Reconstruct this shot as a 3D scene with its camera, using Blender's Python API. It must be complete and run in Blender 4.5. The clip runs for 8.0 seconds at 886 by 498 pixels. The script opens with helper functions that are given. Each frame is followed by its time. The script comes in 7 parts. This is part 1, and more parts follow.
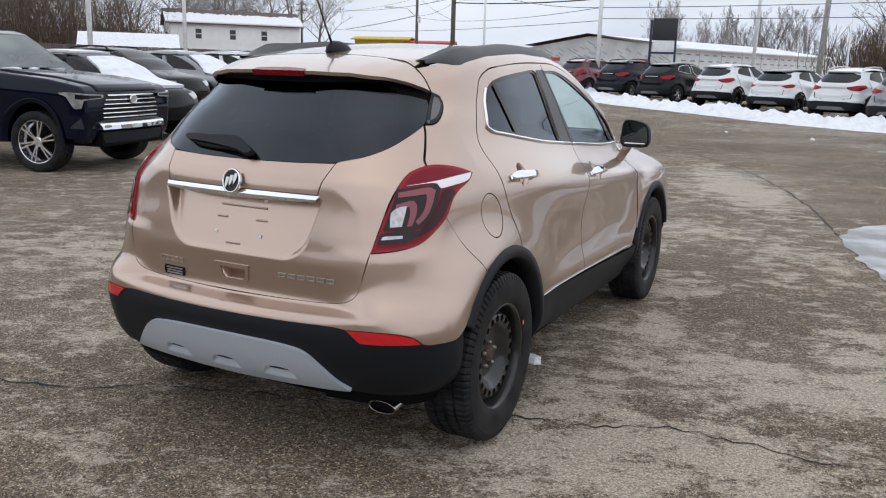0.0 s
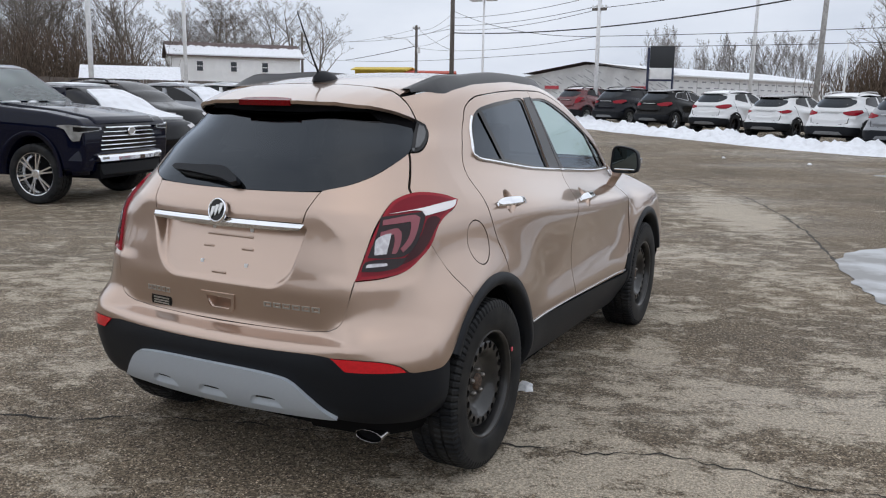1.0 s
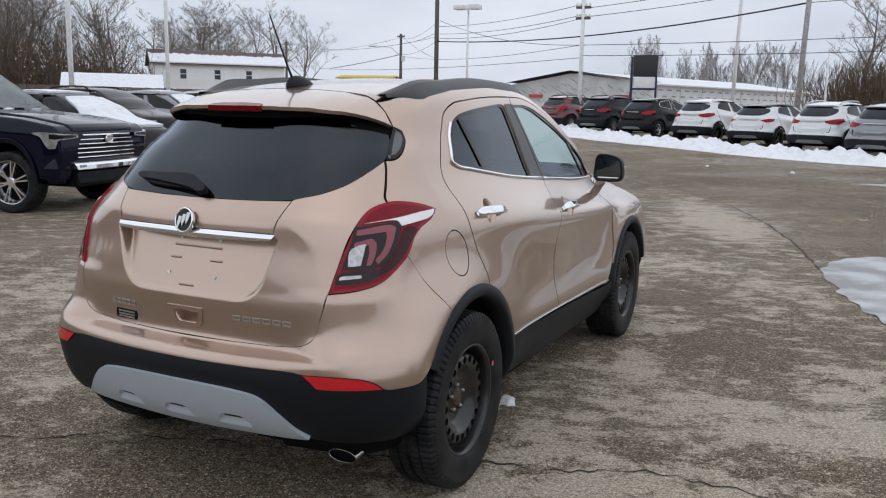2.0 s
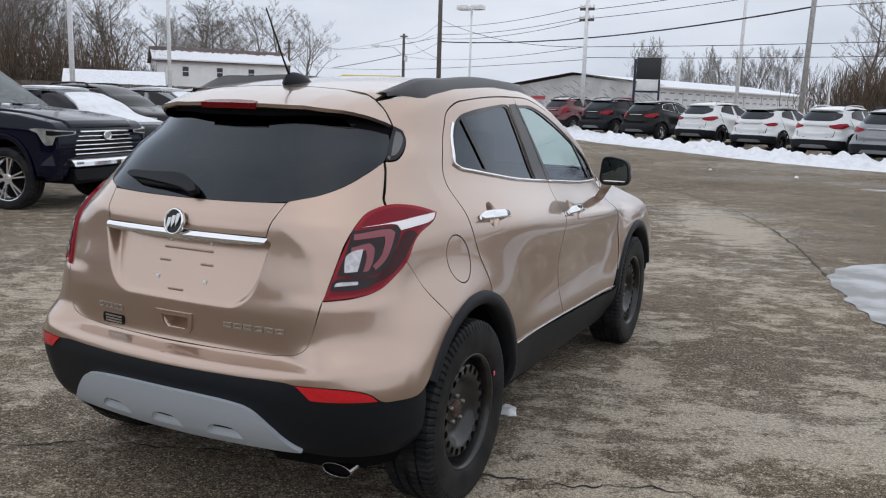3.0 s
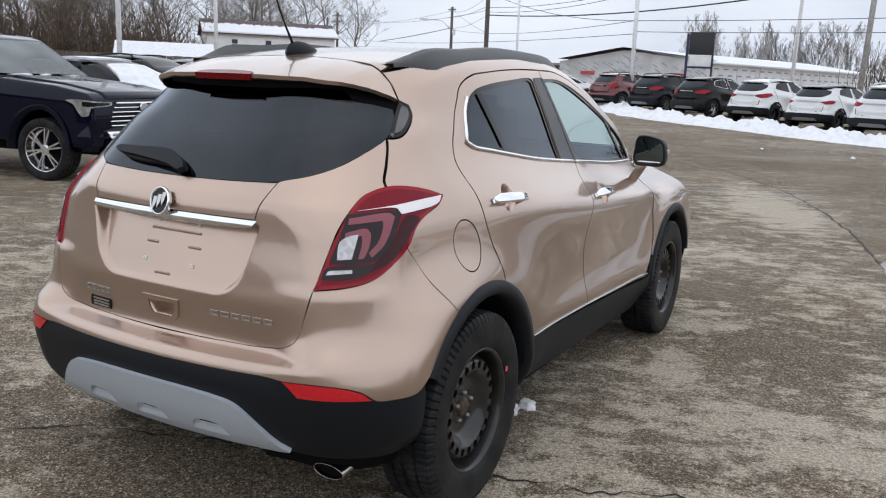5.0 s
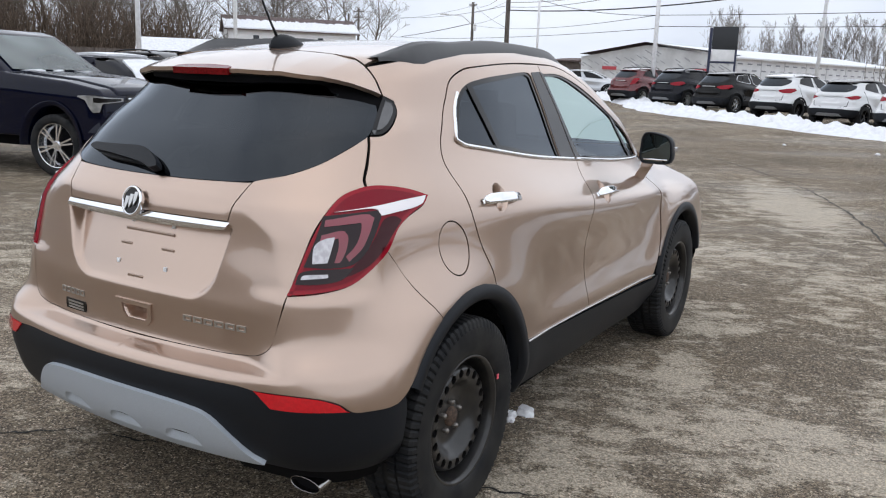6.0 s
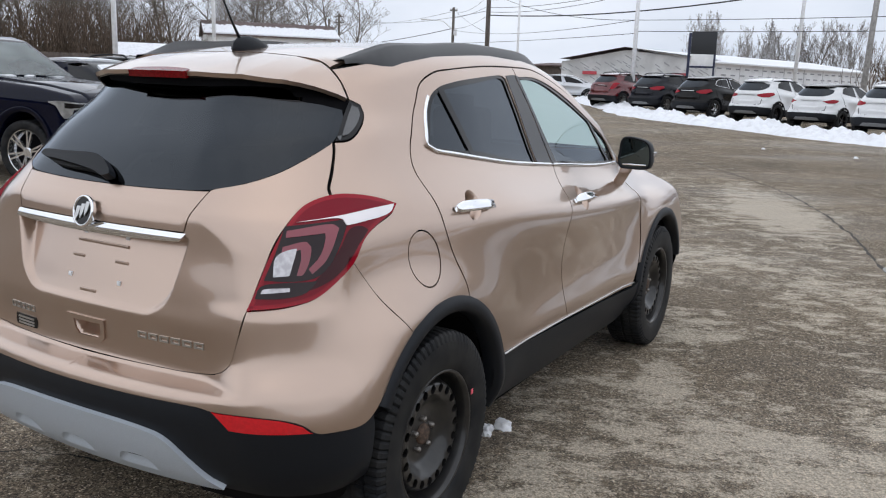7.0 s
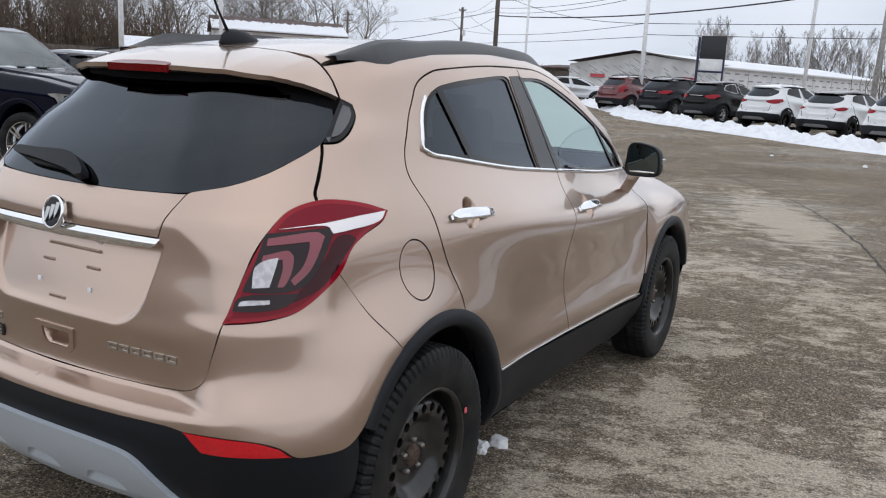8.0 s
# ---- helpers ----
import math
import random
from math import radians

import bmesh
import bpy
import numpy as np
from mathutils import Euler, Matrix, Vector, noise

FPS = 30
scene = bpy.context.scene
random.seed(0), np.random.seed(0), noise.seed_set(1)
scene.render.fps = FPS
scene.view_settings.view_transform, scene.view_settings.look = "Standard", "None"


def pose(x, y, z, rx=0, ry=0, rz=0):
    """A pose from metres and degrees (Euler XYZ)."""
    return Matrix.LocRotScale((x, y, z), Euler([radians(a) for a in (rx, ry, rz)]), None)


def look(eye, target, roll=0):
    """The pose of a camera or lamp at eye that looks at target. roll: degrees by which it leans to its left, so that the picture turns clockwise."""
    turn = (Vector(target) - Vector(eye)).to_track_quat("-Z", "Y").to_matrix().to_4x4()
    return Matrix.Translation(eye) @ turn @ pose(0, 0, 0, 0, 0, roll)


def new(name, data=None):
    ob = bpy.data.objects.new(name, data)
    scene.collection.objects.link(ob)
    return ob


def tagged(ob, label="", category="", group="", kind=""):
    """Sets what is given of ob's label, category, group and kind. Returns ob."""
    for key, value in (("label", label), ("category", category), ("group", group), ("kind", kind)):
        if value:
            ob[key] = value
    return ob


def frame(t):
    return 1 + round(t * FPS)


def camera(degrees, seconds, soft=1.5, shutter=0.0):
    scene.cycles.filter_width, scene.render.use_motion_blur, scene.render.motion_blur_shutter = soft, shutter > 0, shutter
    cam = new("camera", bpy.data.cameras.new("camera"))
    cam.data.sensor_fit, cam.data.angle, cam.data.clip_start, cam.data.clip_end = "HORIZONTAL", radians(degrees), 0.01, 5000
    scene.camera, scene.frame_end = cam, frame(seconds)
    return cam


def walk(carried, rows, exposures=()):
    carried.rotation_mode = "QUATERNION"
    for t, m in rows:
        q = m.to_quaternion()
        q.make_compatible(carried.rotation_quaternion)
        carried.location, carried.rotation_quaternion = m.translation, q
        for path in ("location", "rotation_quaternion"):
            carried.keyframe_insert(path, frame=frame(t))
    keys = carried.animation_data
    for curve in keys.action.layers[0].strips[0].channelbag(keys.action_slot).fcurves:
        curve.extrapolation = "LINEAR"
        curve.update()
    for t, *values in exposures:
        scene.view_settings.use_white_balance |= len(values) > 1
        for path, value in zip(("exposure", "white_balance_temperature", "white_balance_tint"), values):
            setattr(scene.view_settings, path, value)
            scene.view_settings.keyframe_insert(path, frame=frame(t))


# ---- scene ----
from mathutils.geometry import delaunay_2d_cdt

cam = camera(55.7, 8.0, 1.15)
PATH = [
    (0, (2.123, -3.064, 1.513), (1.245, -1.317, 1.09), 1.6),
    (0.5, (2.15, -3.061, 1.515), (1.268, -1.31, 1.121), 1.3),
    (1, (2.178, -3.037, 1.51), (1.289, -1.281, 1.153), 1.0),
    (1.5, (2.179, -3.0, 1.504), (1.302, -1.235, 1.161), 0.9),
    (2, (2.15, -2.918, 1.5), (1.291, -1.143, 1.163), 1.1),
    (3.5, (2.082, -2.753, 1.495), (1.214, -0.983, 1.158), 2.0),
    (4, (2.087, -2.696, 1.496), (1.203, -0.94, 1.127), 1.9),
    (4.5, (2.085, -2.619, 1.494), (1.171, -0.883, 1.108), 2.1),
    (6, (2.131, -2.343, 1.494), (1.139, -0.655, 1.085), 2.1),
    (6.5, (2.13, -2.303, 1.491), (1.155, -0.606, 1.081), 2.0),
    (7, (2.103, -2.221, 1.488), (1.146, -0.51, 1.092), 2.0),
    (7.5, (2.066, -2.131, 1.488), (1.1, -0.424, 1.096), 2.2),
    (8, (2.047, -2.063, 1.489), (1.081, -0.357, 1.092), 3.1),
]
walk(cam, [(t, look(eye, target, roll)) for t, eye, target, roll in PATH],
     [(0, -0.01), (0.5, 0.0), (1, -0.11), (1.5, -0.16), (2, -0.18), (3.5, -0.16), (4, -0.12), (4.5, -0.05), (6, 0.12), (6.5, 0.14), (7, 0.01), (7.5, -0.01), (8, -0.05)])

# ---- world, sun, exposure ----
world = bpy.data.worlds.new("overcast")
scene.world = world
world.use_nodes = True
wn = world.node_tree.nodes
wl = world.node_tree.links
wn.clear()
w_out = wn.new("ShaderNodeOutputWorld")
w_bg = wn.new("ShaderNodeBackground")
w_sky = wn.new("ShaderNodeTexSky")
w_sky.sky_type = "NISHITA"
w_sky.sun_disc = False
w_sky.sun_elevation = radians(83)
w_sky.sun_rotation = radians(135)
w_sky.air_density = 1.0
w_sky.dust_density = 6.0
w_co = wn.new("ShaderNodeTexCoord")
w_map = wn.new("ShaderNodeMapping")
w_map.inputs["Scale"].default_value = (1.0, 1.0, 2.6)
w_noise = wn.new("ShaderNodeTexNoise")
w_noise.inputs["Scale"].default_value = 2.2
w_noise.inputs["Detail"].default_value = 6.0
w_noise.inputs["Roughness"].default_value = 0.55
w_ramp = wn.new("ShaderNodeValToRGB")
w_ramp.color_ramp.elements[0].position = 0.30
w_ramp.color_ramp.elements[0].color = (6.9, 7.6, 8.9, 1)
w_ramp.color_ramp.elements[1].position = 0.70
w_ramp.color_ramp.elements[1].color = (10.0, 10.55, 11.6, 1)
w_mix = wn.new("ShaderNodeMixRGB")
w_mix.inputs["Fac"].default_value = 0.93
wl.new(w_co.outputs["Generated"], w_map.inputs["Vector"])
wl.new(w_map.outputs["Vector"], w_noise.inputs["Vector"])
wl.new(w_noise.outputs["Fac"], w_ramp.inputs["Fac"])
wl.new(w_sky.outputs["Color"], w_mix.inputs["Color1"])
wl.new(w_ramp.outputs["Color"], w_mix.inputs["Color2"])
wl.new(w_mix.outputs["Color"], w_bg.inputs["Color"])
wl.new(w_bg.outputs["Background"], w_out.inputs["Surface"])
w_bg.inputs["Strength"].default_value = 0.10

sun_data = bpy.data.lights.new("sun", "SUN")
sun_data.energy = 0.75
sun_data.angle = radians(170)
sun_data.color = (1.0, 0.97, 0.92)
sun = new("sun", sun_data)
sun.matrix_world = look((0.7, -0.7, 8), (0, 0, 0))


# ---- materials ----
def mat(name, color, rough=0.5, metal=0.0, coat=0.0, spec=0.5):
    m = bpy.data.materials.new(name)
    m.use_nodes = True
    b = m.node_tree.nodes["Principled BSDF"]
    b.inputs["Base Color"].default_value = (*color, 1)
    b.inputs["Roughness"].default_value = rough
    b.inputs["Metallic"].default_value = metal
    b.inputs["Coat Weight"].default_value = coat
    b.inputs["Coat Roughness"].default_value = 0.03
    b.inputs["Specular IOR Level"].default_value = spec
    return m


def grain(m, scale, amount, bump=0.0, dist=0.002, detail=4.0, color2=None, coords="Object", lo=0.4, hi=0.62, rough=None):
    """Breaks up a material's colour with noise, between its own colour and color2 (or a darker tone of it), and bumps it."""
    n, l = m.node_tree.nodes, m.node_tree.links
    b = n["Principled BSDF"]
    base = b.inputs["Base Color"].default_value[:]
    co = n.new("ShaderNodeTexCoord")
    no = n.new("ShaderNodeTexNoise")
    no.inputs["Scale"].default_value = scale
    no.inputs["Detail"].default_value = detail
    l.new(co.outputs[coords], no.inputs["Vector"])
    if amount > 0:
        ramp = n.new("ShaderNodeValToRGB")
        ramp.color_ramp.elements[0].position, ramp.color_ramp.elements[1].position = lo, hi
        c2 = color2 or tuple(c * (1 - amount) for c in base[:3])
        ramp.color_ramp.elements[0].color = (*c2[:3], 1)
        ramp.color_ramp.elements[1].color = base
        l.new(no.outputs["Fac"], ramp.inputs["Fac"])
        l.new(ramp.outputs["Color"], b.inputs["Base Color"])
    if rough:
        mr = n.new("ShaderNodeMapRange")
        mr.inputs["To Min"].default_value, mr.inputs["To Max"].default_value = rough
        l.new(no.outputs["Fac"], mr.inputs["Value"])
        l.new(mr.outputs["Result"], b.inputs["Roughness"])
    if bump > 0:
        bp = n.new("ShaderNodeBump")
        bp.inputs["Strength"].default_value = bump
        bp.inputs["Distance"].default_value = dist
        l.new(no.outputs["Fac"], bp.inputs["Height"])
        l.new(bp.outputs["Normal"], b.inputs["Normal"])
    return m


def glass_mat(name, tint, clear=1.0):
    """A thin tinted pane: it lets light through by its tint and mirrors by Fresnel."""
    m = bpy.data.materials.new(name)
    m.use_nodes = True
    n, l = m.node_tree.nodes, m.node_tree.links
    n.clear()
    out = n.new("ShaderNodeOutputMaterial")
    mix = n.new("ShaderNodeMixShader")
    tr = n.new("ShaderNodeBsdfTransparent")
    gl = n.new("ShaderNodeBsdfGlossy")
    fr = n.new("ShaderNodeFresnel")
    fr.inputs["IOR"].default_value = 1.55
    tr.inputs["Color"].default_value = (*tint, 1)
    gl.inputs["Roughness"].default_value = 0.015
    gl.inputs["Color"].default_value = (0.82, 0.90, 1.0, 1)
    l.new(fr.outputs["Fac"], mix.inputs["Fac"])
    l.new(tr.outputs["BSDF"], mix.inputs[1])
    l.new(gl.outputs["BSDF"], mix.inputs[2])
    l.new(mix.outputs["Shader"], out.inputs["Surface"])
    return m


def car_paint(name, color, metal=0.55, rough=0.32):
    m = mat(name, color, rough, metal, coat=1.0)
    return grain(m, 1400, 0.05, detail=1.0)


M_BRONZE = car_paint("bronze_paint", (0.500, 0.366, 0.290), 0.84, 0.28)
M_BRONZE.node_tree.nodes["Principled BSDF"].inputs["Coat IOR"].default_value = 1.7
M_DARK = mat("dark_cavity", (0.006, 0.006, 0.007), 0.9, spec=0.08)
M_CLAD = grain(mat("black_cladding", (0.0085, 0.0105, 0.0145), 0.50, spec=0.26), 700, 0.25, 0.12, 0.0006)
M_SILVERPL = grain(mat("silver_plastic", (0.49, 0.54, 0.595), 0.42, 0.25), 300, 0.08, 0.02)
M_CHROME = mat("chrome", (0.86, 0.87, 0.89), 0.05, 1.0)


def frost_mat():
    """Frosted glass: a thin white layer that lets daylight glow through."""
    m = bpy.data.materials.new("window_frost")
    m.use_nodes = True
    n, l = m.node_tree.nodes, m.node_tree.links
    n.clear()
    out, mix = n.new("ShaderNodeOutputMaterial"), n.new("ShaderNodeMixShader")
    a, c = n.new("ShaderNodeBsdfTranslucent"), n.new("ShaderNodeBsdfDiffuse")
    a.inputs["Color"].default_value = (0.86, 0.90, 0.90, 1)
    c.inputs["Color"].default_value = (0.82, 0.85, 0.87, 1)
    mix.inputs["Fac"].default_value = 0.35
    l.new(a.outputs["BSDF"], mix.inputs[1])
    l.new(c.outputs["BSDF"], mix.inputs[2])
    l.new(mix.outputs["Shader"], out.inputs["Surface"])
    return m


M_FROST = frost_mat()
M_BRIGHT = mat("satin_steel", (0.62, 0.62, 0.62), 0.28, 1.0)
M_RUBBER = grain(mat("tyre_rubber", (0.0075, 0.0085, 0.0105), 0.58, spec=0.20), 9, 0.25, 0.1, 0.001, detail=7.0, color2=(0.022, 0.022, 0.022))
M_STEELRIM = grain(mat("black_steel_wheel", (0.010, 0.010, 0.011), 0.30, 0.0, coat=0.35, spec=0.4), 25, 0.5, rough=(0.22, 0.45), color2=(0.018, 0.017, 0.016))
M_NUT = grain(mat("worn_wheel_nut", (0.30, 0.28, 0.26), 0.42, 0.9), 200, 0.4)
M_RUST = grain(mat("rusty_hub", (0.105, 0.066, 0.045), 0.8), 90, 0.6, 0.3)
M_TINT = glass_mat("privacy_glass", (0.014, 0.016, 0.018))
M_CLEAR = glass_mat("green_glass", (0.52, 0.66, 0.60))
M_RED = mat("red_lens", (0.28, 0.003, 0.014), 0.08, 0.0, coat=0.15, spec=0.25)
M_REDSHADE = mat("shaded_red_lens", (0.040, 0.0015, 0.005), 0.05, 0.0, coat=0.1, spec=0.25)
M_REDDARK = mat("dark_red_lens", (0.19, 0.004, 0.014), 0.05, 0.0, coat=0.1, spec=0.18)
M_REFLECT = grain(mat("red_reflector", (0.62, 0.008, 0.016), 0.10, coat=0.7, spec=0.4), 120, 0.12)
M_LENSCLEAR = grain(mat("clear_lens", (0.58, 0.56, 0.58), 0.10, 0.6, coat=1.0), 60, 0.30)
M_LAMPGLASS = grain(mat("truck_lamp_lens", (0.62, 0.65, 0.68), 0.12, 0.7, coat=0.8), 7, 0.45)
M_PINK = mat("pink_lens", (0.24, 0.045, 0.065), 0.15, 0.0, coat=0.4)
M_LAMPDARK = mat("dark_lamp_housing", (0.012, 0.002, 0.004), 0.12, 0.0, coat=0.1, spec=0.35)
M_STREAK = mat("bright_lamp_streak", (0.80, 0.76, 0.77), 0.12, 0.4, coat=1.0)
M_CABIN = grain(mat("cabin_trim", (0.030, 0.030, 0.032), 0.8), 60, 0.3)
M_SEAT = grain(mat("seat_cloth", (0.045, 0.045, 0.048), 0.9), 200, 0.3, 0.2)
M_BLACKGLOSS = mat("gloss_black", (0.004, 0.004, 0.005), 0.10, coat=0.15, spec=0.25)
M_POD = mat("corner_lens", (0.03, 0.032, 0.036), 0.05, 0.0, coat=1.0, spec=0.6)
M_MIRROR = mat("mirror_glass", (0.055, 0.066, 0.062), 0.02, 1.0)
M_SNOW = grain(mat("snow", (0.84, 0.86, 0.90), 0.75), 5, 0.10, 0.8, 0.05, detail=6.0, color2=(0.72, 0.73, 0.76), lo=0.28, hi=0.56)
M_SNOWCLEAN = grain(mat("clean_snow", (0.92, 0.93, 0.95), 0.7), 60, 0.06)
M_WHITEPAINT = car_paint("white_car_paint", (0.74, 0.75, 0.76), 0.0, 0.3)
M_BLACKPAINT = mat("black_car_paint", (0.003, 0.003, 0.0035), 0.10, 0.0, coat=0.1, spec=0.2)
M_NAVYPAINT = mat("navy_car_paint", (0.0015, 0.003, 0.014), 0.06, 0.0, coat=0.1, spec=0.22)
M_BLUEBLACK = mat("blue_black_car_paint", (0.004, 0.005, 0.010), 0.12, 0.0, coat=0.1, spec=0.22)
M_REDPAINT = car_paint("red_car_paint", (0.11, 0.004, 0.008), 0.3, 0.2)
M_SILVERPAINT = car_paint("silver_car_paint", (0.55, 0.57, 0.60), 0.6, 0.3)
M_GREYPAINT = car_paint("grey_car_paint", (0.24, 0.25, 0.27), 0.5, 0.3)
M_GREYTRIM = grain(mat("grey_trim", (0.20, 0.205, 0.21), 0.5), 30, 0.2)
M_POLEWHITE = grain(mat("galvanised_pole", (0.88, 0.89, 0.91), 0.5, 0.0), 8, 0.12)
M_POLEWOOD = grain(mat("pole_wood", (0.16, 0.14, 0.125), 0.9), 12, 0.4, 0.3)
M_WIRE = mat("cable", (0.03, 0.03, 0.032), 0.6)
M_BARK = grain(mat("winter_bark", (0.235, 0.205, 0.18), 0.95), 5, 0.40)
# lighter bark for the far tree line: distance haze put into the colour
M_BARKHAZE = grain(mat("hazed_winter_bark", (0.30, 0.275, 0.26), 0.95), 5, 0.3)
M_BRUSH = grain(mat("brown_brush", (0.19, 0.138, 0.10), 0.95), 3, 0.5)
M_SIDING = grain(mat("white_siding", (0.93, 0.935, 0.94), 0.6), 1.5, 0.05)
M_ROOFING = grain(mat("brown_roof", (0.16, 0.12, 0.115), 0.9), 4, 0.4)
M_WRAP = grain(mat("white_house_wrap", (0.80, 0.81, 0.83), 0.6), 0.8, 0.10)
M_WRAPGREY = grain(mat("grey_house_wrap", (0.74, 0.75, 0.76), 0.6), 0.8, 0.2)
M_PRINTGREY = mat("grey_print", (0.30, 0.31, 0.34), 0.7)
M_PRINTMID = mat("mid_grey_print", (0.40, 0.41, 0.43), 0.7)
M_PRINTPALE = mat("pale_print", (0.55, 0.56, 0.58), 0.7)
M_PRINTRED = mat("red_print", (0.55, 0.08, 0.10), 0.7)
M_YELLOW = grain(mat("yellow_wall", (0.62, 0.46, 0.06), 0.7), 2, 0.1)
M_REDWALL = grain(mat("red_wall", (0.50, 0.09, 0.06), 0.7), 2, 0.1)
M_FENCE = grain(mat("weathered_fence", (0.15, 0.125, 0.11), 0.9), 3, 0.35)
M_SIGNDARK = mat("dark_sign_face", (0.022, 0.025, 0.030), 0.5)
M_SIGNBLUE = mat("blue_sign_frame", (0.018, 0.025, 0.065), 0.5)
M_SIGNWHITE = grain(mat("white_sign_face", (0.86, 0.87, 0.88), 0.5), 3, 0.08)
M_WINDOWDARK = mat("dark_window", (0.03, 0.035, 0.045), 0.1)


# ---- body surface ----
def smooth_table(pairs, soften=0.014):
    """A smooth curve through a few (height, value) pairs, its bends eased over a short length."""
    zs = np.array([p[0] for p in pairs], float)
    vs = np.array([p[1] for p in pairs], float)
    d = np.diff(vs) / np.diff(zs)
    m = np.concatenate([[d[0]], np.where(d[:-1] * d[1:] > 0, 2 * d[:-1] * d[1:] / np.where(d[:-1] + d[1:] == 0, 1, d[:-1] + d[1:]), 0), [d[-1]]])
    h = 0.001
    z = np.arange(zs[0], zs[-1] + h / 2, h)
    i = np.clip(np.searchsorted(zs, z) - 1, 0, len(zs) - 2)
    w = zs[i + 1] - zs[i]
    t = (z - zs[i]) / w
    fine_v = ((2 * t**3 - 3 * t**2 + 1) * vs[i] + (t**3 - 2 * t**2 + t) * w * m[i]
              + (-2 * t**3 + 3 * t**2) * vs[i + 1] + (t**3 - t**2) * w * m[i + 1])
    if soften:
        r = int(3 * soften / h)
        ker = np.exp(-0.5 * (np.arange(-r, r + 1) * h / soften) ** 2)
        pad = np.concatenate([2 * fine_v[0] - fine_v[r:0:-1], fine_v, 2 * fine_v[-1] - fine_v[-2:-r - 2:-1]])
        fine_v = np.convolve(pad, ker / ker.sum(), "valid")

    def f(q):
        return np.interp(q, z, fine_v)
    return f


def step(a, b, v):
    t = np.clip((v - a) / (b - a), 0, 1)
    return t * t * (3 - 2 * t)


half_width = smooth_table([(0.2, 0.77), (0.3, 0.815), (0.42, 0.845), (0.51, 0.850), (0.58, 0.840), (0.66, 0.833), (0.74, 0.835), (0.84, 0.845), (0.92, 0.855), (0.97, 0.861), (1.005, 0.860),
                           (1.035, 0.844), (1.06, 0.821), (1.10, 0.781), (1.15, 0.740), (1.20, 0.713), (1.30, 0.677), (1.40, 0.644), (1.50, 0.608), (1.7, 0.54)], 0.024)
half_rear = smooth_table([(0.2, 0.77), (0.3, 0.815), (0.42, 0.848), (0.55, 0.864), (0.63, 0.866), (0.665, 0.862), (0.70, 0.853), (0.80, 0.850), (0.90, 0.849), (0.98, 0.843),
                          (1.03, 0.827), (1.06, 0.808), (1.10, 0.776), (1.15, 0.740), (1.20, 0.713), (1.30, 0.677), (1.40, 0.644), (1.50, 0.608), (1.7, 0.54)], 0.024)
rear_taper = smooth_table([(0.2, 0.05), (0.55, 0.035), (0.62, 0.058), (0.70, 0.085), (0.85, 0.10), (1.0, 0.11), (1.15, 0.12), (1.3, 0.12), (1.4, 0.20), (1.7, 0.22)])
rear_line = smooth_table([(0.2, -0.52), (0.29, -0.60), (0.38, -0.675), (0.46, -0.705), (0.56, -0.722), (0.60, -0.717), (0.618, -0.710), (0.629, -0.697), (0.636, -0.650), (0.645, -0.632), (0.68, -0.624), (0.73, -0.626), (0.79, -0.629),
                          (0.85, -0.622), (0.92, -0.615), (1.02, -0.604), (1.085, -0.597), (1.10, -0.590), (1.115, -0.578), (1.16, -0.543), (1.25, -0.475), (1.35, -0.375), (1.45, -0.275), (1.6, -0.12)], 0.0045)
rear_outer = smooth_table([(0.2, -0.52), (0.29, -0.60), (0.38, -0.675), (0.46, -0.705), (0.54, -0.721), (0.60, -0.722), (0.632, -0.717), (0.655, -0.703), (0.685, -0.670), (0.71, -0.651), (0.75, -0.642), (0.80, -0.637),
                           (0.838, -0.634), (0.855, -0.624), (0.87, -0.613), (1.02, -0.604), (1.08, -0.592), (1.13, -0.562), (1.16, -0.543), (1.25, -0.475), (1.35, -0.375), (1.45, -0.275), (1.6, -0.12)], 0.008)
rear_bow = smooth_table([(0.2, 0.12), (0.45, 0.17), (0.6, 0.175), (0.7, 0.13), (0.85, 0.14), (1.0, 0.19), (1.16, 0.18), (1.45, 0.2)])
corner = smooth_table([(0.2, 0.16), (0.55, 0.20), (0.85, 0.17), (1.0, 0.20), (1.13, 0.30), (1.2, 0.30), (1.45, 0.30)])
front_line = smooth_table([(0.2, 3.30), (0.35, 3.44), (0.6, 3.47), (0.8, 3.42), (0.95, 3.30), (1.02, 3.0), (1.06, 2.80), (1.10, 2.60), (1.30, 2.24), (1.50, 1.79), (1.7, 1.22)])
roof_line = smooth_table([(-0.6, 1.455), (-0.35, 1.502), (0.05, 1.566), (0.4, 1.606), (0.8, 1.628), (1.2, 1.62), (1.6, 1.56), (2.0, 1.4)])


def rounded(a, b, r):
    return np.where(np.minimum(a, b) > r, np.minimum(a, b), r - np.hypot(np.maximum(0, r - a), np.maximum(0, r - b)))


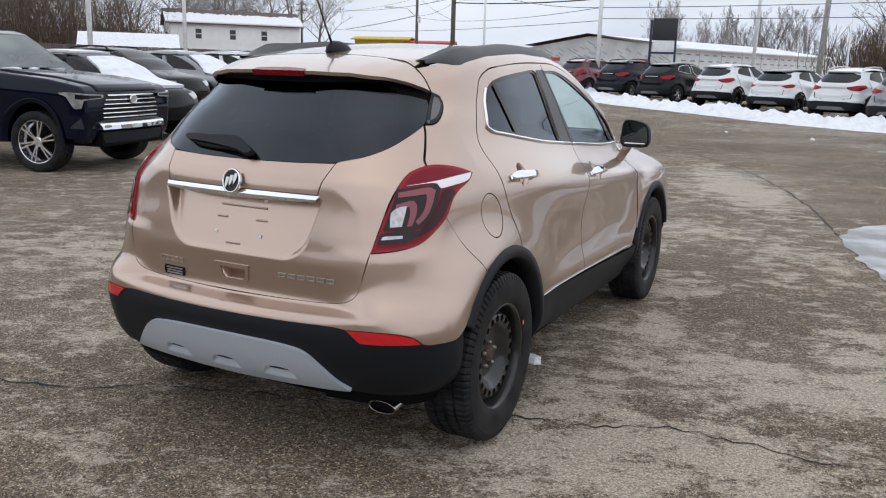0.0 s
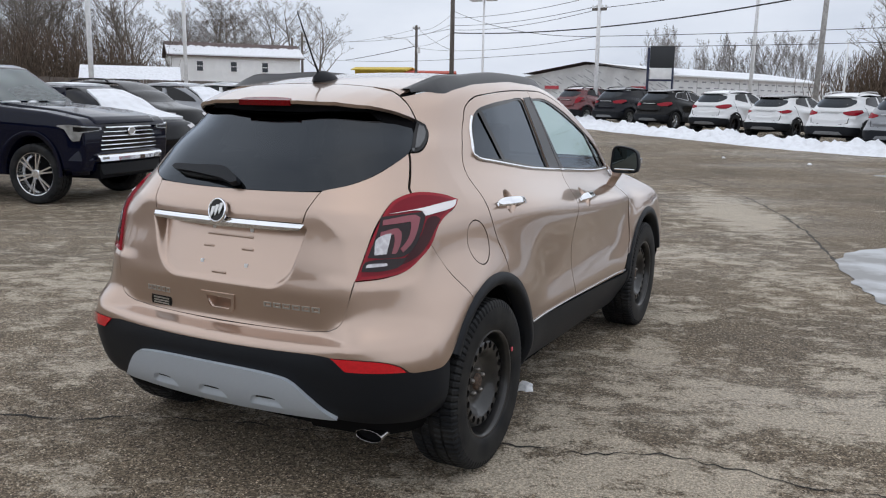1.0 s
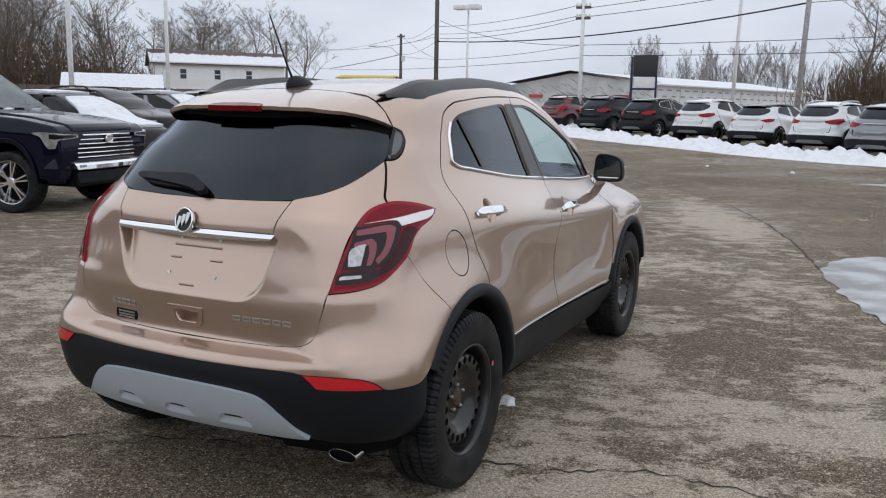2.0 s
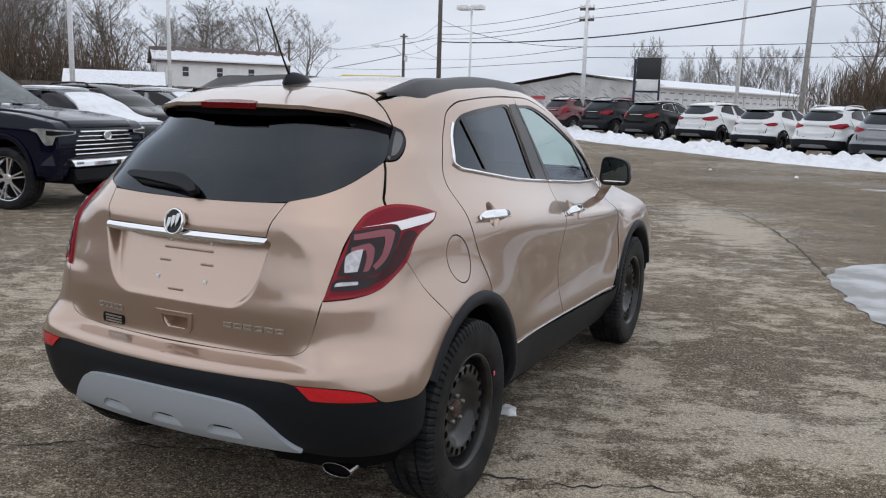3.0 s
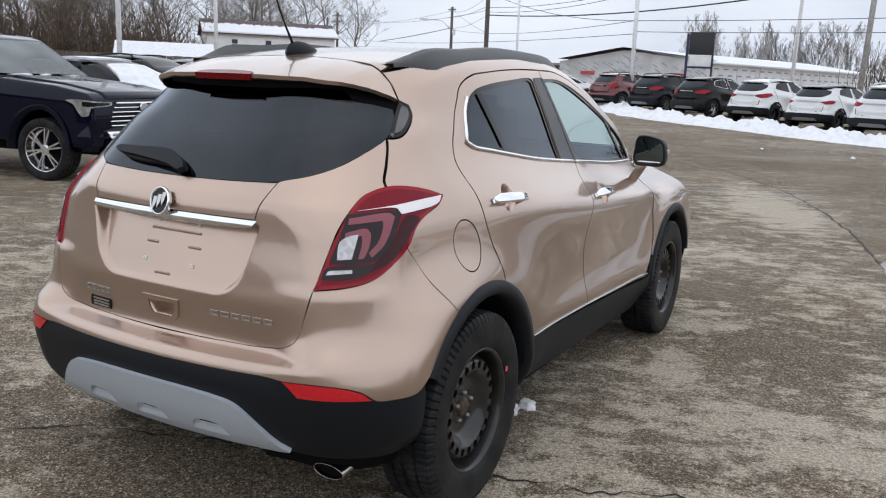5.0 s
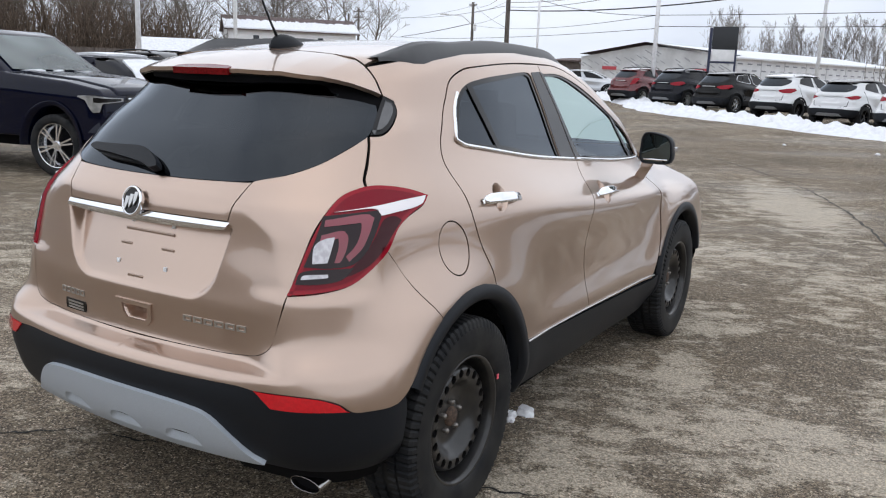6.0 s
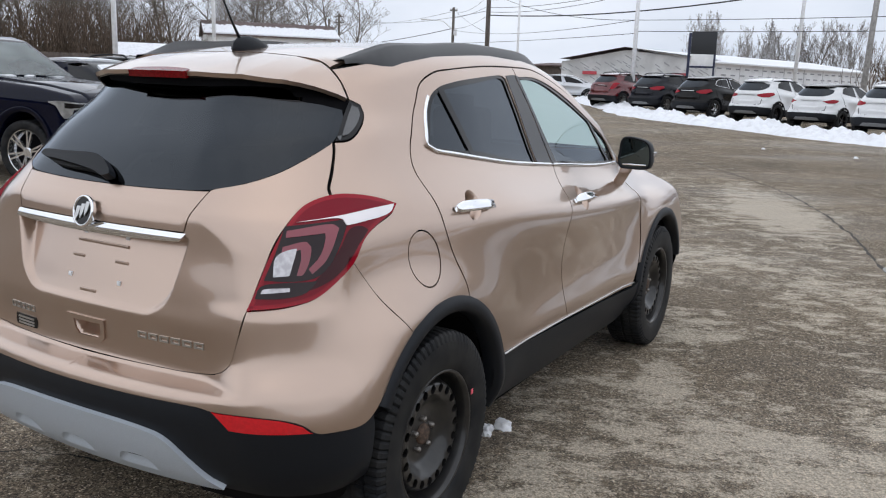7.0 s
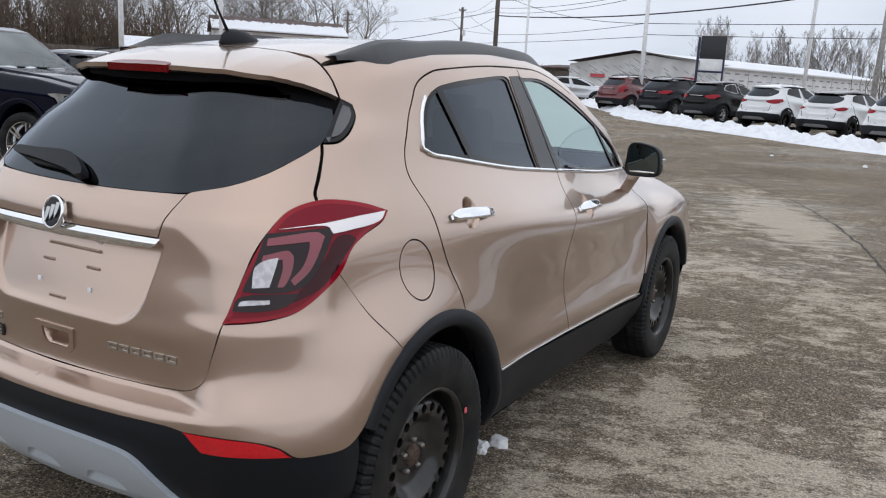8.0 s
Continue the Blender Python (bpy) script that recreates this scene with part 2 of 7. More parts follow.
def body_depth(p, sculpt=True, tail=True):
    """How deep a point lies inside the car's body (negative outside)."""
    x, y, z = np.abs(p[..., 0]), p[..., 1], p[..., 2]
    ze = z - 0.09 * np.minimum(0.75, 0.7 - y) * step(0.75, 1.0, z)
    back = step(0.75, 0.10, y) + step(2.0, 2.5, y)
    side = half_width(ze) * (1 - back) + half_rear(ze) * back - rear_taper(z) * np.maximum(0, 0.6 - y) ** 2 - (0.004 + 0.008 * step(0.70, 1.0, z)) * np.maximum(0, y - 1.0) ** 2
    side = side - 0.085 * step(0.82, 1.04, z) * step(2.0, 2.75, y)
    if sculpt:
        for wy in (0.05, 2.605):
            rr = np.maximum(0, np.hypot(y - wy, z - 0.36) - 0.41)
            side = side + np.maximum(0, 0.862 - side) * np.exp(-((rr / (0.17 if wy < 1 else 0.15)) ** 2)) * step(1.05, 0.75, z) * step(0.28, 0.44, z)
    rear = rear_line(z) + (rear_outer(z) - rear_line(z)) * step(0.41, 0.68, x) + rear_bow(z) * x * x
    if sculpt:
        recess = step(-0.002, 0.022, rounded(0.375 - 0.28 * (1.03 - z) - x, z - 0.80, 0.09)) * step(1.034, 1.024, z)
        rear = rear + (0.012 + 0.20 * np.clip(z - 0.82, 0, 0.2)) * recess
    front = front_line(z) - 0.30 * x * x
    plan = rounded(side - x, y - rear, corner(z)) if tail else side - x
    plan = rounded(plan, front - y, 0.14)
    top = roof_line(y) - 0.10 * x * x - z
    return rounded(plan, top, 0.07)


def land(p, d, far=1.2, sculpt=True, tail=True):
    """Points p moved along the direction d (from far outside, inwards) until they lie on the body."""
    p, d = np.asarray(p, float), np.asarray(d, float)
    d = d / np.linalg.norm(d)
    start = p - d * far
    ts = np.linspace(0, 2 * far, 160)
    lo, hi = np.zeros(len(p)), np.full(len(p), np.nan)
    prev = np.zeros(len(p))
    for t in ts:
        inside = (body_depth(start + d * t, sculpt, tail) > 0) & np.isnan(hi)
        hi[inside] = t
        prev = np.where(np.isnan(hi), t, prev)
    lo = prev
    hi = np.where(np.isnan(hi), far, hi)
    for _ in range(30):
        mid = (lo + hi) / 2
        inside = body_depth(start + d * mid[:, None], sculpt, tail) > 0
        hi, lo = np.where(inside, mid, hi), np.where(inside, lo, mid)
    return start + d * hi[:, None]


def body_normal(p, sculpt=True, tail=True):
    e = 0.004
    g = np.stack([body_depth(p - np.eye(3)[k] * e, sculpt, tail) - body_depth(p + np.eye(3)[k] * e, sculpt, tail) for k in range(3)], -1)
    return g / np.maximum(1e-9, np.linalg.norm(g, axis=-1, keepdims=True))


# ---- helpers of this scene ----
def mesh_ob(name, verts, faces, material, parent=None, label="", normals=None, smooth=True):
    me = bpy.data.meshes.new(name)
    me.from_pydata([tuple(map(float, v)) for v in verts], [], [tuple(map(int, f)) for f in faces])
    me.materials.append(material)
    me.polygons.foreach_set("use_smooth", [smooth] * len(me.polygons))
    if normals is not None:
        me.normals_split_custom_set_from_vertices([tuple(map(float, v)) for v in normals])
    me.update()
    ob = new(name, me)
    if parent is not None:
        ob.parent = parent
    if label:
        tagged(ob, label)
    return ob


def part(name, bm, material, parent=None, label="", smooth=False):
    me = bpy.data.meshes.new(name)
    bm.to_mesh(me)
    bm.free()
    me.materials.append(material)
    if smooth:
        me.polygons.foreach_set("use_smooth", [True] * len(me.polygons))
        me.set_sharp_from_angle(angle=radians(40))
    ob = new(name, me)
    if parent is not None:
        ob.parent = parent
    if label:
        tagged(ob, label)
    return ob


def thing(name, label, category, group="", kind="", at=None):
    return tagged(new(name), label, category, group, kind) if at is None else tagged(place(new(name), at), label, category, group, kind)


def place(ob, m):
    ob.matrix_basis = m
    return ob


def box_bm(bm, lo, hi, bevel=0.0, m=None):
    """A box, bevelled if asked, added to bm."""
    c = [(lo[k] + hi[k]) / 2 for k in range(3)]
    s = [hi[k] - lo[k] for k in range(3)]
    t = Matrix.Translation(c) @ Matrix.Diagonal((*s, 1))
    r = bmesh.ops.create_cube(bm, size=1, matrix=(m or Matrix()) @ t)
    if bevel:
        es = list({e for v in r["verts"] for e in v.link_edges})
        bmesh.ops.bevel(bm, geom=es, offset=bevel, segments=2, profile=0.6, affect="EDGES")
    return bm


def box_part(name, lo, hi, material, parent=None, label="", bevel=0.0, m=None):
    return part(name, box_bm(bmesh.new(), lo, hi, bevel, m), material, parent, label, smooth=bevel > 0)


def tube(verts, faces, path, radii, sides=6, cap=True):
    """A tapered tube along path, added to the lists verts and faces."""
    base = len(verts)
    n = len(path)
    for i, p in enumerate(path):
        a, b = Vector(path[max(0, i - 1)]), Vector(path[min(n - 1, i + 1)])
        d = (b - a).normalized() if (b - a).length > 1e-9 else Vector((0, 0, 1))
        u = d.cross(Vector((0, 0, 1)) if abs(d.z) < 0.9 else Vector((1, 0, 0))).normalized()
        w = d.cross(u)
        for k in range(sides):
            t = 2 * math.pi * k / sides
            verts.append(Vector(p) + radii[i] * (math.cos(t) * u + math.sin(t) * w))
    for i in range(n - 1):
        for k in range(sides):
            a, b = base + i * sides + k, base + i * sides + (k + 1) % sides
            faces.append((a, b, b + sides, a + sides))
    if cap:
        faces.append(tuple(base + k for k in range(sides))[::-1])
        faces.append(tuple(base + (n - 1) * sides + k for k in range(sides)))


def lathe(profile, sides=48, axis="x"):
    """Spins (radius, along) pairs round the x axis."""
    verts, faces = [], []
    n = len(profile)
    for k in range(sides):
        t = 2 * math.pi * k / sides
        for r, x in profile:
            verts.append((x, r * math.cos(t), r * math.sin(t)))
    for k in range(sides):
        for i in range(n - 1):
            a, b = k * n + i, ((k + 1) % sides) * n + i
            faces.append((a, b, b + 1, a + 1))
    return verts, faces


def soft_line(points, closed=True, sharp=42, step_len=0.012):
    """A curve through 3D points, smooth but at its sharp corners."""
    P = [np.array(p, float) for p in points]
    n = len(P)

    def corner_at(i):
        if not closed and i in (0, n - 1):
            return True
        a, b = P[i] - P[i - 1], P[(i + 1) % n] - P[i]
        c = np.dot(a, b) / max(1e-9, np.linalg.norm(a) * np.linalg.norm(b))
        return math.degrees(math.acos(max(-1, min(1, c)))) > sharp
    cor = [corner_at(i) for i in range(n)]
    out = []
    for i in range(n if closed else n - 1):
        p1, p2 = P[i], P[(i + 1) % n]
        p0 = P[i - 1] if not cor[i] else 2 * p1 - p2
        p3 = P[(i + 2) % n] if not cor[(i + 1) % n] else 2 * p2 - p1
        L = np.linalg.norm(p2 - p1)
        d1, d0, d2 = max(L, 1e-6) ** 0.5, max(np.linalg.norm(p1 - p0), 1e-6) ** 0.5, max(np.linalg.norm(p3 - p2), 1e-6) ** 0.5
        m1 = ((p1 - p0) / d0 - (p2 - p0) / (d0 + d1) + (p2 - p1) / d1) * d1
        m2 = ((p2 - p1) / d1 - (p3 - p1) / (d1 + d2) + (p3 - p2) / d2) * d1
        k = max(1, int(round(L / step_len)))
        for j in range(k):
            t = j / k
            out.append((2 * t**3 - 3 * t**2 + 1) * p1 + (t**3 - 2 * t**2 + t) * m1 + (-2 * t**3 + 3 * t**2) * p2 + (t**3 - t**2) * m2)
    if not closed:
        out.append(P[-1])
    return np.array(out)


def inset(poly, d):
    """Moves the edge of a flat closed outline inwards by d."""
    a = np.roll(poly, 1, 0) - poly
    b = np.roll(poly, -1, 0) - poly
    t = np.roll(poly, -1, 0) - np.roll(poly, 1, 0)
    nrm = np.stack([-t[:, 1], t[:, 0]], -1) / np.maximum(1e-9, np.linalg.norm(t, axis=1, keepdims=True))
    area = 0.5 * np.sum(poly[:, 0] * np.roll(poly[:, 1], -1) - poly[:, 1] * np.roll(poly[:, 0], -1))
    return poly + nrm * d * (1 if area > 0 else -1)


def inside_poly(pts, poly):
    x, y = pts[:, 0], pts[:, 1]
    x0, y0 = poly[:, 0], poly[:, 1]
    x1, y1 = np.roll(x0, -1), np.roll(y0, -1)
    hit = np.zeros(len(pts), bool)
    for a, b, c, d in zip(x0, y0, x1, y1):
        cross = (b > y) != (d > y)
        hit ^= cross & (x < (c - a) * (y - b) / (d - b + 1e-12) + a)
    return hit


def fill(poly, grid, holes=()):
    """Triangles that fill a flat outline, with points on a grid inside."""
    lo, hi = poly.min(0), poly.max(0)
    gx, gy = np.arange(lo[0] + grid / 2, hi[0], grid), np.arange(lo[1] + grid / 2, hi[1], grid)
    g = np.stack(np.meshgrid(gx, gy), -1).reshape(-1, 2)
    keep = inside_poly(g, inset(poly, grid * 0.35))
    for h in holes:
        keep &= ~inside_poly(g, inset(h, -grid * 0.35))
    g = g[keep]
    loops = [poly, *holes]
    pts, edges, base = [], [], 0
    for lp in loops:
        pts += [Vector(p) for p in lp]
        edges += [(base + i, base + (i + 1) % len(lp)) for i in range(len(lp))]
        base += len(lp)
    pts += [Vector(p) for p in g]
    v, _, f, *_ = delaunay_2d_cdt(pts, edges, [], 0, 1e-6)
    v = np.array([tuple(q) for q in v])
    f = np.array([t for t in f if len(t) == 3])
    mid = v[f].mean(1)
    ok = inside_poly(mid, poly)
    for h in holes:
        ok &= ~inside_poly(mid, h)
    f = f[ok]
    a, b, c = v[f[:, 0]], v[f[:, 1]], v[f[:, 2]]
    area = (b[:, 0] - a[:, 0]) * (c[:, 1] - a[:, 1]) - (b[:, 1] - a[:, 1]) * (c[:, 0] - a[:, 0])
    f[area < 0] = f[area < 0][:, ::-1]
    return v, f


def flat_axes(way):
    """Two axes of the plane that looks along way: with them, anticlockwise faces look back along way."""
    d = np.array(way, float)
    d /= np.linalg.norm(d)
    e2 = np.array((0, 0, 1.0)) if abs(d[2]) < 0.9 else np.array((0, 1.0, 0))
    e1 = np.cross(d, e2)
    e1 /= np.linalg.norm(e1)
    return d, e1, np.cross(e1, d)


def skin(outline, way, lift=0.0, gap=0.002, thick=0.012, grid=0.03, sharp=42, sculpt=True, tail=True, side=1, warp=None, holes=()):
    """A body panel: the outline, seen along way, laid on the car's surface. Returns vertices, faces and normals. side=-1 mirrors it."""
    d, e1, e2 = flat_axes(way)
    line = soft_line(outline, True, sharp)
    flat = inset(np.stack([line @ e1, line @ e2], -1), gap)
    cut = [np.stack([soft_line(h, True, sharp) @ e1, soft_line(h, True, sharp) @ e2], -1) for h in holes]
    v, f = fill(flat, grid, cut)
    p = land(v[:, :1] * e1 + v[:, 1:] * e2, d, 4.0, sculpt, tail)
    nrm = body_normal(p, sculpt, tail)
    p = p + nrm * lift
    if warp is not None:
        p, nrm = warp(p, nrm)
    # the rim, turned inwards
    count = {}
    for t in f:
        for a, b in ((t[0], t[1]), (t[1], t[2]), (t[2], t[0])):
            count[(a, b)] = count.get((a, b), 0) + 1
    rim = [(a, b) for a, b in count if (b, a) not in count]
    verts, faces, normals = list(p), [tuple(t) for t in f], list(nrm)
    for a, b in rim:
        i = len(verts)
        t = p[b] - p[a]
        out = np.cross(t, nrm[a])
        out = out / max(1e-9, np.linalg.norm(out))
        verts += [p[a], p[b], p[b] - nrm[b] * thick, p[a] - nrm[a] * thick]
        normals += [out] * 4
        faces.append((i + 1, i, i + 3, i + 2))
    verts, normals = np.array(verts), np.array(normals)
    if side < 0:
        verts = verts * (-1, 1, 1)
        normals = normals * (-1, 1, 1)
        faces = [t[::-1] for t in faces]
    return verts, faces, normals


def join(*pieces):
    verts, faces, normals, base = [], [], [], 0
    for v, f, n in pieces:
        verts.append(v)
        normals.append(n)
        faces += [tuple(i + base for i in t) for t in f]
        base += len(v)
    return np.concatenate(verts), faces, np.concatenate(normals)


def panel(name, piece, material, parent, label=""):
    return mesh_ob(name, piece[0], piece[1], material, parent, label, piece[2])


def pocket(outline, way, depth, wall=0.012, grid=0.006, lift=0.0, side=1, lean=0.0, sharp=42):
    """A hollow pressed into the body inside an outline: flat-floored, depth deep, with walls of a given breadth; lean makes it shallower downwards."""
    d, e1, e2 = flat_axes(way)
    line = soft_line(outline, True, sharp, 0.006)
    flat = np.stack([line @ e1, line @ e2], -1)
    v, f = fill(flat, grid)
    p = land(v[:, :1] * e1 + v[:, 1:] * e2, d, 4.0)
    nrm = body_normal(p)
    near = np.sqrt(((v[:, None, :] - flat[None]) ** 2).sum(-1)).min(1)
    up = (v[:, 1] - flat[:, 1].min()) / np.ptp(flat[:, 1])
    p = p + nrm * lift - nrm * (depth * (1 - lean * (1 - up)) * step(0, wall, near))[:, None]
    fn = np.cross(p[f[:, 1]] - p[f[:, 0]], p[f[:, 2]] - p[f[:, 0]])
    vn = np.zeros_like(p)
    for k in range(3):
        np.add.at(vn, f[:, k], fn)
    vn /= np.maximum(1e-12, np.linalg.norm(vn, axis=1, keepdims=True))
    faces = [tuple(t) for t in f]
    if side < 0:
        return p * (-1, 1, 1), [t[::-1] for t in faces], vn * (-1, 1, 1)
    return p, faces, vn


def mirror_line(half):
    """A symmetric outline from its right half, listed from the middle round to the middle."""
    return list(half) + [(-x, y, z) for x, y, z in reversed(half) if abs(x) > 1e-6]


# ---- the bronze crossover ----
suv = thing("crossover_car", "bronze metallic compact crossover on black steel wheels, parked on the lot", "car")
REAR, RIGHT, CORNER, TOP = (0, 1, 0), (-1, 0, 0), (-0.75, 0.66, 0), (0, 0, -1)
ARCH_Y, ARCH_Z = 0.06, 0.36

# seams, right half
GLASS_LOW = [(0.18, -0.541, 1.154), (0.396, -0.504, 1.164), (0.475, -0.446, 1.185), (0.532, -0.371, 1.215), (0.573, -0.269, 1.263), (0.590, -0.205, 1.295)]
SEAM_LOW = [(0.602, -0.215, 1.272), (0.627, -0.259, 1.211), (0.645, -0.296, 1.169), (0.658, -0.302, 1.152)]
LAMP_IN = [(0.626, -0.379, 1.129), (0.617, -0.460, 1.074), (0.607, -0.515, 1.000), (0.593, -0.545, 0.923), (0.580, -0.564, 0.854)]
LAMP_OUT = [(0.673, -0.507, 0.867), (0.719, -0.450, 0.886), (0.745, -0.392, 0.925), (0.762, -0.335, 0.973), (0.765, -0.290, 1.032), (0.767, -0.239, 1.063),
            (0.765, -0.147, 1.095), (0.755, -0.115, 1.116), (0.727, -0.173, 1.137), (0.691, -0.242, 1.151)]
GATE_LOW = [(0.564, -0.582, 0.773), (0.541, -0.598, 0.700), (0.497, -0.604, 0.670), (0.427, -0.615, 0.656), (0.25, -0.632, 0.651)]
SEAM_TOP = [(0.460, -0.047, 1.509), (0.511, -0.060, 1.466), (0.545, -0.068, 1.416)]
BUMP_SEAM = [(0.788, -0.244, 0.857), (0.843, -0.182, 0.775), (0.857, -0.160, 0.745)]
CLAD_TOP = [(0.859, -0.360, 0.560), (0.850, -0.400, 0.540), (0.803, -0.469, 0.537), (0.772, -0.516, 0.541)]
REFL_TOP = [(0.745, -0.544, 0.567), (0.708, -0.582, 0.584), (0.620, -0.636, 0.594), (0.528, -0.662, 0.592)]
BUMP_LINE = [(0.494, -0.669, 0.596), (0.312, -0.696, 0.595), (0.086, -0.714, 0.594), (-0.003, -0.716, 0.594)]


BUMP_SEAM, LAMP_OUT, CLAD_TOP, REFL_TOP = ([tuple(p) for p in land(np.array(q), CORNER, 4.0)] for q in (BUMP_SEAM, LAMP_OUT, CLAD_TOP, REFL_TOP))
GATE_LOW, LAMP_IN = ([tuple(p) for p in land(np.array(q), REAR, 4.0)] for q in (GATE_LOW, LAMP_IN))


def arch_point(a, r, wy=0.0):
    """A point of a wheel arch, as (x, y, z); x is left to the body's surface."""
    return (0.86, wy + ARCH_Y - r * math.cos(radians(a)), ARCH_Z + r * math.sin(radians(a)))


# tailgate
tailgate_low = mirror_line([(0, -0.604, 1.046), (0.2, -0.598, 1.046), (0.357, -0.577, 1.046), (0.372, -0.556, 1.10), (0.392, -0.508, 1.160)] + GLASS_LOW[1:]
                           + SEAM_LOW + LAMP_IN + GATE_LOW + [(0, -0.638, 0.650)])
h_in = [(-0.062, 0, 0.743), (0.058, 0, 0.743), (0.056, 0, 0.712), (0.044, 0, 0.697), (-0.040, 0, 0.697), (-0.054, 0, 0.712)]
gate = panel("tailgate", skin(tailgate_low, REAR, grid=0.006, thick=0.014, holes=[h_in]), M_BRONZE, suv, "bronze tailgate with a stepped number plate recess")
gate_up = mirror_line([(0, -0.545, 1.153)] + GLASS_LOW[:1] + [(0.392, -0.508, 1.160), (0.372, -0.556, 1.10), (0.357, -0.577, 1.046), (0.2, -0.598, 1.046), (0, -0.604, 1.046)])
panel("upper_panel", skin(gate_up, REAR, grid=0.03), M_BRONZE, gate)
rear_glass = mirror_line([(0, -0.545, 1.153)] + GLASS_LOW + [(0.577, -0.140, 1.343), (0.548, -0.090, 1.388), (0.50, -0.120, 1.402), (0.45, -0.15, 1.412), (0.40, -0.18, 1.445), (0.2, -0.25, 1.456), (0, -0.27, 1.457)])
panel("rear_window", skin(rear_glass, REAR, grid=0.03, lift=-0.002, gap=0.001), M_TINT, gate, "dark tinted rear window")
strip = mirror_line([(0, -0.604, 1.044), (0.2, -0.6, 1.044), (0.364, -0.577, 1.043), (0.354, -0.577, 1.022), (0.2, -0.6, 1.016), (0, -0.604, 1.014)])


def strip_shape(p, nrm):
    """Rounds the strip: its face leans upwards, its lower edge turns under."""
    k = np.clip((p[:, 2] - 1.015) / 0.029, 0, 1)
    p = p + np.stack([0 * k, 0.016 * k ** 2, 0 * k], -1)
    up = -0.55 + 1.20 * k
    q = np.stack([0.25 * p[:, 0], -np.ones(len(k)), up], -1)
    return p, q / np.linalg.norm(q, axis=1, keepdims=True)


panel("chrome_strip", skin(strip, REAR, lift=0.018, gap=0, thick=0.036, sculpt=False, grid=0.008, warp=strip_shape), M_CHROME, gate, "chrome strip above the plate recess")

# plain round emblem
v, f = lathe([(0.0, 0.002), (0.036, 0.003), (0.036, 0.006), (0.038, 0.008), (0.041, 0.007), (0.043, 0.002), (0.040, -0.010)], 40)
EMBLEM = Matrix.Translation((-0.005, -0.618, 1.074)) @ Matrix.Rotation(radians(-13), 4, "X") @ Matrix.Diagonal((1, 1, 1.12, 1)) @ Matrix.Rotation(radians(-90), 4, "Z")
emblem = mesh_ob("emblem", [EMBLEM @ Vector(p) for p in v], f, M_CHROME, gate, "round chrome emblem with three slanted bars")
v, f = lathe([(0.0, 0.0045), (0.0355, 0.0045)], 32)
mesh_ob("emblem_face", [EMBLEM @ Vector(p) for p in v], f, M_BLACKGLOSS, emblem)
for k, dz in ((-1, 0.007), (0, 0.0), (1, -0.007)):
    cy_, w_ = k * 0.0185, 0.0080
    shield = [(cy_ - w_ - 0.005, dz + 0.019), (cy_ + w_ - 0.005, dz + 0.019), (cy_ + w_ * 0.9, dz - 0.004), (cy_ + 0.004, dz - 0.020), (cy_ - w_ * 0.8, dz - 0.004)]
    v = [EMBLEM @ Vector((0.009, -a, c)) for a, c in shield] + [EMBLEM @ Vector((0.0046, -a, c)) for a, c in shield]
    f = [(4, 3, 2, 1, 0)] + [(i, (i + 1) % 5, 5 + (i + 1) % 5, 5 + i) for i in range(5)]
    mesh_ob("emblem_bar", v, f, M_BRIGHT, emblem, smooth=False)

# plate bolts, stamped slots, latch
for x, z in ((-0.108, 0.868), (0.108, 0.868), (-0.075, 1.000), (0.108, 0.998)):
    p = land(np.array([[x, 0, z]]), REAR, 4.0)[0]
    box_part("plate_screw", (x - 0.007, p[1] - 0.004, z - 0.007), (x + 0.007, p[1] + 0.004, z + 0.007), M_POLEWHITE, gate, "", 0.002)
for x0, x1, z in ((-0.10, 0.12, 0.972), (-0.112, -0.06, 0.926), (0.075, 0.13, 0.926), (-0.05, 0.02, 0.832)):
    p = land(np.array([[(x0 + x1) / 2, 0, z]]), REAR, 4.0)[0]
    box_part("plate_slot", (x0, p[1] - 0.003, z - 0.0045), (x1, p[1] + 0.004, z + 0.0045), M_BRONZE, gate, "", 0.003)
# opening handle under the recess
h_out = [(-0.092, 0, 0.757), (0.075, 0, 0.757), (0.072, 0, 0.70), (0.055, 0, 0.684), (-0.062, 0, 0.684), (-0.084, 0, 0.70)]
handle = panel("gate_handle", skin(h_out, REAR, lift=0.006, gap=0, thick=0.012, grid=0.015, holes=[h_in]), M_BRONZE, gate, "bronze pull handle bezel")
panel("handle_cup", pocket(h_in, REAR, 0.050, 0.014, 0.005, lean=0.75), M_BRONZE, handle)
# lettering as plain bars
for x0, x1, z0, z1, n in ((0.205, 0.452, 0.729, 0.748, 6), (-0.395, -0.262, 0.722, 0.742, 5)):
    for k in range(n):
        w = (x1 - x0) / n
        c = x0 + w * (k + 0.5)
        bar = [(c - w * 0.40, 0, z0), (c + w * 0.40, 0, z0), (c + w * 0.40, 0, z1), (c - w * 0.40, 0, z1)]
        hole = [(c - w * 0.24, 0, z0 + 0.005), (c + w * 0.30, 0, z0 + 0.005), (c + w * 0.30, 0, z1 - 0.005), (c - w * 0.24, 0, z1 - 0.005)]
        panel("badge_bar", skin(bar, REAR, lift=0.003, gap=0, thick=0.004, grid=0.05, holes=[hole]), M_BRIGHT, gate)
plate = [(-0.372, 0, 0.704), (-0.262, 0, 0.704), (-0.258, 0, 0.692), (-0.262, 0, 0.668), (-0.372, 0, 0.666), (-0.378, 0, 0.68)]
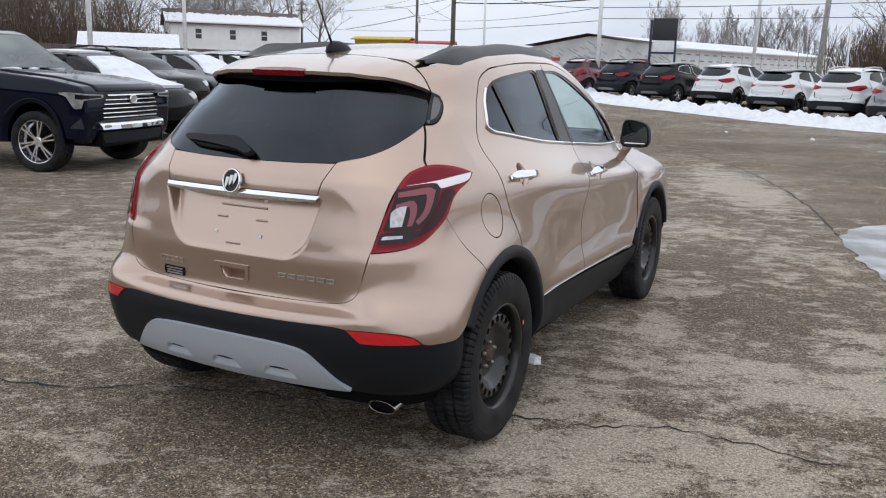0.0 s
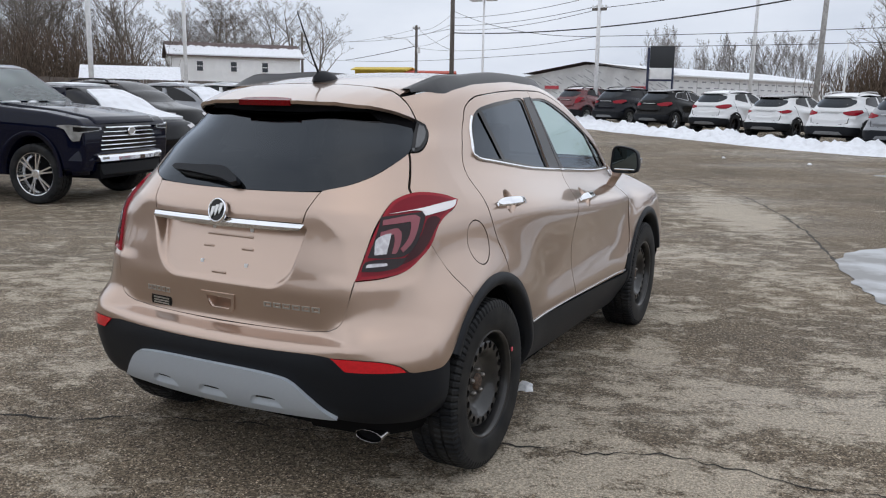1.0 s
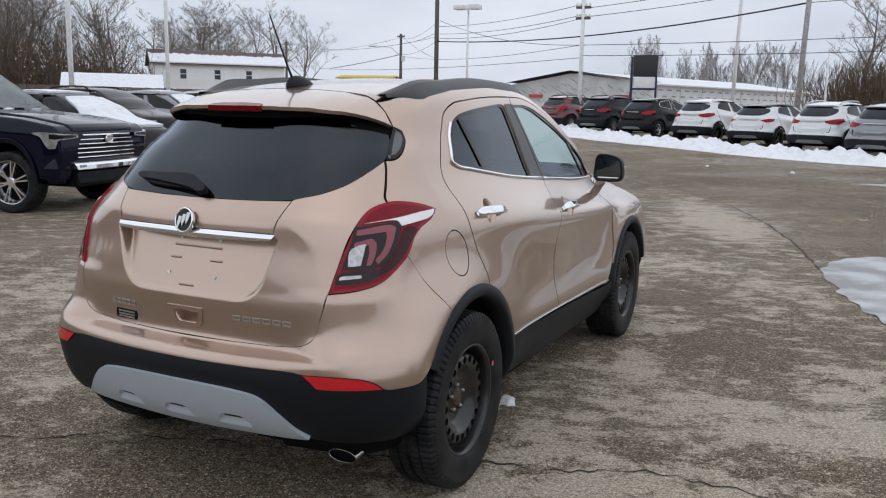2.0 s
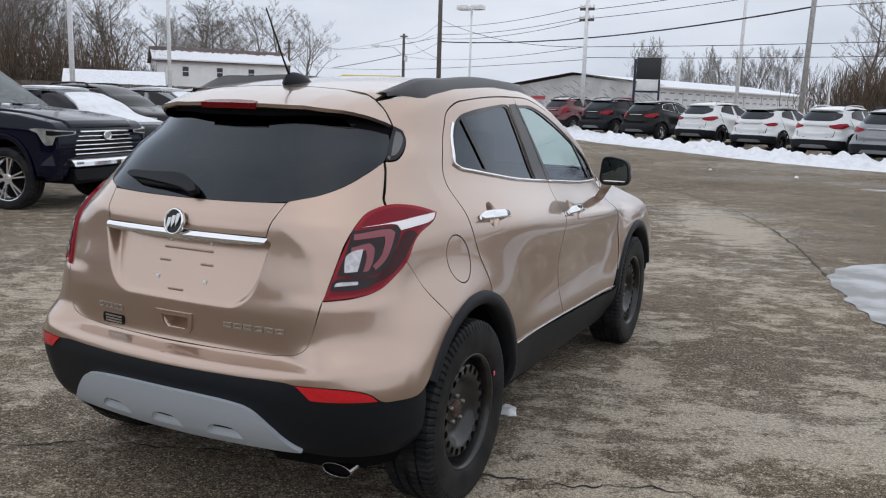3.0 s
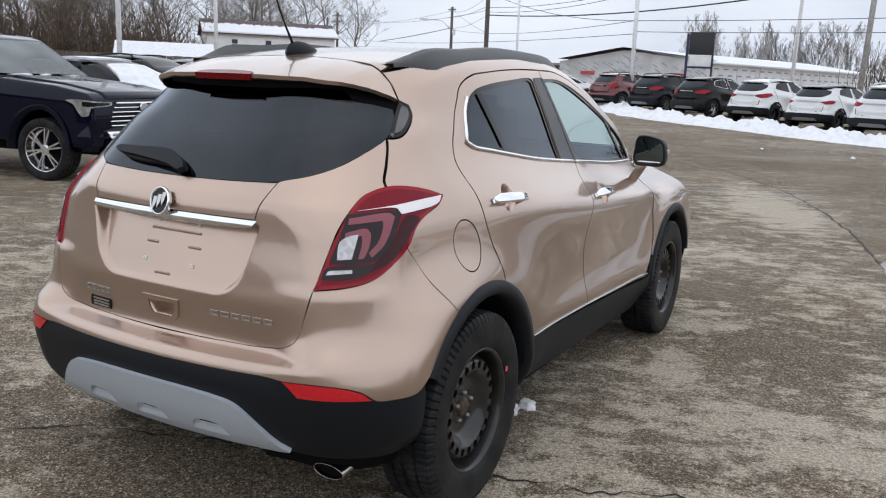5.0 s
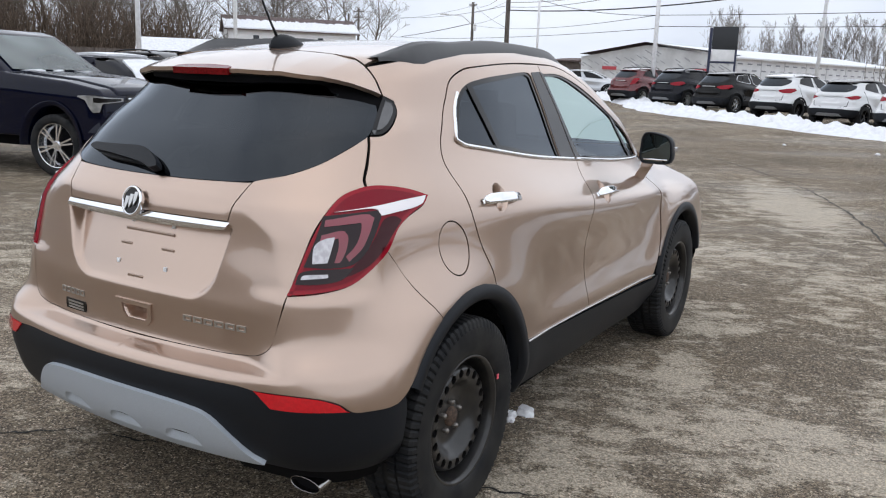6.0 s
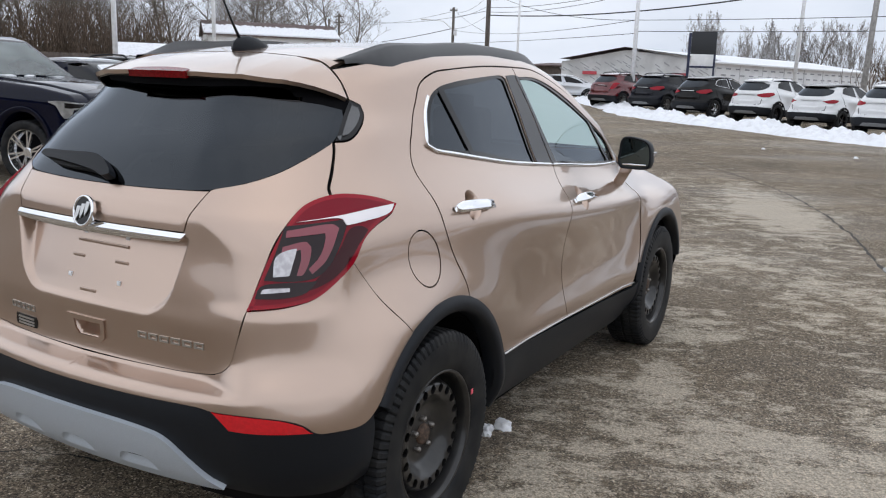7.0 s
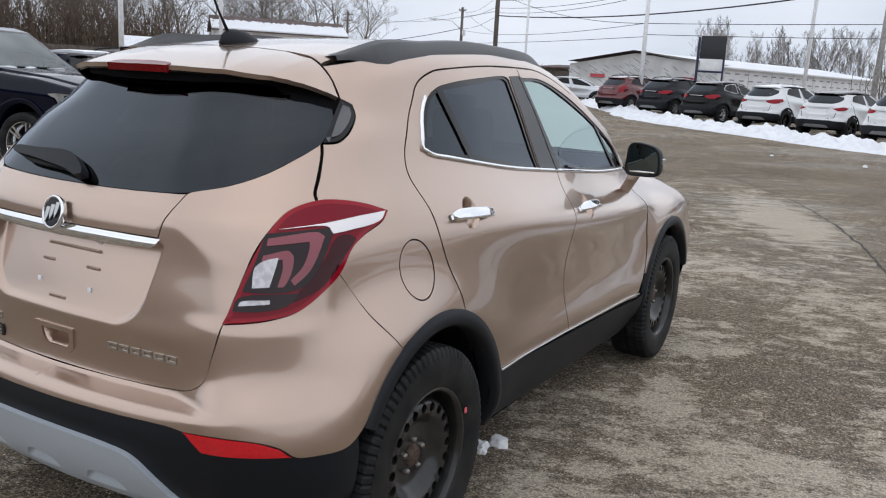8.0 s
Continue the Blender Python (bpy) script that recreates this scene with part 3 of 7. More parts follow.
badge = panel("dealer_badge", skin(plate, REAR, lift=0.003, gap=0, thick=0.004), M_BLACKGLOSS, gate, "small dark badge with pale unreadable marks")
for z in (0.695, 0.684, 0.674):
    panel("badge_mark", skin([(-0.36, 0, z - 0.003), (-0.272, 0, z - 0.003), (-0.272, 0, z + 0.003), (-0.36, 0, z + 0.003)], REAR, lift=0.0045, gap=0, thick=0.002), M_BRIGHT, badge)

# wiper
wip = [(-0.318, 0, 1.200), (-0.312, 0, 1.208), (-0.20, 0, 1.213), (-0.06, 0, 1.215), (-0.025, 0, 1.208), (0.036, 0, 1.176), (0.044, 0, 1.165), (0.020, 0, 1.158), (-0.03, 0, 1.170), (-0.20, 0, 1.187), (-0.305, 0, 1.194)]
wiper = panel("wiper", skin(wip, REAR, lift=0.034, gap=0, thick=0.030, grid=0.02, sharp=70), M_CLAD, gate, "black rear wiper arm")
blade = [(-0.28, 0, 1.198), (0.02, 0, 1.184), (0.02, 0, 1.172), (-0.27, 0, 1.188)]
panel("wiper_blade", skin(blade, REAR, lift=0.016, gap=0, thick=0.014, grid=0.05), M_RUBBER, wiper)

# roof, spoiler
roof_out = mirror_line([(0, 0.0, 1.5), (0.3, -0.020, 1.5), (0.455, -0.045, 1.5), (0.485, 0.2, 1.5), (0.505, 0.6, 1.5), (0.505, 1.0, 1.5), (0.49, 1.35, 1.5), (0.46, 1.50, 1.5), (0.3, 1.56, 1.5), (0, 1.58, 1.5)])
panel("roof", skin(roof_out, TOP, grid=0.05), M_BRONZE, suv)
sp_out = mirror_line([(0, -0.004, 1.5), (0.3, -0.024, 1.5), (0.457, -0.050, 1.5), (0.511, -0.062, 1.5), (0.545, -0.072, 1.5), (0.535, -0.105, 1.5), (0.49, -0.170, 1.5), (0.42, -0.228, 1.5), (0.30, -0.282, 1.5), (0.15, -0.315, 1.5), (0, -0.325, 1.5)])


def spoiler_shape(lift):
    """The spoiler's own top, from the roof's rear seam down to a straight trailing edge."""
    xs = np.array([0, 0.15, 0.30, 0.42, 0.457, 0.49, 0.511, 0.535, 0.545])
    seam_y = np.array([-0.004, -0.012, -0.024, -0.044, -0.050, -0.057, -0.062, -0.069, -0.072])
    edge_y = np.array([-0.325, -0.315, -0.282, -0.228, -0.200, -0.170, -0.142, -0.105, -0.080])
    seam_z = land(np.stack([xs, seam_y, 0 * xs], -1), TOP, 4.0)[:, 2]
    seam_z[-3:] = (1.466, 1.432, 1.418)
    edge_z = np.array([1.486, 1.486, 1.483, 1.471, 1.464, 1.454, 1.445, 1.431, 1.418])

    def top(x, y):
        a, c = np.interp(x, xs, seam_y), np.interp(x, xs, edge_y)
        k = np.clip((a - y) / np.maximum(a - c, 0.006), 0, 1.15)
        return np.interp(x, xs, seam_z) * (1 - k) + np.interp(x, xs, edge_z) * k + 0.024 * np.maximum(0, k * (1 - k)) * step(0.545, 0.40, x)

    def bend(p, nrm):
        x, y, e = np.abs(p[:, 0]), p[:, 1], 0.012
        q = p.copy()
        q[:, 2] = top(x, y) + lift
        gx = (top(x + e, y) - top(np.abs(x - e), y)) / (2 * e) * np.sign(p[:, 0])
        gy = (top(x, y + e) - top(x, y - e)) / (2 * e)
        nn = np.stack([-gx, -gy, np.ones(len(p))], -1)
        return q, nn / np.linalg.norm(nn, axis=1, keepdims=True)
    return bend


spoiler = panel("spoiler", skin(sp_out, TOP, grid=0.02, tail=False, thick=0.014, sharp=60, warp=spoiler_shape(0)), M_BRONZE, suv, "bronze roof spoiler with black underside")
sp_low = mirror_line([(0, -0.03, 1.5), (0.36, -0.07, 1.5), (0.43, -0.115, 1.5), (0.435, -0.150, 1.5), (0.40, -0.200, 1.5), (0.29, -0.258, 1.5), (0.15, -0.291, 1.5), (0, -0.302, 1.5)])
panel("spoiler_underside", skin(sp_low, TOP, grid=0.04, tail=False, thick=0.040, warp=spoiler_shape(-0.013)), M_DARK, spoiler)
sp_lip = mirror_line([(0, -0.03, 1.5), (0.42, -0.07, 1.5), (0.52, -0.085, 1.5), (0.527, -0.103, 1.5), (0.482, -0.167, 1.5), (0.41, -0.222, 1.5), (0.29, -0.274, 1.5), (0.15, -0.305, 1.5), (0, -0.315, 1.5)])
panel("spoiler_lip", skin(sp_lip, TOP, grid=0.04, tail=False, thick=0.010, warp=spoiler_shape(-0.012)), M_BLACKGLOSS, spoiler)
M_BRAKE = grain(mat("dark_red_brake_lens", (0.20, 0.003, 0.006), 0.2, 0.0, coat=0.1, spec=0.2), 150, 0.4)
br = [(-0.140, -0.302, 1.5), (-0.12, -0.292, 1.5), (0.09, -0.292, 1.5), (0.112, -0.302, 1.5), (0.115, -0.326, 1.5), (-0.02, -0.333, 1.5), (-0.143, -0.326, 1.5)]
panel("brake_light", skin(br, TOP, grid=0.02, tail=False, thick=0.022, warp=spoiler_shape(0.002)), M_BRAKE, spoiler, "high red brake light")

# body sides, bumper, lamps, doors: right, then left
for side in (1, -1):
    quarter = SEAM_TOP + [(0.571, -0.044, 1.400), (0.592, -0.054, 1.371), (0.612, -0.110, 1.325), (0.612, -0.161, 1.299), (0.594, -0.204, 1.295)] + SEAM_LOW + LAMP_OUT[::-1][:7] + BUMP_SEAM
    quarter += [arch_point(a, 0.442) for a in (66, 80, 95, 108)]
    quarter += [(0.84, 0.183, 0.829), (0.83, 0.126, 0.934), (0.82, 0.090, 1.03), (0.79, 0.078, 1.11), (0.72, 0.065, 1.205), (0.68, 0.091, 1.272), (0.65, 0.128, 1.324), (0.62, 0.202, 1.413),
                (0.61, 0.248, 1.469), (0.60, 0.348, 1.510), (0.60, 0.488, 1.526), (0.59, 0.75, 1.543), (0.57, 1.04, 1.548), (0.57, 1.27, 1.54), (0.57, 1.55, 1.474), (0.57, 1.87, 1.352), (0.6, 2.17, 1.20), (0.62, 2.31, 1.09),
                (0.6, 2.40, 1.105), (0.55, 2.17, 1.27), (0.52, 1.88, 1.41), (0.5, 1.55, 1.53), (0.51, 1.25, 1.580), (0.51, 1.0, 1.592), (0.51, 0.6, 1.578), (0.49, 0.2, 1.548)]
    k_ = len(SEAM_TOP) + 5 + len(SEAM_LOW) + 7 + len(BUMP_SEAM)
    quarter[k_:] = [tuple(p) for p in land(np.array(quarter[k_:k_ + 16]), RIGHT, 4.0)] + quarter[k_ + 16:]
    fuel = [(0.81, -0.025 + 0.085 * math.cos(t), 0.942 + 0.088 * math.sin(t) - 0.02 * math.cos(t)) for t in np.linspace(0, 2 * math.pi, 17)[:-1]]
    fuel_hole = [fuel] if side > 0 else []
    q = panel("quarter_panel", skin(quarter, (-0.9, 0.45, 0), side=side, gap=0.0028, grid=0.02, holes=fuel_hole), M_BRONZE, suv, "bronze rear quarter panel")
    if side > 0:
        panel("fuel_door", skin(fuel, (-0.9, 0.45, 0), lift=-0.001, gap=0.0045), M_BRONZE, q, "round bronze fuel door")
    qlamp = SEAM_TOP[2:] + [(0.571, -0.044, 1.400), (0.592, -0.054, 1.371), (0.612, -0.110, 1.325), (0.612, -0.161, 1.299), (0.594, -0.204, 1.295)]
    panel("quarter_glass", skin(qlamp, CORNER, side=side, lift=0.003), M_BLACKGLOSS, q, "small black corner pane")
    panel("pane_face", skin(qlamp, CORNER, side=side, lift=0.006, gap=0.014, thick=0.004), M_POD, q, "glossy dark grey lens")
    # painted bumper half
    bump = [(-0.001, float(rear_line(zz)), zz) for zz in (0.602, 0.61, 0.618, 0.626, 0.634, 0.642, 0.648)] + GATE_LOW[::-1] + LAMP_IN[-1:] + LAMP_OUT[:4] + BUMP_SEAM + [arch_point(a, 0.442) for a in (55, 44, 34)] + CLAD_TOP + REFL_TOP + BUMP_LINE
    low = BUMP_LINE[::-1] + REFL_TOP[::-1] + CLAD_TOP[::-1] + [(0.86, -0.352, 0.52), (0.855, -0.356, 0.44), (0.84, -0.365, 0.36), (0.80, -0.455, 0.325), (0.728, -0.510, 0.325), (0.6, -0.60, 0.330), (0.45, -0.62, 0.33), (0.25, -0.64, 0.335)] + [(-0.003, float(rear_line(zz)), zz) for zz in (0.338, 0.38, 0.42, 0.46, 0.50, 0.54, 0.575)]
    if side > 0:
        bump_r, low_r = skin(bump, (-0.6, 0.8, 0), gap=0, grid=0.009), skin(low, (-0.6, 0.8, 0), grid=0.03, lift=-0.002)
    else:
        cover = panel("bumper_cover", join(bump_r, skin(bump, (-0.6, 0.8, 0), gap=0, grid=0.009, side=-1)), M_BRONZE, suv, "bronze rear bumper cover")
        lower = panel("bumper_cladding", join(low_r, skin(low, (-0.6, 0.8, 0), grid=0.03, side=-1, lift=-0.002)), M_CLAD, suv, "black plastic lower bumper")
    refl = REFL_TOP[::-1] + [(0.772, -0.516, 0.541), (0.685, -0.608, 0.544), (0.590, -0.655, 0.545)]
    panel("reflector", skin(refl, (-0.5, 0.87, 0), side=side, lift=0.003, gap=0.003, sharp=30), M_REFLECT, suv, "red bumper reflector")
    # tail lamp
    lamp = panel("tail_lamp", skin(SEAM_LOW[-1:] + LAMP_IN + LAMP_OUT, CORNER, side=side, lift=0.010, thick=0.03, grid=0.02), M_RED, suv, "red tail lamp with a clear streak")
    panel("lamp_lens", skin(SEAM_LOW[-1:] + LAMP_IN + LAMP_OUT, CORNER, side=side, lift=0.0112, gap=0.013, thick=0.004, grid=0.02), M_REDDARK, lamp, "deep red inner lens")

    def lp(u, z):
        """A point of the lamp: u runs from its inner edge (0) to its outer corner (1)."""
        return (0.585 + 0.19 * u, -0.56 + 0.45 * u, z)
    # First piece: a darker red that paints the shade in the lens's depth.
    lamp_bits = (("lens_shade", [lp(0.60, 1.062), lp(0.68, 1.067), lp(0.72, 1.056), lp(0.65, 1.022), lp(0.57, 0.975), lp(0.48, 0.938), lp(0.36, 0.913), lp(0.30, 0.907), lp(0.38, 0.940), lp(0.46, 0.975), lp(0.53, 1.018)], 0.0117, M_REDSHADE),
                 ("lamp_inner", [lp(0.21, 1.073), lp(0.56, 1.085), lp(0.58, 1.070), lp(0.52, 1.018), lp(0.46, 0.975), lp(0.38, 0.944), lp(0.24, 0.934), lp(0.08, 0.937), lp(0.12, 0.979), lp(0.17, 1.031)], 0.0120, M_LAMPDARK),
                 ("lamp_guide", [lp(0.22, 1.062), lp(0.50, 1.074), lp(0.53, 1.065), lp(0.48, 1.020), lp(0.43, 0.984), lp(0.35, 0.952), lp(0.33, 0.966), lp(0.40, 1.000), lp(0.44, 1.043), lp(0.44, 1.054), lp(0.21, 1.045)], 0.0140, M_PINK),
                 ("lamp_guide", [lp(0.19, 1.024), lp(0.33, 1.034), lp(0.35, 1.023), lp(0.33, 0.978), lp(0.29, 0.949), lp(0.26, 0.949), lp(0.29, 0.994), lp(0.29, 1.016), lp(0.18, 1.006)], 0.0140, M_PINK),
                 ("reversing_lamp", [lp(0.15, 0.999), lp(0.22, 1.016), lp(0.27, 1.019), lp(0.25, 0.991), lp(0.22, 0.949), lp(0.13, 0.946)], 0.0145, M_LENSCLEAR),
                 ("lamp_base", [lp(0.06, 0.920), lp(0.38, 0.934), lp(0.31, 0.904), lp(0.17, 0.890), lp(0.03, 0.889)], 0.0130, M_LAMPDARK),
                 # Pale bar on the dark base: a glint painted as lens.
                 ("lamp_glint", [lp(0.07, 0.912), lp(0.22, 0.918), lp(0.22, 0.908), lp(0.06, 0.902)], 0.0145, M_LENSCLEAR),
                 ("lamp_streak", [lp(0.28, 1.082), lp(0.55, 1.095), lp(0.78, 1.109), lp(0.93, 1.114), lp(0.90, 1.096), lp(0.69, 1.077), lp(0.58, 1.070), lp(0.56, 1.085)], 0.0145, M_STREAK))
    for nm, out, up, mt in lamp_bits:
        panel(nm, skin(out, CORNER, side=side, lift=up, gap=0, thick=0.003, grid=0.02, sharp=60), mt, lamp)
    # doors and their windows
    seam_mid = [(0.85, 1.165, 0.476), (0.84, 1.112, 0.648), (0.85, 1.088, 0.78), (0.86, 1.098, 0.905), (0.80, 1.148, 1.03), (0.71, 1.205, 1.13), (0.7, 1.18, 1.22), (0.65, 1.10, 1.40), (0.57, 1.04, 1.548)]
    rear_door = [(0.59, 0.75, 1.543), (0.60, 0.488, 1.526), (0.60, 0.348, 1.510), (0.61, 0.248, 1.469), (0.62, 0.202, 1.413), (0.65, 0.128, 1.324), (0.68, 0.091, 1.272), (0.72, 0.065, 1.205), (0.79, 0.078, 1.11),
                 (0.82, 0.090, 1.03), (0.83, 0.126, 0.934), (0.84, 0.183, 0.829)] + [arch_point(a, 0.442) for a in (108, 122, 136, 150, 161)] + [(0.85, 0.80, 0.490)] + seam_mid
    front_door = seam_mid[::-1] + [(0.85, 1.6, 0.457), (0.85, 2.10, 0.437), (0.85, 2.17, 0.55), (0.85, 2.20, 0.70), (0.84, 2.19, 0.876), (0.8, 2.20, 0.98), (0.7, 2.28, 1.07), (0.62, 2.31, 1.09), (0.6, 2.17, 1.20), (0.57, 1.87, 1.352), (0.57, 1.55, 1.474), (0.57, 1.27, 1.54)]
    rear_win = [(0.68, 0.190, 1.277), (0.63, 0.283, 1.422), (0.62, 0.344, 1.457), (0.62, 0.456, 1.479), (0.61, 0.699, 1.501), (0.60, 0.911, 1.510), (0.60, 0.939, 1.499), (0.65, 0.978, 1.364), (0.72, 1.03, 1.156),
                (0.717, 0.755, 1.186), (0.713, 0.519, 1.216), (0.701, 0.325, 1.243), (0.689, 0.209, 1.263)]
    front_win = [(0.59, 1.072, 1.510), (0.57, 1.27, 1.507), (0.57, 1.53, 1.449), (0.57, 1.85, 1.326), (0.6, 2.12, 1.186), (0.62, 2.23, 1.090), (0.69, 1.8, 1.102), (0.71, 1.262, 1.143), (0.66, 1.165, 1.32)]
    for nm, out, win, glass in (("rear_door", rear_door, rear_win, M_TINT), ("front_door", front_door, front_win, M_CLEAR)):
        hy, hz = (0.274, 1.066) if nm == "rear_door" else (1.30, 0.986)
        cup = [(0.8, hy + 0.014 + 0.046 * math.cos(t) + 0.016 * math.sin(t), hz + 0.008 + 0.048 * math.sin(t)) for t in np.linspace(0, 2 * math.pi, 13)[:-1]]
        door = panel(nm, skin(out, RIGHT, side=side, gap=0.0028, grid=0.02, holes=[win, cup]), M_BRONZE, suv, "bronze side door with chrome handle")
        c = np.mean(np.array(win), 0)
        small = [tuple(np.array(p) + (c - np.array(p)) * 0.022 / np.linalg.norm(c - np.array(p)) * (1, 1, 1)) for p in win]
        panel("window_seal", skin(win, RIGHT, side=side, lift=-0.004, gap=0, holes=[small]), M_BLACKGLOSS, door)
        panel("window_pane", skin(win, RIGHT, side=side, lift=-0.009, gap=0.004, thick=0.003), glass, door, "dark tinted window" if nm == "rear_door" else "green-tinted clear window")
        pts = {"rear_door": [(0.63, 0.270, 1.43), (0.66, 0.215, 1.35), (0.69, 0.182, 1.272), (0.69, 0.215, 1.255), (0.7, 0.33, 1.237), (0.71, 0.519, 1.210), (0.72, 0.755, 1.180), (0.72, 1.195, 1.141)],
               "front_door": [(0.71, 1.215, 1.140), (0.69, 1.8, 1.096), (0.66, 2.2, 1.082)]}[nm]
        line = land(soft_line(pts, False, 80, 0.03), RIGHT, 4.0)
        line = line + body_normal(line) * 0.003
        v, f = [], []
        tube(v, f, line * (side, 1, 1), [0.008] * len(line), 6)
        mesh_ob("window_chrome", v, f, M_CHROME, door, "chrome window line")
        panel("handle_cup", pocket(cup, RIGHT, 0.034, 0.020, 0.005, side=side), M_BRONZE, door)
        v, f = [], []
        stations = ((-0.106, 0.000, 0.5), (-0.103, 0.014, 0.8), (-0.092, 0.028, 1.0), (-0.04, 0.034, 1.05), (0.04, 0.034, 1.0), (0.088, 0.028, 0.9), (0.099, 0.014, 0.7), (0.101, 0.000, 0.45))
        for dy, out_, k in stations:
            base = land(np.array([[0, hy + dy, hz - 0.06 * dy]]), RIGHT, 4.0)[0]
            nb = body_normal(base[None])[0]
            up = np.cross(nb, (0, 1, 0))
            up = up / np.linalg.norm(up) * (1 if up[2] > 0 else -1)
            for t in np.linspace(0, 2 * math.pi, 17)[:-1]:
                c_, s_ = math.cos(t), math.sin(t)
                q_ = base + nb * (out_ + 0.009 * math.copysign(abs(c_) ** 0.6, c_)) + up * (0.0185 * k * math.copysign(abs(s_) ** 0.6, s_))
                v.append(q_ * (side, 1, 1))
        f = [(i * 16 + j, i * 16 + (j + 1) % 16, i * 16 + 16 + (j + 1) % 16, i * 16 + 16 + j) for i in range(7) for j in range(16)]
        f = f if side > 0 else [t[::-1] for t in f]
        mesh_ob("door_handle", v, f, M_CHROME, door, "chrome door handle")
        if nm == "rear_door":
            panel("window_post", skin([(0.6, 0.352, 1.456), (0.6, 0.385, 1.463), (0.7, 0.500, 1.217), (0.7, 0.462, 1.222)], RIGHT, side=side, lift=-0.003, gap=0, thick=0.008), M_BLACKGLOSS, door)
            panel("pillar_trim", skin([(0.6, 0.945, 1.512), (0.59, 1.030, 1.516), (0.65, 1.095, 1.40), (0.7, 1.172, 1.22), (0.71, 1.196, 1.150), (0.72, 1.035, 1.160), (0.65, 0.985, 1.364)], RIGHT, side=side, lift=0.002, gap=0), mat("pillar_black", (0.035, 0.036, 0.040), 0.35), door)
        else:
            panel("pillar_trim", skin([(0.59, 1.040, 1.516), (0.59, 1.068, 1.512), (0.66, 1.160, 1.32), (0.71, 1.256, 1.145), (0.71, 1.208, 1.148), (0.7, 1.183, 1.22), (0.65, 1.105, 1.40)], RIGHT, side=side, lift=0.002, gap=0), mat("pillar_black", (0.035, 0.036, 0.040), 0.35), door)
            panel("window_post", skin([(0.6, 1.855, 1.318), (0.6, 1.885, 1.305), (0.7, 2.075, 1.093), (0.7, 2.04, 1.095)], RIGHT, side=side, lift=-0.003, gap=0, thick=0.008), M_BLACKGLOSS, door)
    # front wing and everything ahead of the doors
    wing = [(0.7, 2.27, 1.07), (0.8, 2.21, 0.98), (0.84, 2.20, 0.876), (0.85, 2.21, 0.70), (0.85, 2.18, 0.55)] + [arch_point(a, 0.442, 2.555) for a in (25, 45, 65, 85, 105, 125, 145, 165)] + [(0.8, 3.2, 0.48), (0.8, 3.22, 0.80), (0.7, 3.0, 0.97), (0.7, 2.6, 1.04)]
    panel("front_wing", skin(wing, RIGHT, side=side), M_BRONZE, suv, "bronze front wing")
    # sill cladding
    sill = [arch_point(a, 0.442) for a in (161, 172, 184)] + [(0.84, 0.47, 0.31), (0.82, 1.0, 0.285), (0.82, 1.6, 0.27), (0.82, 2.10, 0.262)] + [arch_point(a, 0.442, 2.555) for a in (-6, 6, 12)] + [(0.85, 2.10, 0.433), (0.85, 1.6, 0.453), (0.85, 1.165, 0.472), (0.85, 0.80, 0.486)]
    panel("sill_cladding", skin(sill, RIGHT, side=side, lift=0.004, grid=0.04), M_CLAD, suv, "black plastic sill cladding")
    line = land(np.array([(0, y, 0.500 - 0.012 * (y - 0.5) / 0.6 - 0.004 * (y > 5)) for y in np.linspace(0.49, 2.12, 24)]) + np.array([(0, 0, 0.0 - 0.013 * max(0, (y - 1.1)) / 1.0) for y in np.linspace(0.49, 2.12, 24)]), RIGHT, 4.0)
    v, f = [], []
    tube(v, f, (line + body_normal(line) * 0.004) * (side, 1, 1), [0.004] * len(line), 6)
    mesh_ob("sill_strip", v, f, M_BRIGHT, suv, "thin bright strip along the sill")
    # wheel arch trims
    for wy in (0.0, 2.555):
        angs = np.linspace(28 if wy == 0 else -5, 189 if wy == 0 else 165, 40)
        ring = []
        for r in (0.447, 0.440, 0.405, 0.392):
            ring.append(land(np.array([arch_point(a, r, wy) for a in angs]), RIGHT, 4.0))
        nrm = body_normal(ring[0])
        rows = [ring[0] - (0.01, 0, 0), ring[1] + nrm * 0.008, ring[2] + nrm * 0.012, ring[3] + nrm * 0.004, ring[3] - (0.06, 0, 0)]
        v = np.concatenate(rows) * (side, 1, 1)
        k = len(angs)
        f = [(i * k + j, (i + 1) * k + j, (i + 1) * k + j + 1, i * k + j + 1) for i in range(4) for j in range(k - 1)]
        if side < 0:
            f = [t[::-1] for t in f]
        mesh_ob("arch_trim", v, f, M_CLAD, suv, "black wheel arch trim")
        liner_v, liner_f = [], []
        a2 = np.linspace(-8, 184, 28)
        for x in (0.80, 0.45):
            liner_v += [(side * x, wy + 0.05 - 0.395 * math.cos(radians(a)), 0.36 + 0.395 * math.sin(radians(a))) for a in a2]
        liner_f = [(j, j + 1, 28 + j + 1, 28 + j) for j in range(27)]
        mesh_ob("arch_liner", liner_v, liner_f, M_DARK, suv)
    # roof rail
    ys = np.linspace(0.0, 1.52, 40)
    rows = []
    for y in ys:
        xin = 0.43 + 0.05 * step(0, 0.35, y)
        xout = 0.475 + 0.080 * step(0.0, 0.16, y) - 0.02 * step(0.3, 0.9, y) - 0.03 * step(1.1, 1.5, y)
        h = 0.040 * step(0.0, 0.20, y) - 0.012 * step(0.22, 0.45, y)
        h = h * step(1.54, 1.30, y) + 0.002
        a = land(np.array([[xin, y, 0]]), TOP, 4.0, tail=False)[0]
        b = land(np.array([[xout, y, 0]]), TOP, 4.0, tail=False)[0]
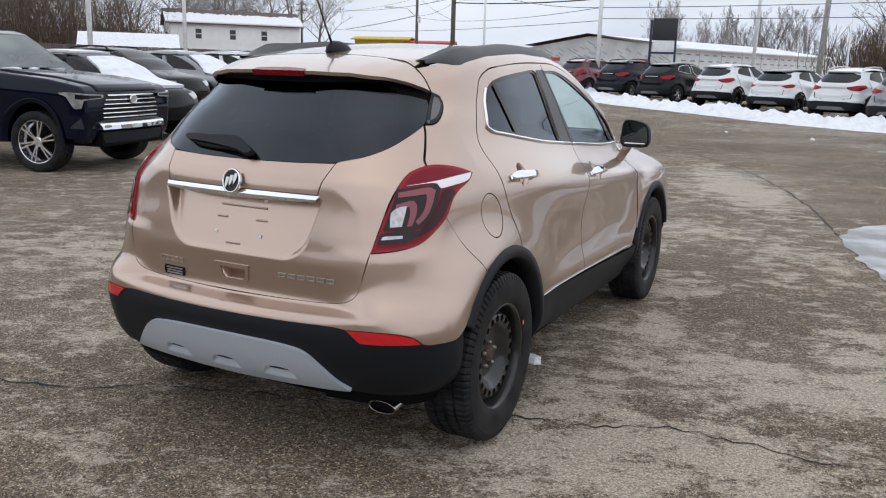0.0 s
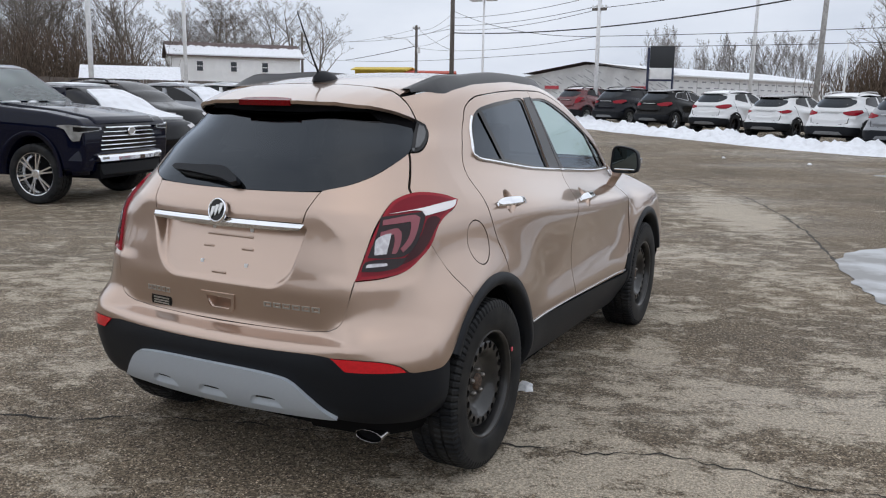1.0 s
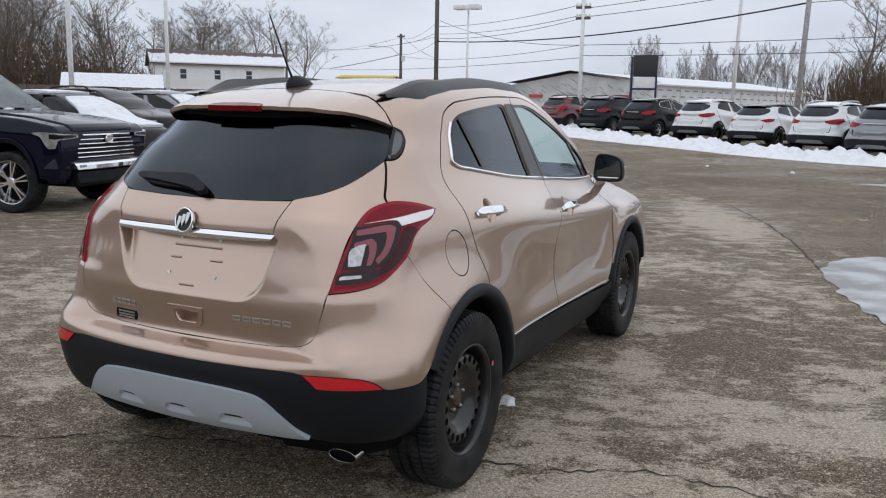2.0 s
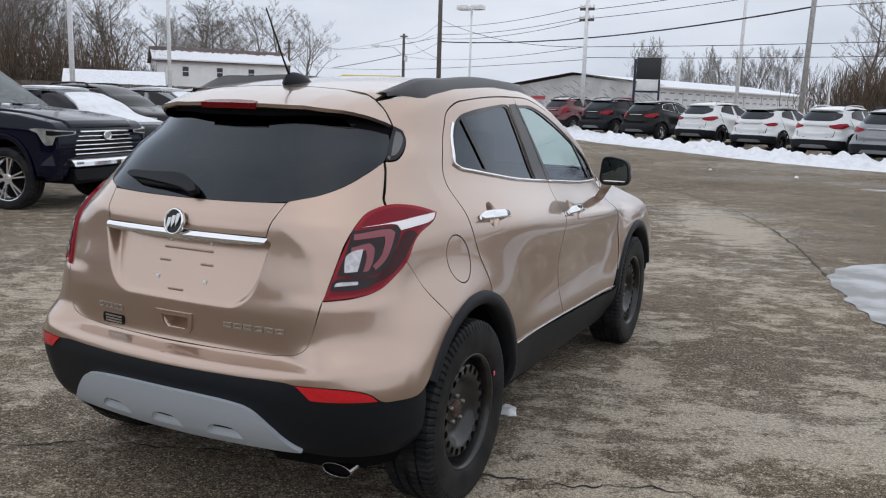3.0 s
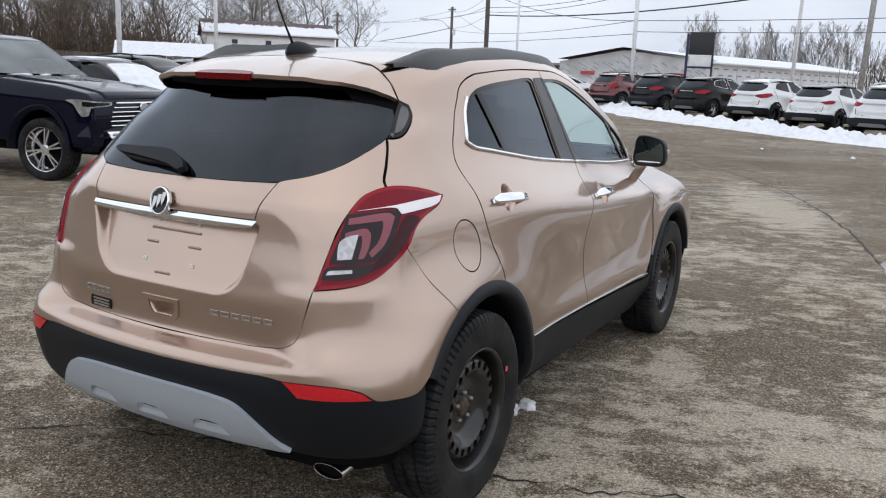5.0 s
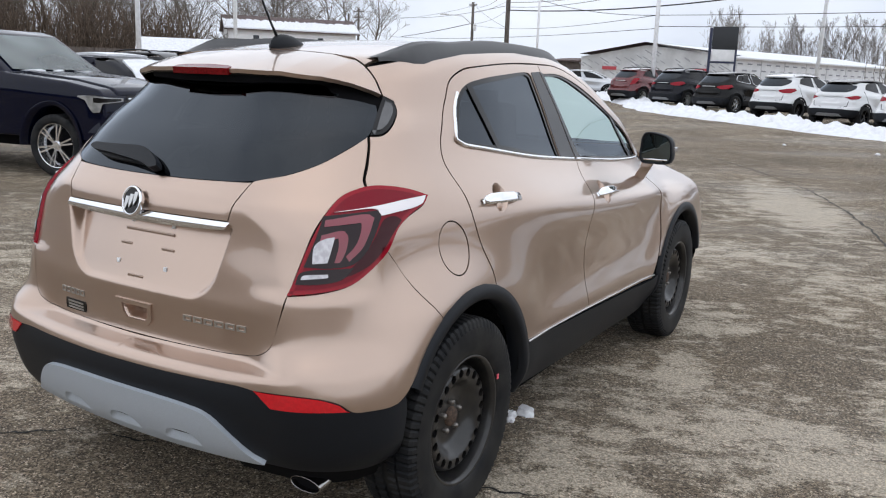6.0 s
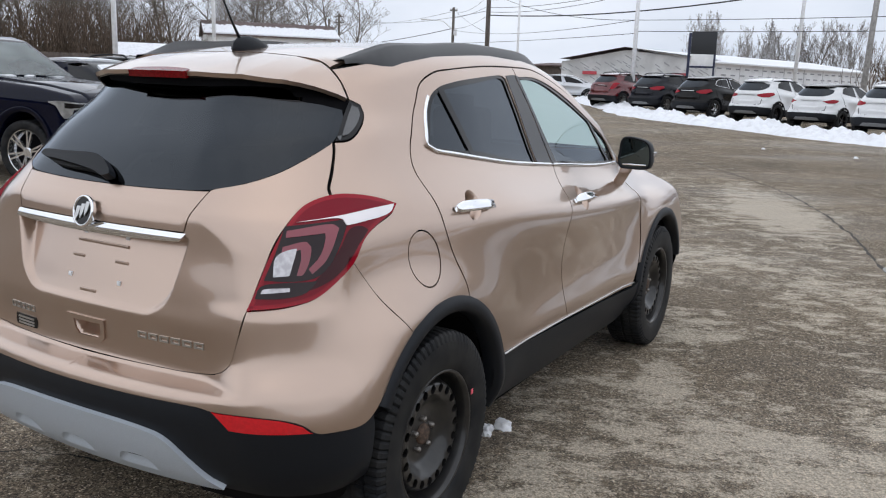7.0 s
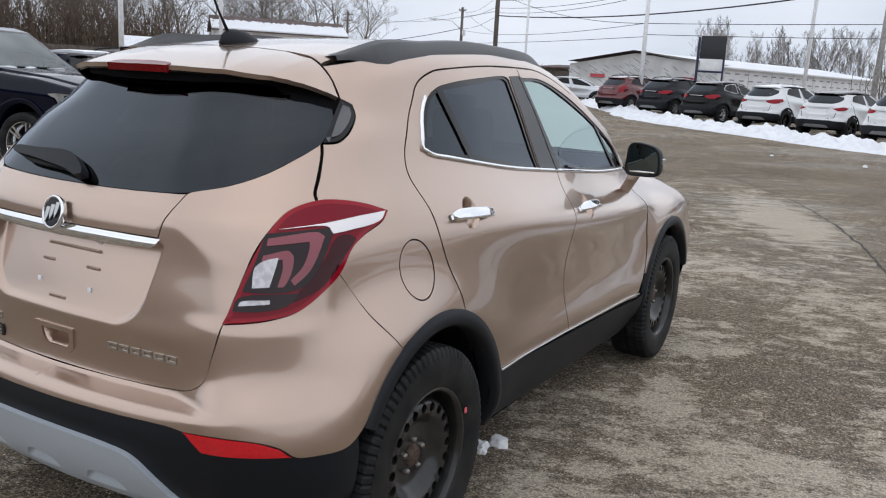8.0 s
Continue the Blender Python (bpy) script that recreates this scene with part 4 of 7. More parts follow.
        rows.append([a, (a * 0.75 + b * 0.25) + (0, 0, h), (a * 0.45 + b * 0.55) + (0, 0, h * 0.95), b + (0, 0, 0.004), b + (0.006, 0, -0.010)])
    v = np.array(rows).reshape(-1, 3) * (side, 1, 1)
    f = [(i * 5 + j, i * 5 + j + 1, i * 5 + j + 6, i * 5 + j + 5) for i in range(39) for j in range(4)]
    if side < 0:
        f = [t[::-1] for t in f]
    mesh_ob("roof_rail", v, [t[::-1] for t in f], mat("rail_black", (0.030, 0.031, 0.034), 0.42), suv, "matt black roof rail")
    # mirror: a rounded housing, open to the rear, with the glass set into it
    rim_line = soft_line([(0.809, 0, 1.118), (0.812, 0, 1.170), (0.818, 0, 1.222), (0.832, 0, 1.241), (0.860, 0, 1.245), (0.910, 0, 1.238), (0.947, 0, 1.226), (0.967, 0, 1.203), (0.975, 0, 1.160),
                          (0.976, 0, 1.118), (0.967, 0, 1.096), (0.940, 0, 1.088), (0.880, 0, 1.087), (0.825, 0, 1.091)], True, 80)
    mid = np.array((0.893, 0, 1.165))
    loft = [mid + (rim_line - mid) * k + (0, y, 0) for y, k in ((1.842, 0.84), (1.833, 0.90), (1.830, 0.96), (1.837, 1.0), (1.875, 1.0), (1.910, 0.93), (1.938, 0.78), (1.955, 0.52), (1.960, 0.2))]
    k = len(rim_line)
    f = [(i * k + j, i * k + (j + 1) % k, (i + 1) * k + (j + 1) % k, (i + 1) * k + j) for i in range(len(loft) - 1) for j in range(k)] + [tuple((len(loft) - 1) * k + j for j in range(k))]
    mir = mesh_ob("door_mirror", np.concatenate(loft) * (side, 1, 1), f if side > 0 else [t[::-1] for t in f], M_CLAD, suv, "black door mirror with a bright bar standing for a reflection")
    rim = mid + (rim_line - mid) * 0.86
    v = np.concatenate([rim + (0, 1.839, 0), rim + (0, 1.845, 0), [mid + (0, 1.837, 0)]]) * (side, 1, 1)
    f = [(2 * k, (j + 1) % k, j) for j in range(k)] + [(j, (j + 1) % k, k + (j + 1) % k, k + j) for j in range(k)]
    mesh_ob("mirror_glass", v, f if side > 0 else [t[::-1] for t in f], M_MIRROR, mir, "mirror glass", smooth=False)
    # The bright bar low on the glass stands for a reflection.
    for nm, lo, hi, mt in (("mirror_reflection", (0.833, 1.833, 1.106), (0.955, 1.841, 1.114), M_CHROME), ("mirror_signal", (0.970, 1.86, 1.15), (0.982, 1.91, 1.175), M_LENSCLEAR)):
        bm = box_bm(bmesh.new(), lo, hi, 0.003)
        for vert in bm.verts:
            vert.co.x *= side
        if side < 0:
            bmesh.ops.reverse_faces(bm, faces=bm.faces)
        part(nm, bm, mt, mir)
    v, f = [], []
    for c, a, b in (((0.765, 2.010, 0.995), (0, 0.058, -0.026), (0.018, 0, 0.022)), ((0.785, 1.985, 1.020), (0, 0.060, -0.026), (0.020, 0, 0.024)),
                    ((0.818, 1.940, 1.058), (0, 0.060, -0.020), (0.026, 0, 0.022)), ((0.850, 1.893, 1.104), (0, 0.050, 0), (0.040, 0, 0.004))):
        v += [(np.array(c) + np.array(a) * math.cos(t) + np.array(b) * math.sin(t)) * (side, 1, 1) for t in np.linspace(0, 2 * math.pi, 19)[:-1]]
    f = [(i * 18 + j, i * 18 + (j + 1) % 18, i * 18 + 18 + (j + 1) % 18, i * 18 + 18 + j) for i in range(3) for j in range(18)]
    mesh_ob("mirror_foot", v, f if side < 0 else [t[::-1] for t in f], M_BRONZE, mir)

# skid plate
skid = mirror_line([(0, -0.715, 0.513), (0.30, -0.697, 0.503), (0.372, -0.686, 0.487), (0.442, -0.662, 0.428), (0.486, -0.638, 0.382), (0.514, -0.62, 0.360), (0.530, -0.61, 0.348), (0.505, -0.62, 0.344), (0.30, -0.64, 0.338), (0, -0.65, 0.334)])
dips = [[(cx - 0.078, 0, 0.366), (cx - 0.052, 0, 0.402), (cx - 0.034, 0, 0.409), (cx + 0.034, 0, 0.409), (cx + 0.052, 0, 0.402), (cx + 0.078, 0, 0.366)] for cx in (-0.25, 0.0, 0.25)]
skid_ob = panel("skid_plate", skin(skid, REAR, lift=0.013, gap=0, thick=0.022, grid=0.02, holes=dips), M_SILVERPL, suv, "silver-grey bumper skid plate with three dips")
for dip in dips:
    panel("skid_dip", pocket(dip, REAR, 0.030, 0.012, 0.005, lift=0.013, lean=0.9), M_SILVERPL, skid_ob)

# windscreen, bonnet, nose
ws = mirror_line([(0, 1.60, 1.5), (0.3, 1.575, 1.5), (0.455, 1.515, 1.5), (0.50, 1.8, 1.4), (0.56, 2.1, 1.25), (0.60, 2.38, 1.1), (0.3, 2.50, 1.1), (0, 2.55, 1.1)])
panel("windscreen", skin(ws, TOP, grid=0.05), M_FROST, suv, "frosted windscreen")
bonnet = mirror_line([(0, 2.57, 1.1), (0.3, 2.52, 1.1), (0.60, 2.40, 1.1), (0.70, 2.62, 1.0), (0.70, 3.0, 1.0), (0.6, 3.2, 1.0), (0, 3.32, 1.0)])
panel("bonnet", skin(bonnet, TOP, grid=0.05), M_BRONZE, suv, "bronze bonnet")
nose = mirror_line([(0, 3.4, 0.95), (0.5, 3.3, 0.93), (0.78, 3.1, 0.85), (0.80, 3.1, 0.42), (0.6, 3.2, 0.26), (0, 3.3, 0.24)])
panel("front_bumper", skin(nose, (0, -1, 0), grid=0.06), M_BRONZE, suv, "bronze front bumper")
panel("grille", skin(mirror_line([(0, 3.4, 0.86), (0.35, 3.3, 0.84), (0.28, 3.3, 0.60), (0, 3.4, 0.56)]), (0, -1, 0), lift=0.006), M_BLACKGLOSS, suv, "black grille")
for side in (1, -1):
    panel("headlight", skin([(0.40, 3.3, 0.84), (0.74, 3.1, 0.86), (0.76, 3.1, 0.80), (0.5, 3.2, 0.72)], (-0.3 * 1, -0.95, 0), lift=0.006, side=side), M_LENSCLEAR, suv, "clear headlight")

# dark inner shell, open at the windows and wheel arches
angs = np.linspace(0, 2 * math.pi, 181)[:-1]
zs = np.concatenate([np.arange(0.26, 1.46, 0.04), [1.49, 1.52]])
ring_v = []
for z in zs:
    lo, hi = np.zeros(len(angs)), np.full(len(angs), 3.2)
    for _ in range(26):
        mid = (lo + hi) / 2
        pt = np.stack([mid * np.sin(angs), 1.2 + mid * np.cos(angs), np.full(len(angs), z)], -1)
        ok = body_depth(pt) > 0.016
        lo, hi = np.where(ok, mid, lo), np.where(ok, hi, mid)
    ring_v.append(np.stack([lo * np.sin(angs), 1.2 + lo * np.cos(angs), np.full(len(angs), z)], -1))
shell_v = np.concatenate(ring_v)
n = len(angs)
shell_f = np.array([(i * n + j, i * n + (j + 1) % n, (i + 1) * n + (j + 1) % n, (i + 1) * n + j) for i in range(len(zs) - 1) for j in range(n)])
mid = shell_v[shell_f].mean(1)
drop = np.zeros(len(mid), bool)
for w in (rear_win, front_win):
    drop |= inside_poly(mid[:, 1:], inset(soft_line(w)[:, 1:], -0.02)) & (np.abs(mid[:, 0]) > 0.4)
drop |= inside_poly(mid[:, [0, 2]], inset(soft_line(rear_glass)[:, [0, 2]], 0.02)) & (mid[:, 1] < 0.1)
drop |= (mid[:, 2] > 1.12) & (mid[:, 1] > 1.45) & (np.abs(mid[:, 0]) < 0.60 - 0.1 * (mid[:, 2] - 1.1))
for wy in (0.0, 2.555):
    drop |= (np.hypot(mid[:, 1] - wy - 0.05, mid[:, 2] - 0.36) < 0.42) & (np.abs(mid[:, 0]) > 0.4)
drop |= (np.abs(mid[:, 0]) < 0.11) & (mid[:, 1] < 0) & (np.abs(mid[:, 2] - 0.72) < 0.065)
for hy, hz in ((0.26, 1.07), (1.29, 0.982)):
    drop |= (np.hypot(mid[:, 1] - hy, mid[:, 2] - hz) < 0.085) & (np.abs(mid[:, 0]) > 0.4)
drop |= (mid[:, 1] < -0.3) & (mid[:, 2] < 0.42) & (np.abs(mid[:, 0]) < 0.36)
drop |= (mid[:, 1] < -0.4) & (mid[:, 2] > 0.57) & (mid[:, 2] < 0.69)
drop |= (mid[:, 1] < -0.4) & (mid[:, 2] > 0.74) & (mid[:, 2] < 1.10) & (np.abs(mid[:, 0]) < 0.50)
mesh_ob("inner_shell", shell_v, shell_f[~drop], M_DARK, suv)
gx, gy = np.meshgrid(np.linspace(-0.45, 0.45, 13), np.linspace(0.0, 1.45, 20))
g = land(np.stack([gx.ravel(), gy.ravel(), gx.ravel() * 0], -1), TOP, 4.0, tail=False) - (0, 0, 0.03)
mesh_ob("headlining", g, [(i * 13 + j, i * 13 + j + 1, i * 13 + j + 14, i * 13 + j + 13) for i in range(19) for j in range(12)], mat("headlining_cloth", (0.30, 0.30, 0.29), 0.9), suv)
box_part("floor_pan", (-0.60, -0.30, 0.27), (0.60, 3.1, 0.34), M_DARK, suv)
box_part("boot_floor", (-0.62, -0.50, 0.62), (0.62, 0.30, 0.70), M_CABIN, suv)
box_part("dashboard", (-0.68, 1.95, 0.72), (0.68, 2.40, 1.00), M_CABIN, suv, "", 0.06)
for sx in (-0.36, 0.36):
    for sy in (0.42, 1.20):
        bm = bmesh.new()
        box_bm(bm, (sx - 0.24, sy, 0.42), (sx + 0.24, sy + 0.50, 0.62), 0.06)
        box_bm(bm, (-0.23, -0.07, 0.0), (0.23, 0.07, 0.62), 0.06, Matrix.Translation((sx, sy - 0.0, 0.58)) @ Matrix.Rotation(radians(14), 4, "X"))
        seat = part("seat", bm, M_SEAT, suv, "dark cloth seat", smooth=True)
        bm = box_bm(bmesh.new(), (-0.13, -0.05, 0.0), (0.13, 0.05, 0.19), 0.04, Matrix.Translation((sx, sy - 0.16, 1.19)) @ Matrix.Rotation(radians(8), 4, "X"))
        part("headrest", bm, M_SEAT, seat, "", smooth=True)
v, f = lathe([(0.175 + 0.014 * math.cos(t), 0.014 * math.sin(t)) for t in np.linspace(0, 2 * math.pi, 9)], 32)
SW = Matrix.Translation((-0.36, 1.86, 0.96)) @ Matrix.Rotation(radians(-25), 4, "X") @ Matrix.Rotation(radians(90), 4, "Z")
mesh_ob("steering_wheel", [SW @ Vector(p) for p in v], f, M_CABIN, suv)
box_part("cabin_mirror", (-0.11, 1.58, 1.36), (0.11, 1.61, 1.42), M_CABIN, suv, "", 0.01)

# antenna
bm = bmesh.new()
bmesh.ops.create_uvsphere(bm, u_segments=16, v_segments=8, radius=1)
for vert in bm.verts:
    vert.co = (-0.008 + vert.co.x * 0.034, 0.105 + vert.co.y * 0.095, 1.568 + max(-0.2, vert.co.z) * (0.046 - 0.012 * vert.co.y))
ant = part("antenna", bm, M_CLAD, suv, "black roof antenna", smooth=True)
v, f = [], []
tube(v, f, [(-0.008, 0.05, 1.60), (-0.008, 0.01, 1.66), (-0.008, -0.10, 1.85)], [0.006, 0.004, 0.003], 6)
mesh_ob("antenna_rod", v, f, M_CLAD, ant)

# exhaust
prof = [(0.0385, 0.10), (0.0385, 0.004), (0.040, 0.000), (0.0415, 0.003), (0.0415, 0.11)]
v, f = lathe(prof, 28)
EX = Matrix.Translation((0.610, -0.530, 0.262)) @ Matrix.Rotation(radians(8), 4, "X")
exhaust = mesh_ob("exhaust_tip", [EX @ Vector((p[1] * 1.42, p[0], p[2] * 0.62)) for p in v], [q[::-1] for q in f], mat("exhaust_chrome", (0.36, 0.35, 0.345), 0.16, 1.0), suv, "oval chrome exhaust tip")
v, f = lathe([(0.0, 0.02), (0.0385, 0.02)], 28)
mesh_ob("exhaust_bore", [EX @ Vector((p[1] * 1.42, p[0], p[2] * 0.62)) for p in v], f, M_DARK, exhaust)
box_part("silencer", (-0.45, -0.42, 0.20), (0.45, -0.2, 0.34), M_DARK, suv, "", 0.04)
box_part("rear_axle", (-0.68, -0.06, 0.28), (0.68, 0.06, 0.38), M_DARK, suv, "", 0.03)


# wheels
def make_tyre(R, width, rim_r, treads=52, per=4):
    """Tyre with cut tread blocks, its outer side towards +x, centred on its middle plane."""
    h = width / 2
    half = [(rim_r - 0.012, 0.78, 0), (rim_r + 0.004, 0.90, 0), (rim_r + 0.008, 0.93, 0), (rim_r + 0.030, 0.985, 0), ((rim_r + R) / 2 + 0.01, 1.0, 0), (R - 0.034, 0.985, 0), (R - 0.032, 0.982, 1), (R - 0.014, 0.93, 1),
            (R - 0.004, 0.84, 1), (R, 0.62, 1), (R, 0.47, 1), (R - 0.009, 0.45, 0), (R - 0.009, 0.40, 0), (R, 0.38, 2), (R, 0.10, 2), (R - 0.009, 0.08, 0)]
    prof = half + [(r, -x, 3 if g == 1 else 4 if g == 2 else 0) for r, x, g in reversed(half)]
    n_ang = treads * per
    verts, faces, m = [], [], len(prof)
    for k in range(n_ang):
        t = 2 * math.pi * k / n_ang
        for r, x, g in prof:
            phase = (k + {0: 0, 1: 0, 2: 2, 3: 1, 4: 3}[g]) % per
            cut = 0.007 if g and phase == 0 else 0.0
            tw = t + (0.025 * x if g else 0)
            verts.append((x * h - (cut * 0.5 if abs(x) > 0.9 else 0) * (1 if x > 0 else -1), (r - cut) * math.cos(tw), (r - cut) * math.sin(tw)))
    for k in range(n_ang):
        for i in range(m - 1):
            a_, b_ = k * m + i, ((k + 1) % n_ang) * m + i
            faces.append((a_, a_ + 1, b_ + 1, b_))
    return verts, faces


def steel_rim():
    """Black steel wheel with a ring of holes."""
    lip = [(0.222, 0.088), (0.226, 0.092), (0.222, 0.096), (0.214, 0.092), (0.208, 0.075), (0.206, 0.050), (0.200, 0.030), (0.192, 0.022)]
    v, f = lathe(lip, 64)
    v, f = list(v), list(f)
    back = lathe([(0.206, 0.045), (0.20, -0.09), (0.222, -0.096)], 40)
    b = len(v)
    v += back[0]
    f += [tuple(i + b for i in t) for t in back[1]]
    circ = lambda r, n, a0=0.0: np.array([(r * math.cos(a0 + 2 * math.pi * i / n), r * math.sin(a0 + 2 * math.pi * i / n)) for i in range(n)])
    holes = [circ(0.1585, 20)[i] + circ(0.0150, 14) for i in range(20)]
    p, t = fill(circ(0.193, 96), 0.012, holes + [circ(0.02, 16)])
    xs = smooth_table([(0.0, 0.034), (0.033, 0.034), (0.06, 0.028), (0.085, 0.026), (0.103, 0.032), (0.118, 0.047), (0.132, 0.062), (0.141, 0.068), (0.150, 0.070), (0.168, 0.070), (0.177, 0.067), (0.184, 0.052), (0.193, 0.022)], 0.002)
    r = np.hypot(p[:, 0], p[:, 1])
    b = len(v)
    v += [(float(xs(rr)), q[0], q[1]) for rr, q in zip(r, p)]
    f += [tuple(int(i) + b for i in tri) for tri in t]
    for h in holes:
        b = len(v)
        m = len(h)
        for dx in (0.0, -0.012):
            v += [(float(xs(math.hypot(*q))) + dx, q[0], q[1]) for q in h]
        f += [(b + i, b + m + i, b + m + (i + 1) % m, b + (i + 1) % m) for i in range(m)]
    return v, f


tv, tf = make_tyre(0.353, 0.212, 0.222, 78, 4)
rv, rf = steel_rim()
hv, hf = lathe([(0.0, 0.048), (0.026, 0.048), (0.034, 0.042), (0.037, 0.024)], 24)
for wx, wy in ((0.772, 0.0), (0.772, 2.555), (-0.772, 0.0), (-0.772, 2.555)):
    T = Matrix.Translation((wx, wy, 0.350)) @ (Matrix() if wx > 0 else Matrix.Rotation(math.pi, 4, "Z")) @ Matrix.Rotation(0.3 + wy, 4, "X")
    wheel = mesh_ob("wheel", [T @ Vector(p) for p in rv], rf, M_STEELRIM, suv, "black steel wheel with round holes")
    mesh_ob("tyre", [T @ Vector(p) for p in tv], tf, M_RUBBER, wheel, "winter tyre with chunky tread").data.set_sharp_from_angle(angle=radians(25))
    mesh_ob("hub", [T @ Vector(p) for p in hv], hf, M_RUST, wheel, "rusty wheel hub")
    v, f = lathe([(0.0, -0.02), (0.19, -0.02)], 32)
    mesh_ob("brake_disc", [T @ Vector(p) for p in v], f, M_DARK, wheel)
    for k in range(5):
        a = 2 * math.pi * k / 5
        v, f = lathe([(0.0, 0.050), (0.006, 0.049), (0.0105, 0.044), (0.0105, 0.022)], 6)
        mesh_ob("wheel_nut", [T @ (Vector(p) + Vector((0, 0.0525 * math.cos(a), 0.0525 * math.sin(a)))) for p in v], f, M_NUT, wheel)
box_part("balance_mark", (0.874, 0.205, 0.435), (0.8775, 0.217, 0.453), mat("pink_dot", (0.8, 0.12, 0.16), 0.6), suv, "", 0.001)


# ---- the lot ----
def ground_z(x, y):
    r = math.hypot(x, y)
    return 0.50 * float(step(10.0, 46.0, r)) + 0.004 * math.sin(x * 0.9) * math.sin(y * 0.7 + 1) * float(step(4, 9, r))


M_LOT = bpy.data.materials.new("worn_lot_paving")
M_LOT.use_nodes = True
n, l = M_LOT.node_tree.nodes, M_LOT.node_tree.links
b = n["Principled BSDF"]
co = n.new("ShaderNodeTexCoord")


def noise_node(scale, detail, rough=0.6, stretch=None, turn=0.0):
    no = n.new("ShaderNodeTexNoise")
    no.inputs["Scale"].default_value = scale
    no.inputs["Detail"].default_value = detail
    no.inputs["Roughness"].default_value = rough
    if stretch:
        mp = n.new("ShaderNodeMapping")
        mp.vector_type = "TEXTURE"
        mp.inputs["Scale"].default_value = stretch
        mp.inputs["Rotation"].default_value = (0, 0, radians(turn))
        l.new(co.outputs["Object"], mp.inputs["Vector"])
        l.new(mp.outputs["Vector"], no.inputs["Vector"])
    else:
        l.new(co.outputs["Object"], no.inputs["Vector"])
    return no


def ramp_node(src, stops):
    r = n.new("ShaderNodeValToRGB")
    while len(r.color_ramp.elements) < len(stops):
        r.color_ramp.elements.new(0.5)
    for e, (p, c) in zip(r.color_ramp.elements, stops):
        e.position = p
        e.color = (*c, 1) if len(c) == 3 else c
    l.new(src, r.inputs["Fac"])
    return r


def mix_node(kind, fac, a, c):
    m = n.new("ShaderNodeMixRGB")
    m.blend_type = kind
    if isinstance(fac, (int, float)):
        m.inputs["Fac"].default_value = fac
    else:
        l.new(fac, m.inputs["Fac"])
    l.new(a, m.inputs["Color1"])
    l.new(c, m.inputs["Color2"])
    return m


def math_node(op, a, c):
    m = n.new("ShaderNodeMath")
    m.operation = op
    m.inputs[2].default_value = -0.35
    for i, v_ in enumerate((a, c)):
        if isinstance(v_, (int, float)):
            m.inputs[i].default_value = v_
        else:
            l.new(v_, m.inputs[i])
    return m.outputs[0]


def stain(x, y, rx, ry, turn=0.0):
    """A soft round stain's strength, 1 at its middle and 0 at its edge."""
    mp = n.new("ShaderNodeMapping")
    mp.vector_type = "TEXTURE"
    mp.inputs["Location"].default_value = (x, y, 0)
    mp.inputs["Rotation"].default_value = (0, 0, radians(turn))
    mp.inputs["Scale"].default_value = (rx, ry, 50)
    g = n.new("ShaderNodeTexGradient")
    g.gradient_type = "SPHERICAL"
    l.new(co.outputs["Object"], mp.inputs["Vector"])
    l.new(mp.outputs["Vector"], g.inputs["Vector"])
    return g.outputs["Fac"]


chips = n.new("ShaderNodeTexVoronoi")
chips.inputs["Scale"].default_value = 155
chips.inputs["Randomness"].default_value = 1.0
l.new(co.outputs["Object"], chips.inputs["Vector"])
chip_grey = n.new("ShaderNodeSeparateColor")
l.new(chips.outputs["Color"], chip_grey.inputs["Color"])
stone = ramp_node(chip_grey.outputs[0], [(0.0, (0.060, 0.048, 0.037)), (0.40, (0.165, 0.134, 0.100)), (0.75, (0.295, 0.242, 0.184)), (0.93, (0.44, 0.37, 0.29)), (1.0, (0.80, 0.73, 0.62))])
matrix_ = ramp_node(noise_node(30, 6, 0.82).outputs["Fac"], [(0.36, (0.50, 0.49, 0.47)), (0.64, (1.5, 1.47, 1.41))])
broad = ramp_node(noise_node(0.55, 9, 0.68).outputs["Fac"], [(0.36, (0.70, 0.68, 0.65)), (0.64, (1.06, 1.03, 0.98))])
body = mix_node("MULTIPLY", 1.0, mix_node("MULTIPLY", 1.0, stone.outputs["Color"], broad.outputs["Color"]).outputs["Color"], matrix_.outputs["Color"])
salt_n = noise_node(4.6, 15, 0.84, (1.5, 1.0, 1.0), 26).outputs["Fac"]
area = noise_node(0.33, 4, 0.5).outputs["Fac"]
fine = noise_node(55, 5, 0.85).outputs["Fac"]
total = math_node("ADD", math_node("MULTIPLY_ADD", salt_n, 1.7), math_node("MULTIPLY", math_node("SUBTRACT", area, 0.5), 0.30))
total = math_node("ADD", total, math_node("MULTIPLY", math_node("SUBTRACT", fine, 0.5), 0.34))
total = math_node("ADD", total, math_node("MULTIPLY", math_node("SUBTRACT", chip_grey.outputs[1], 0.5), 0.05))
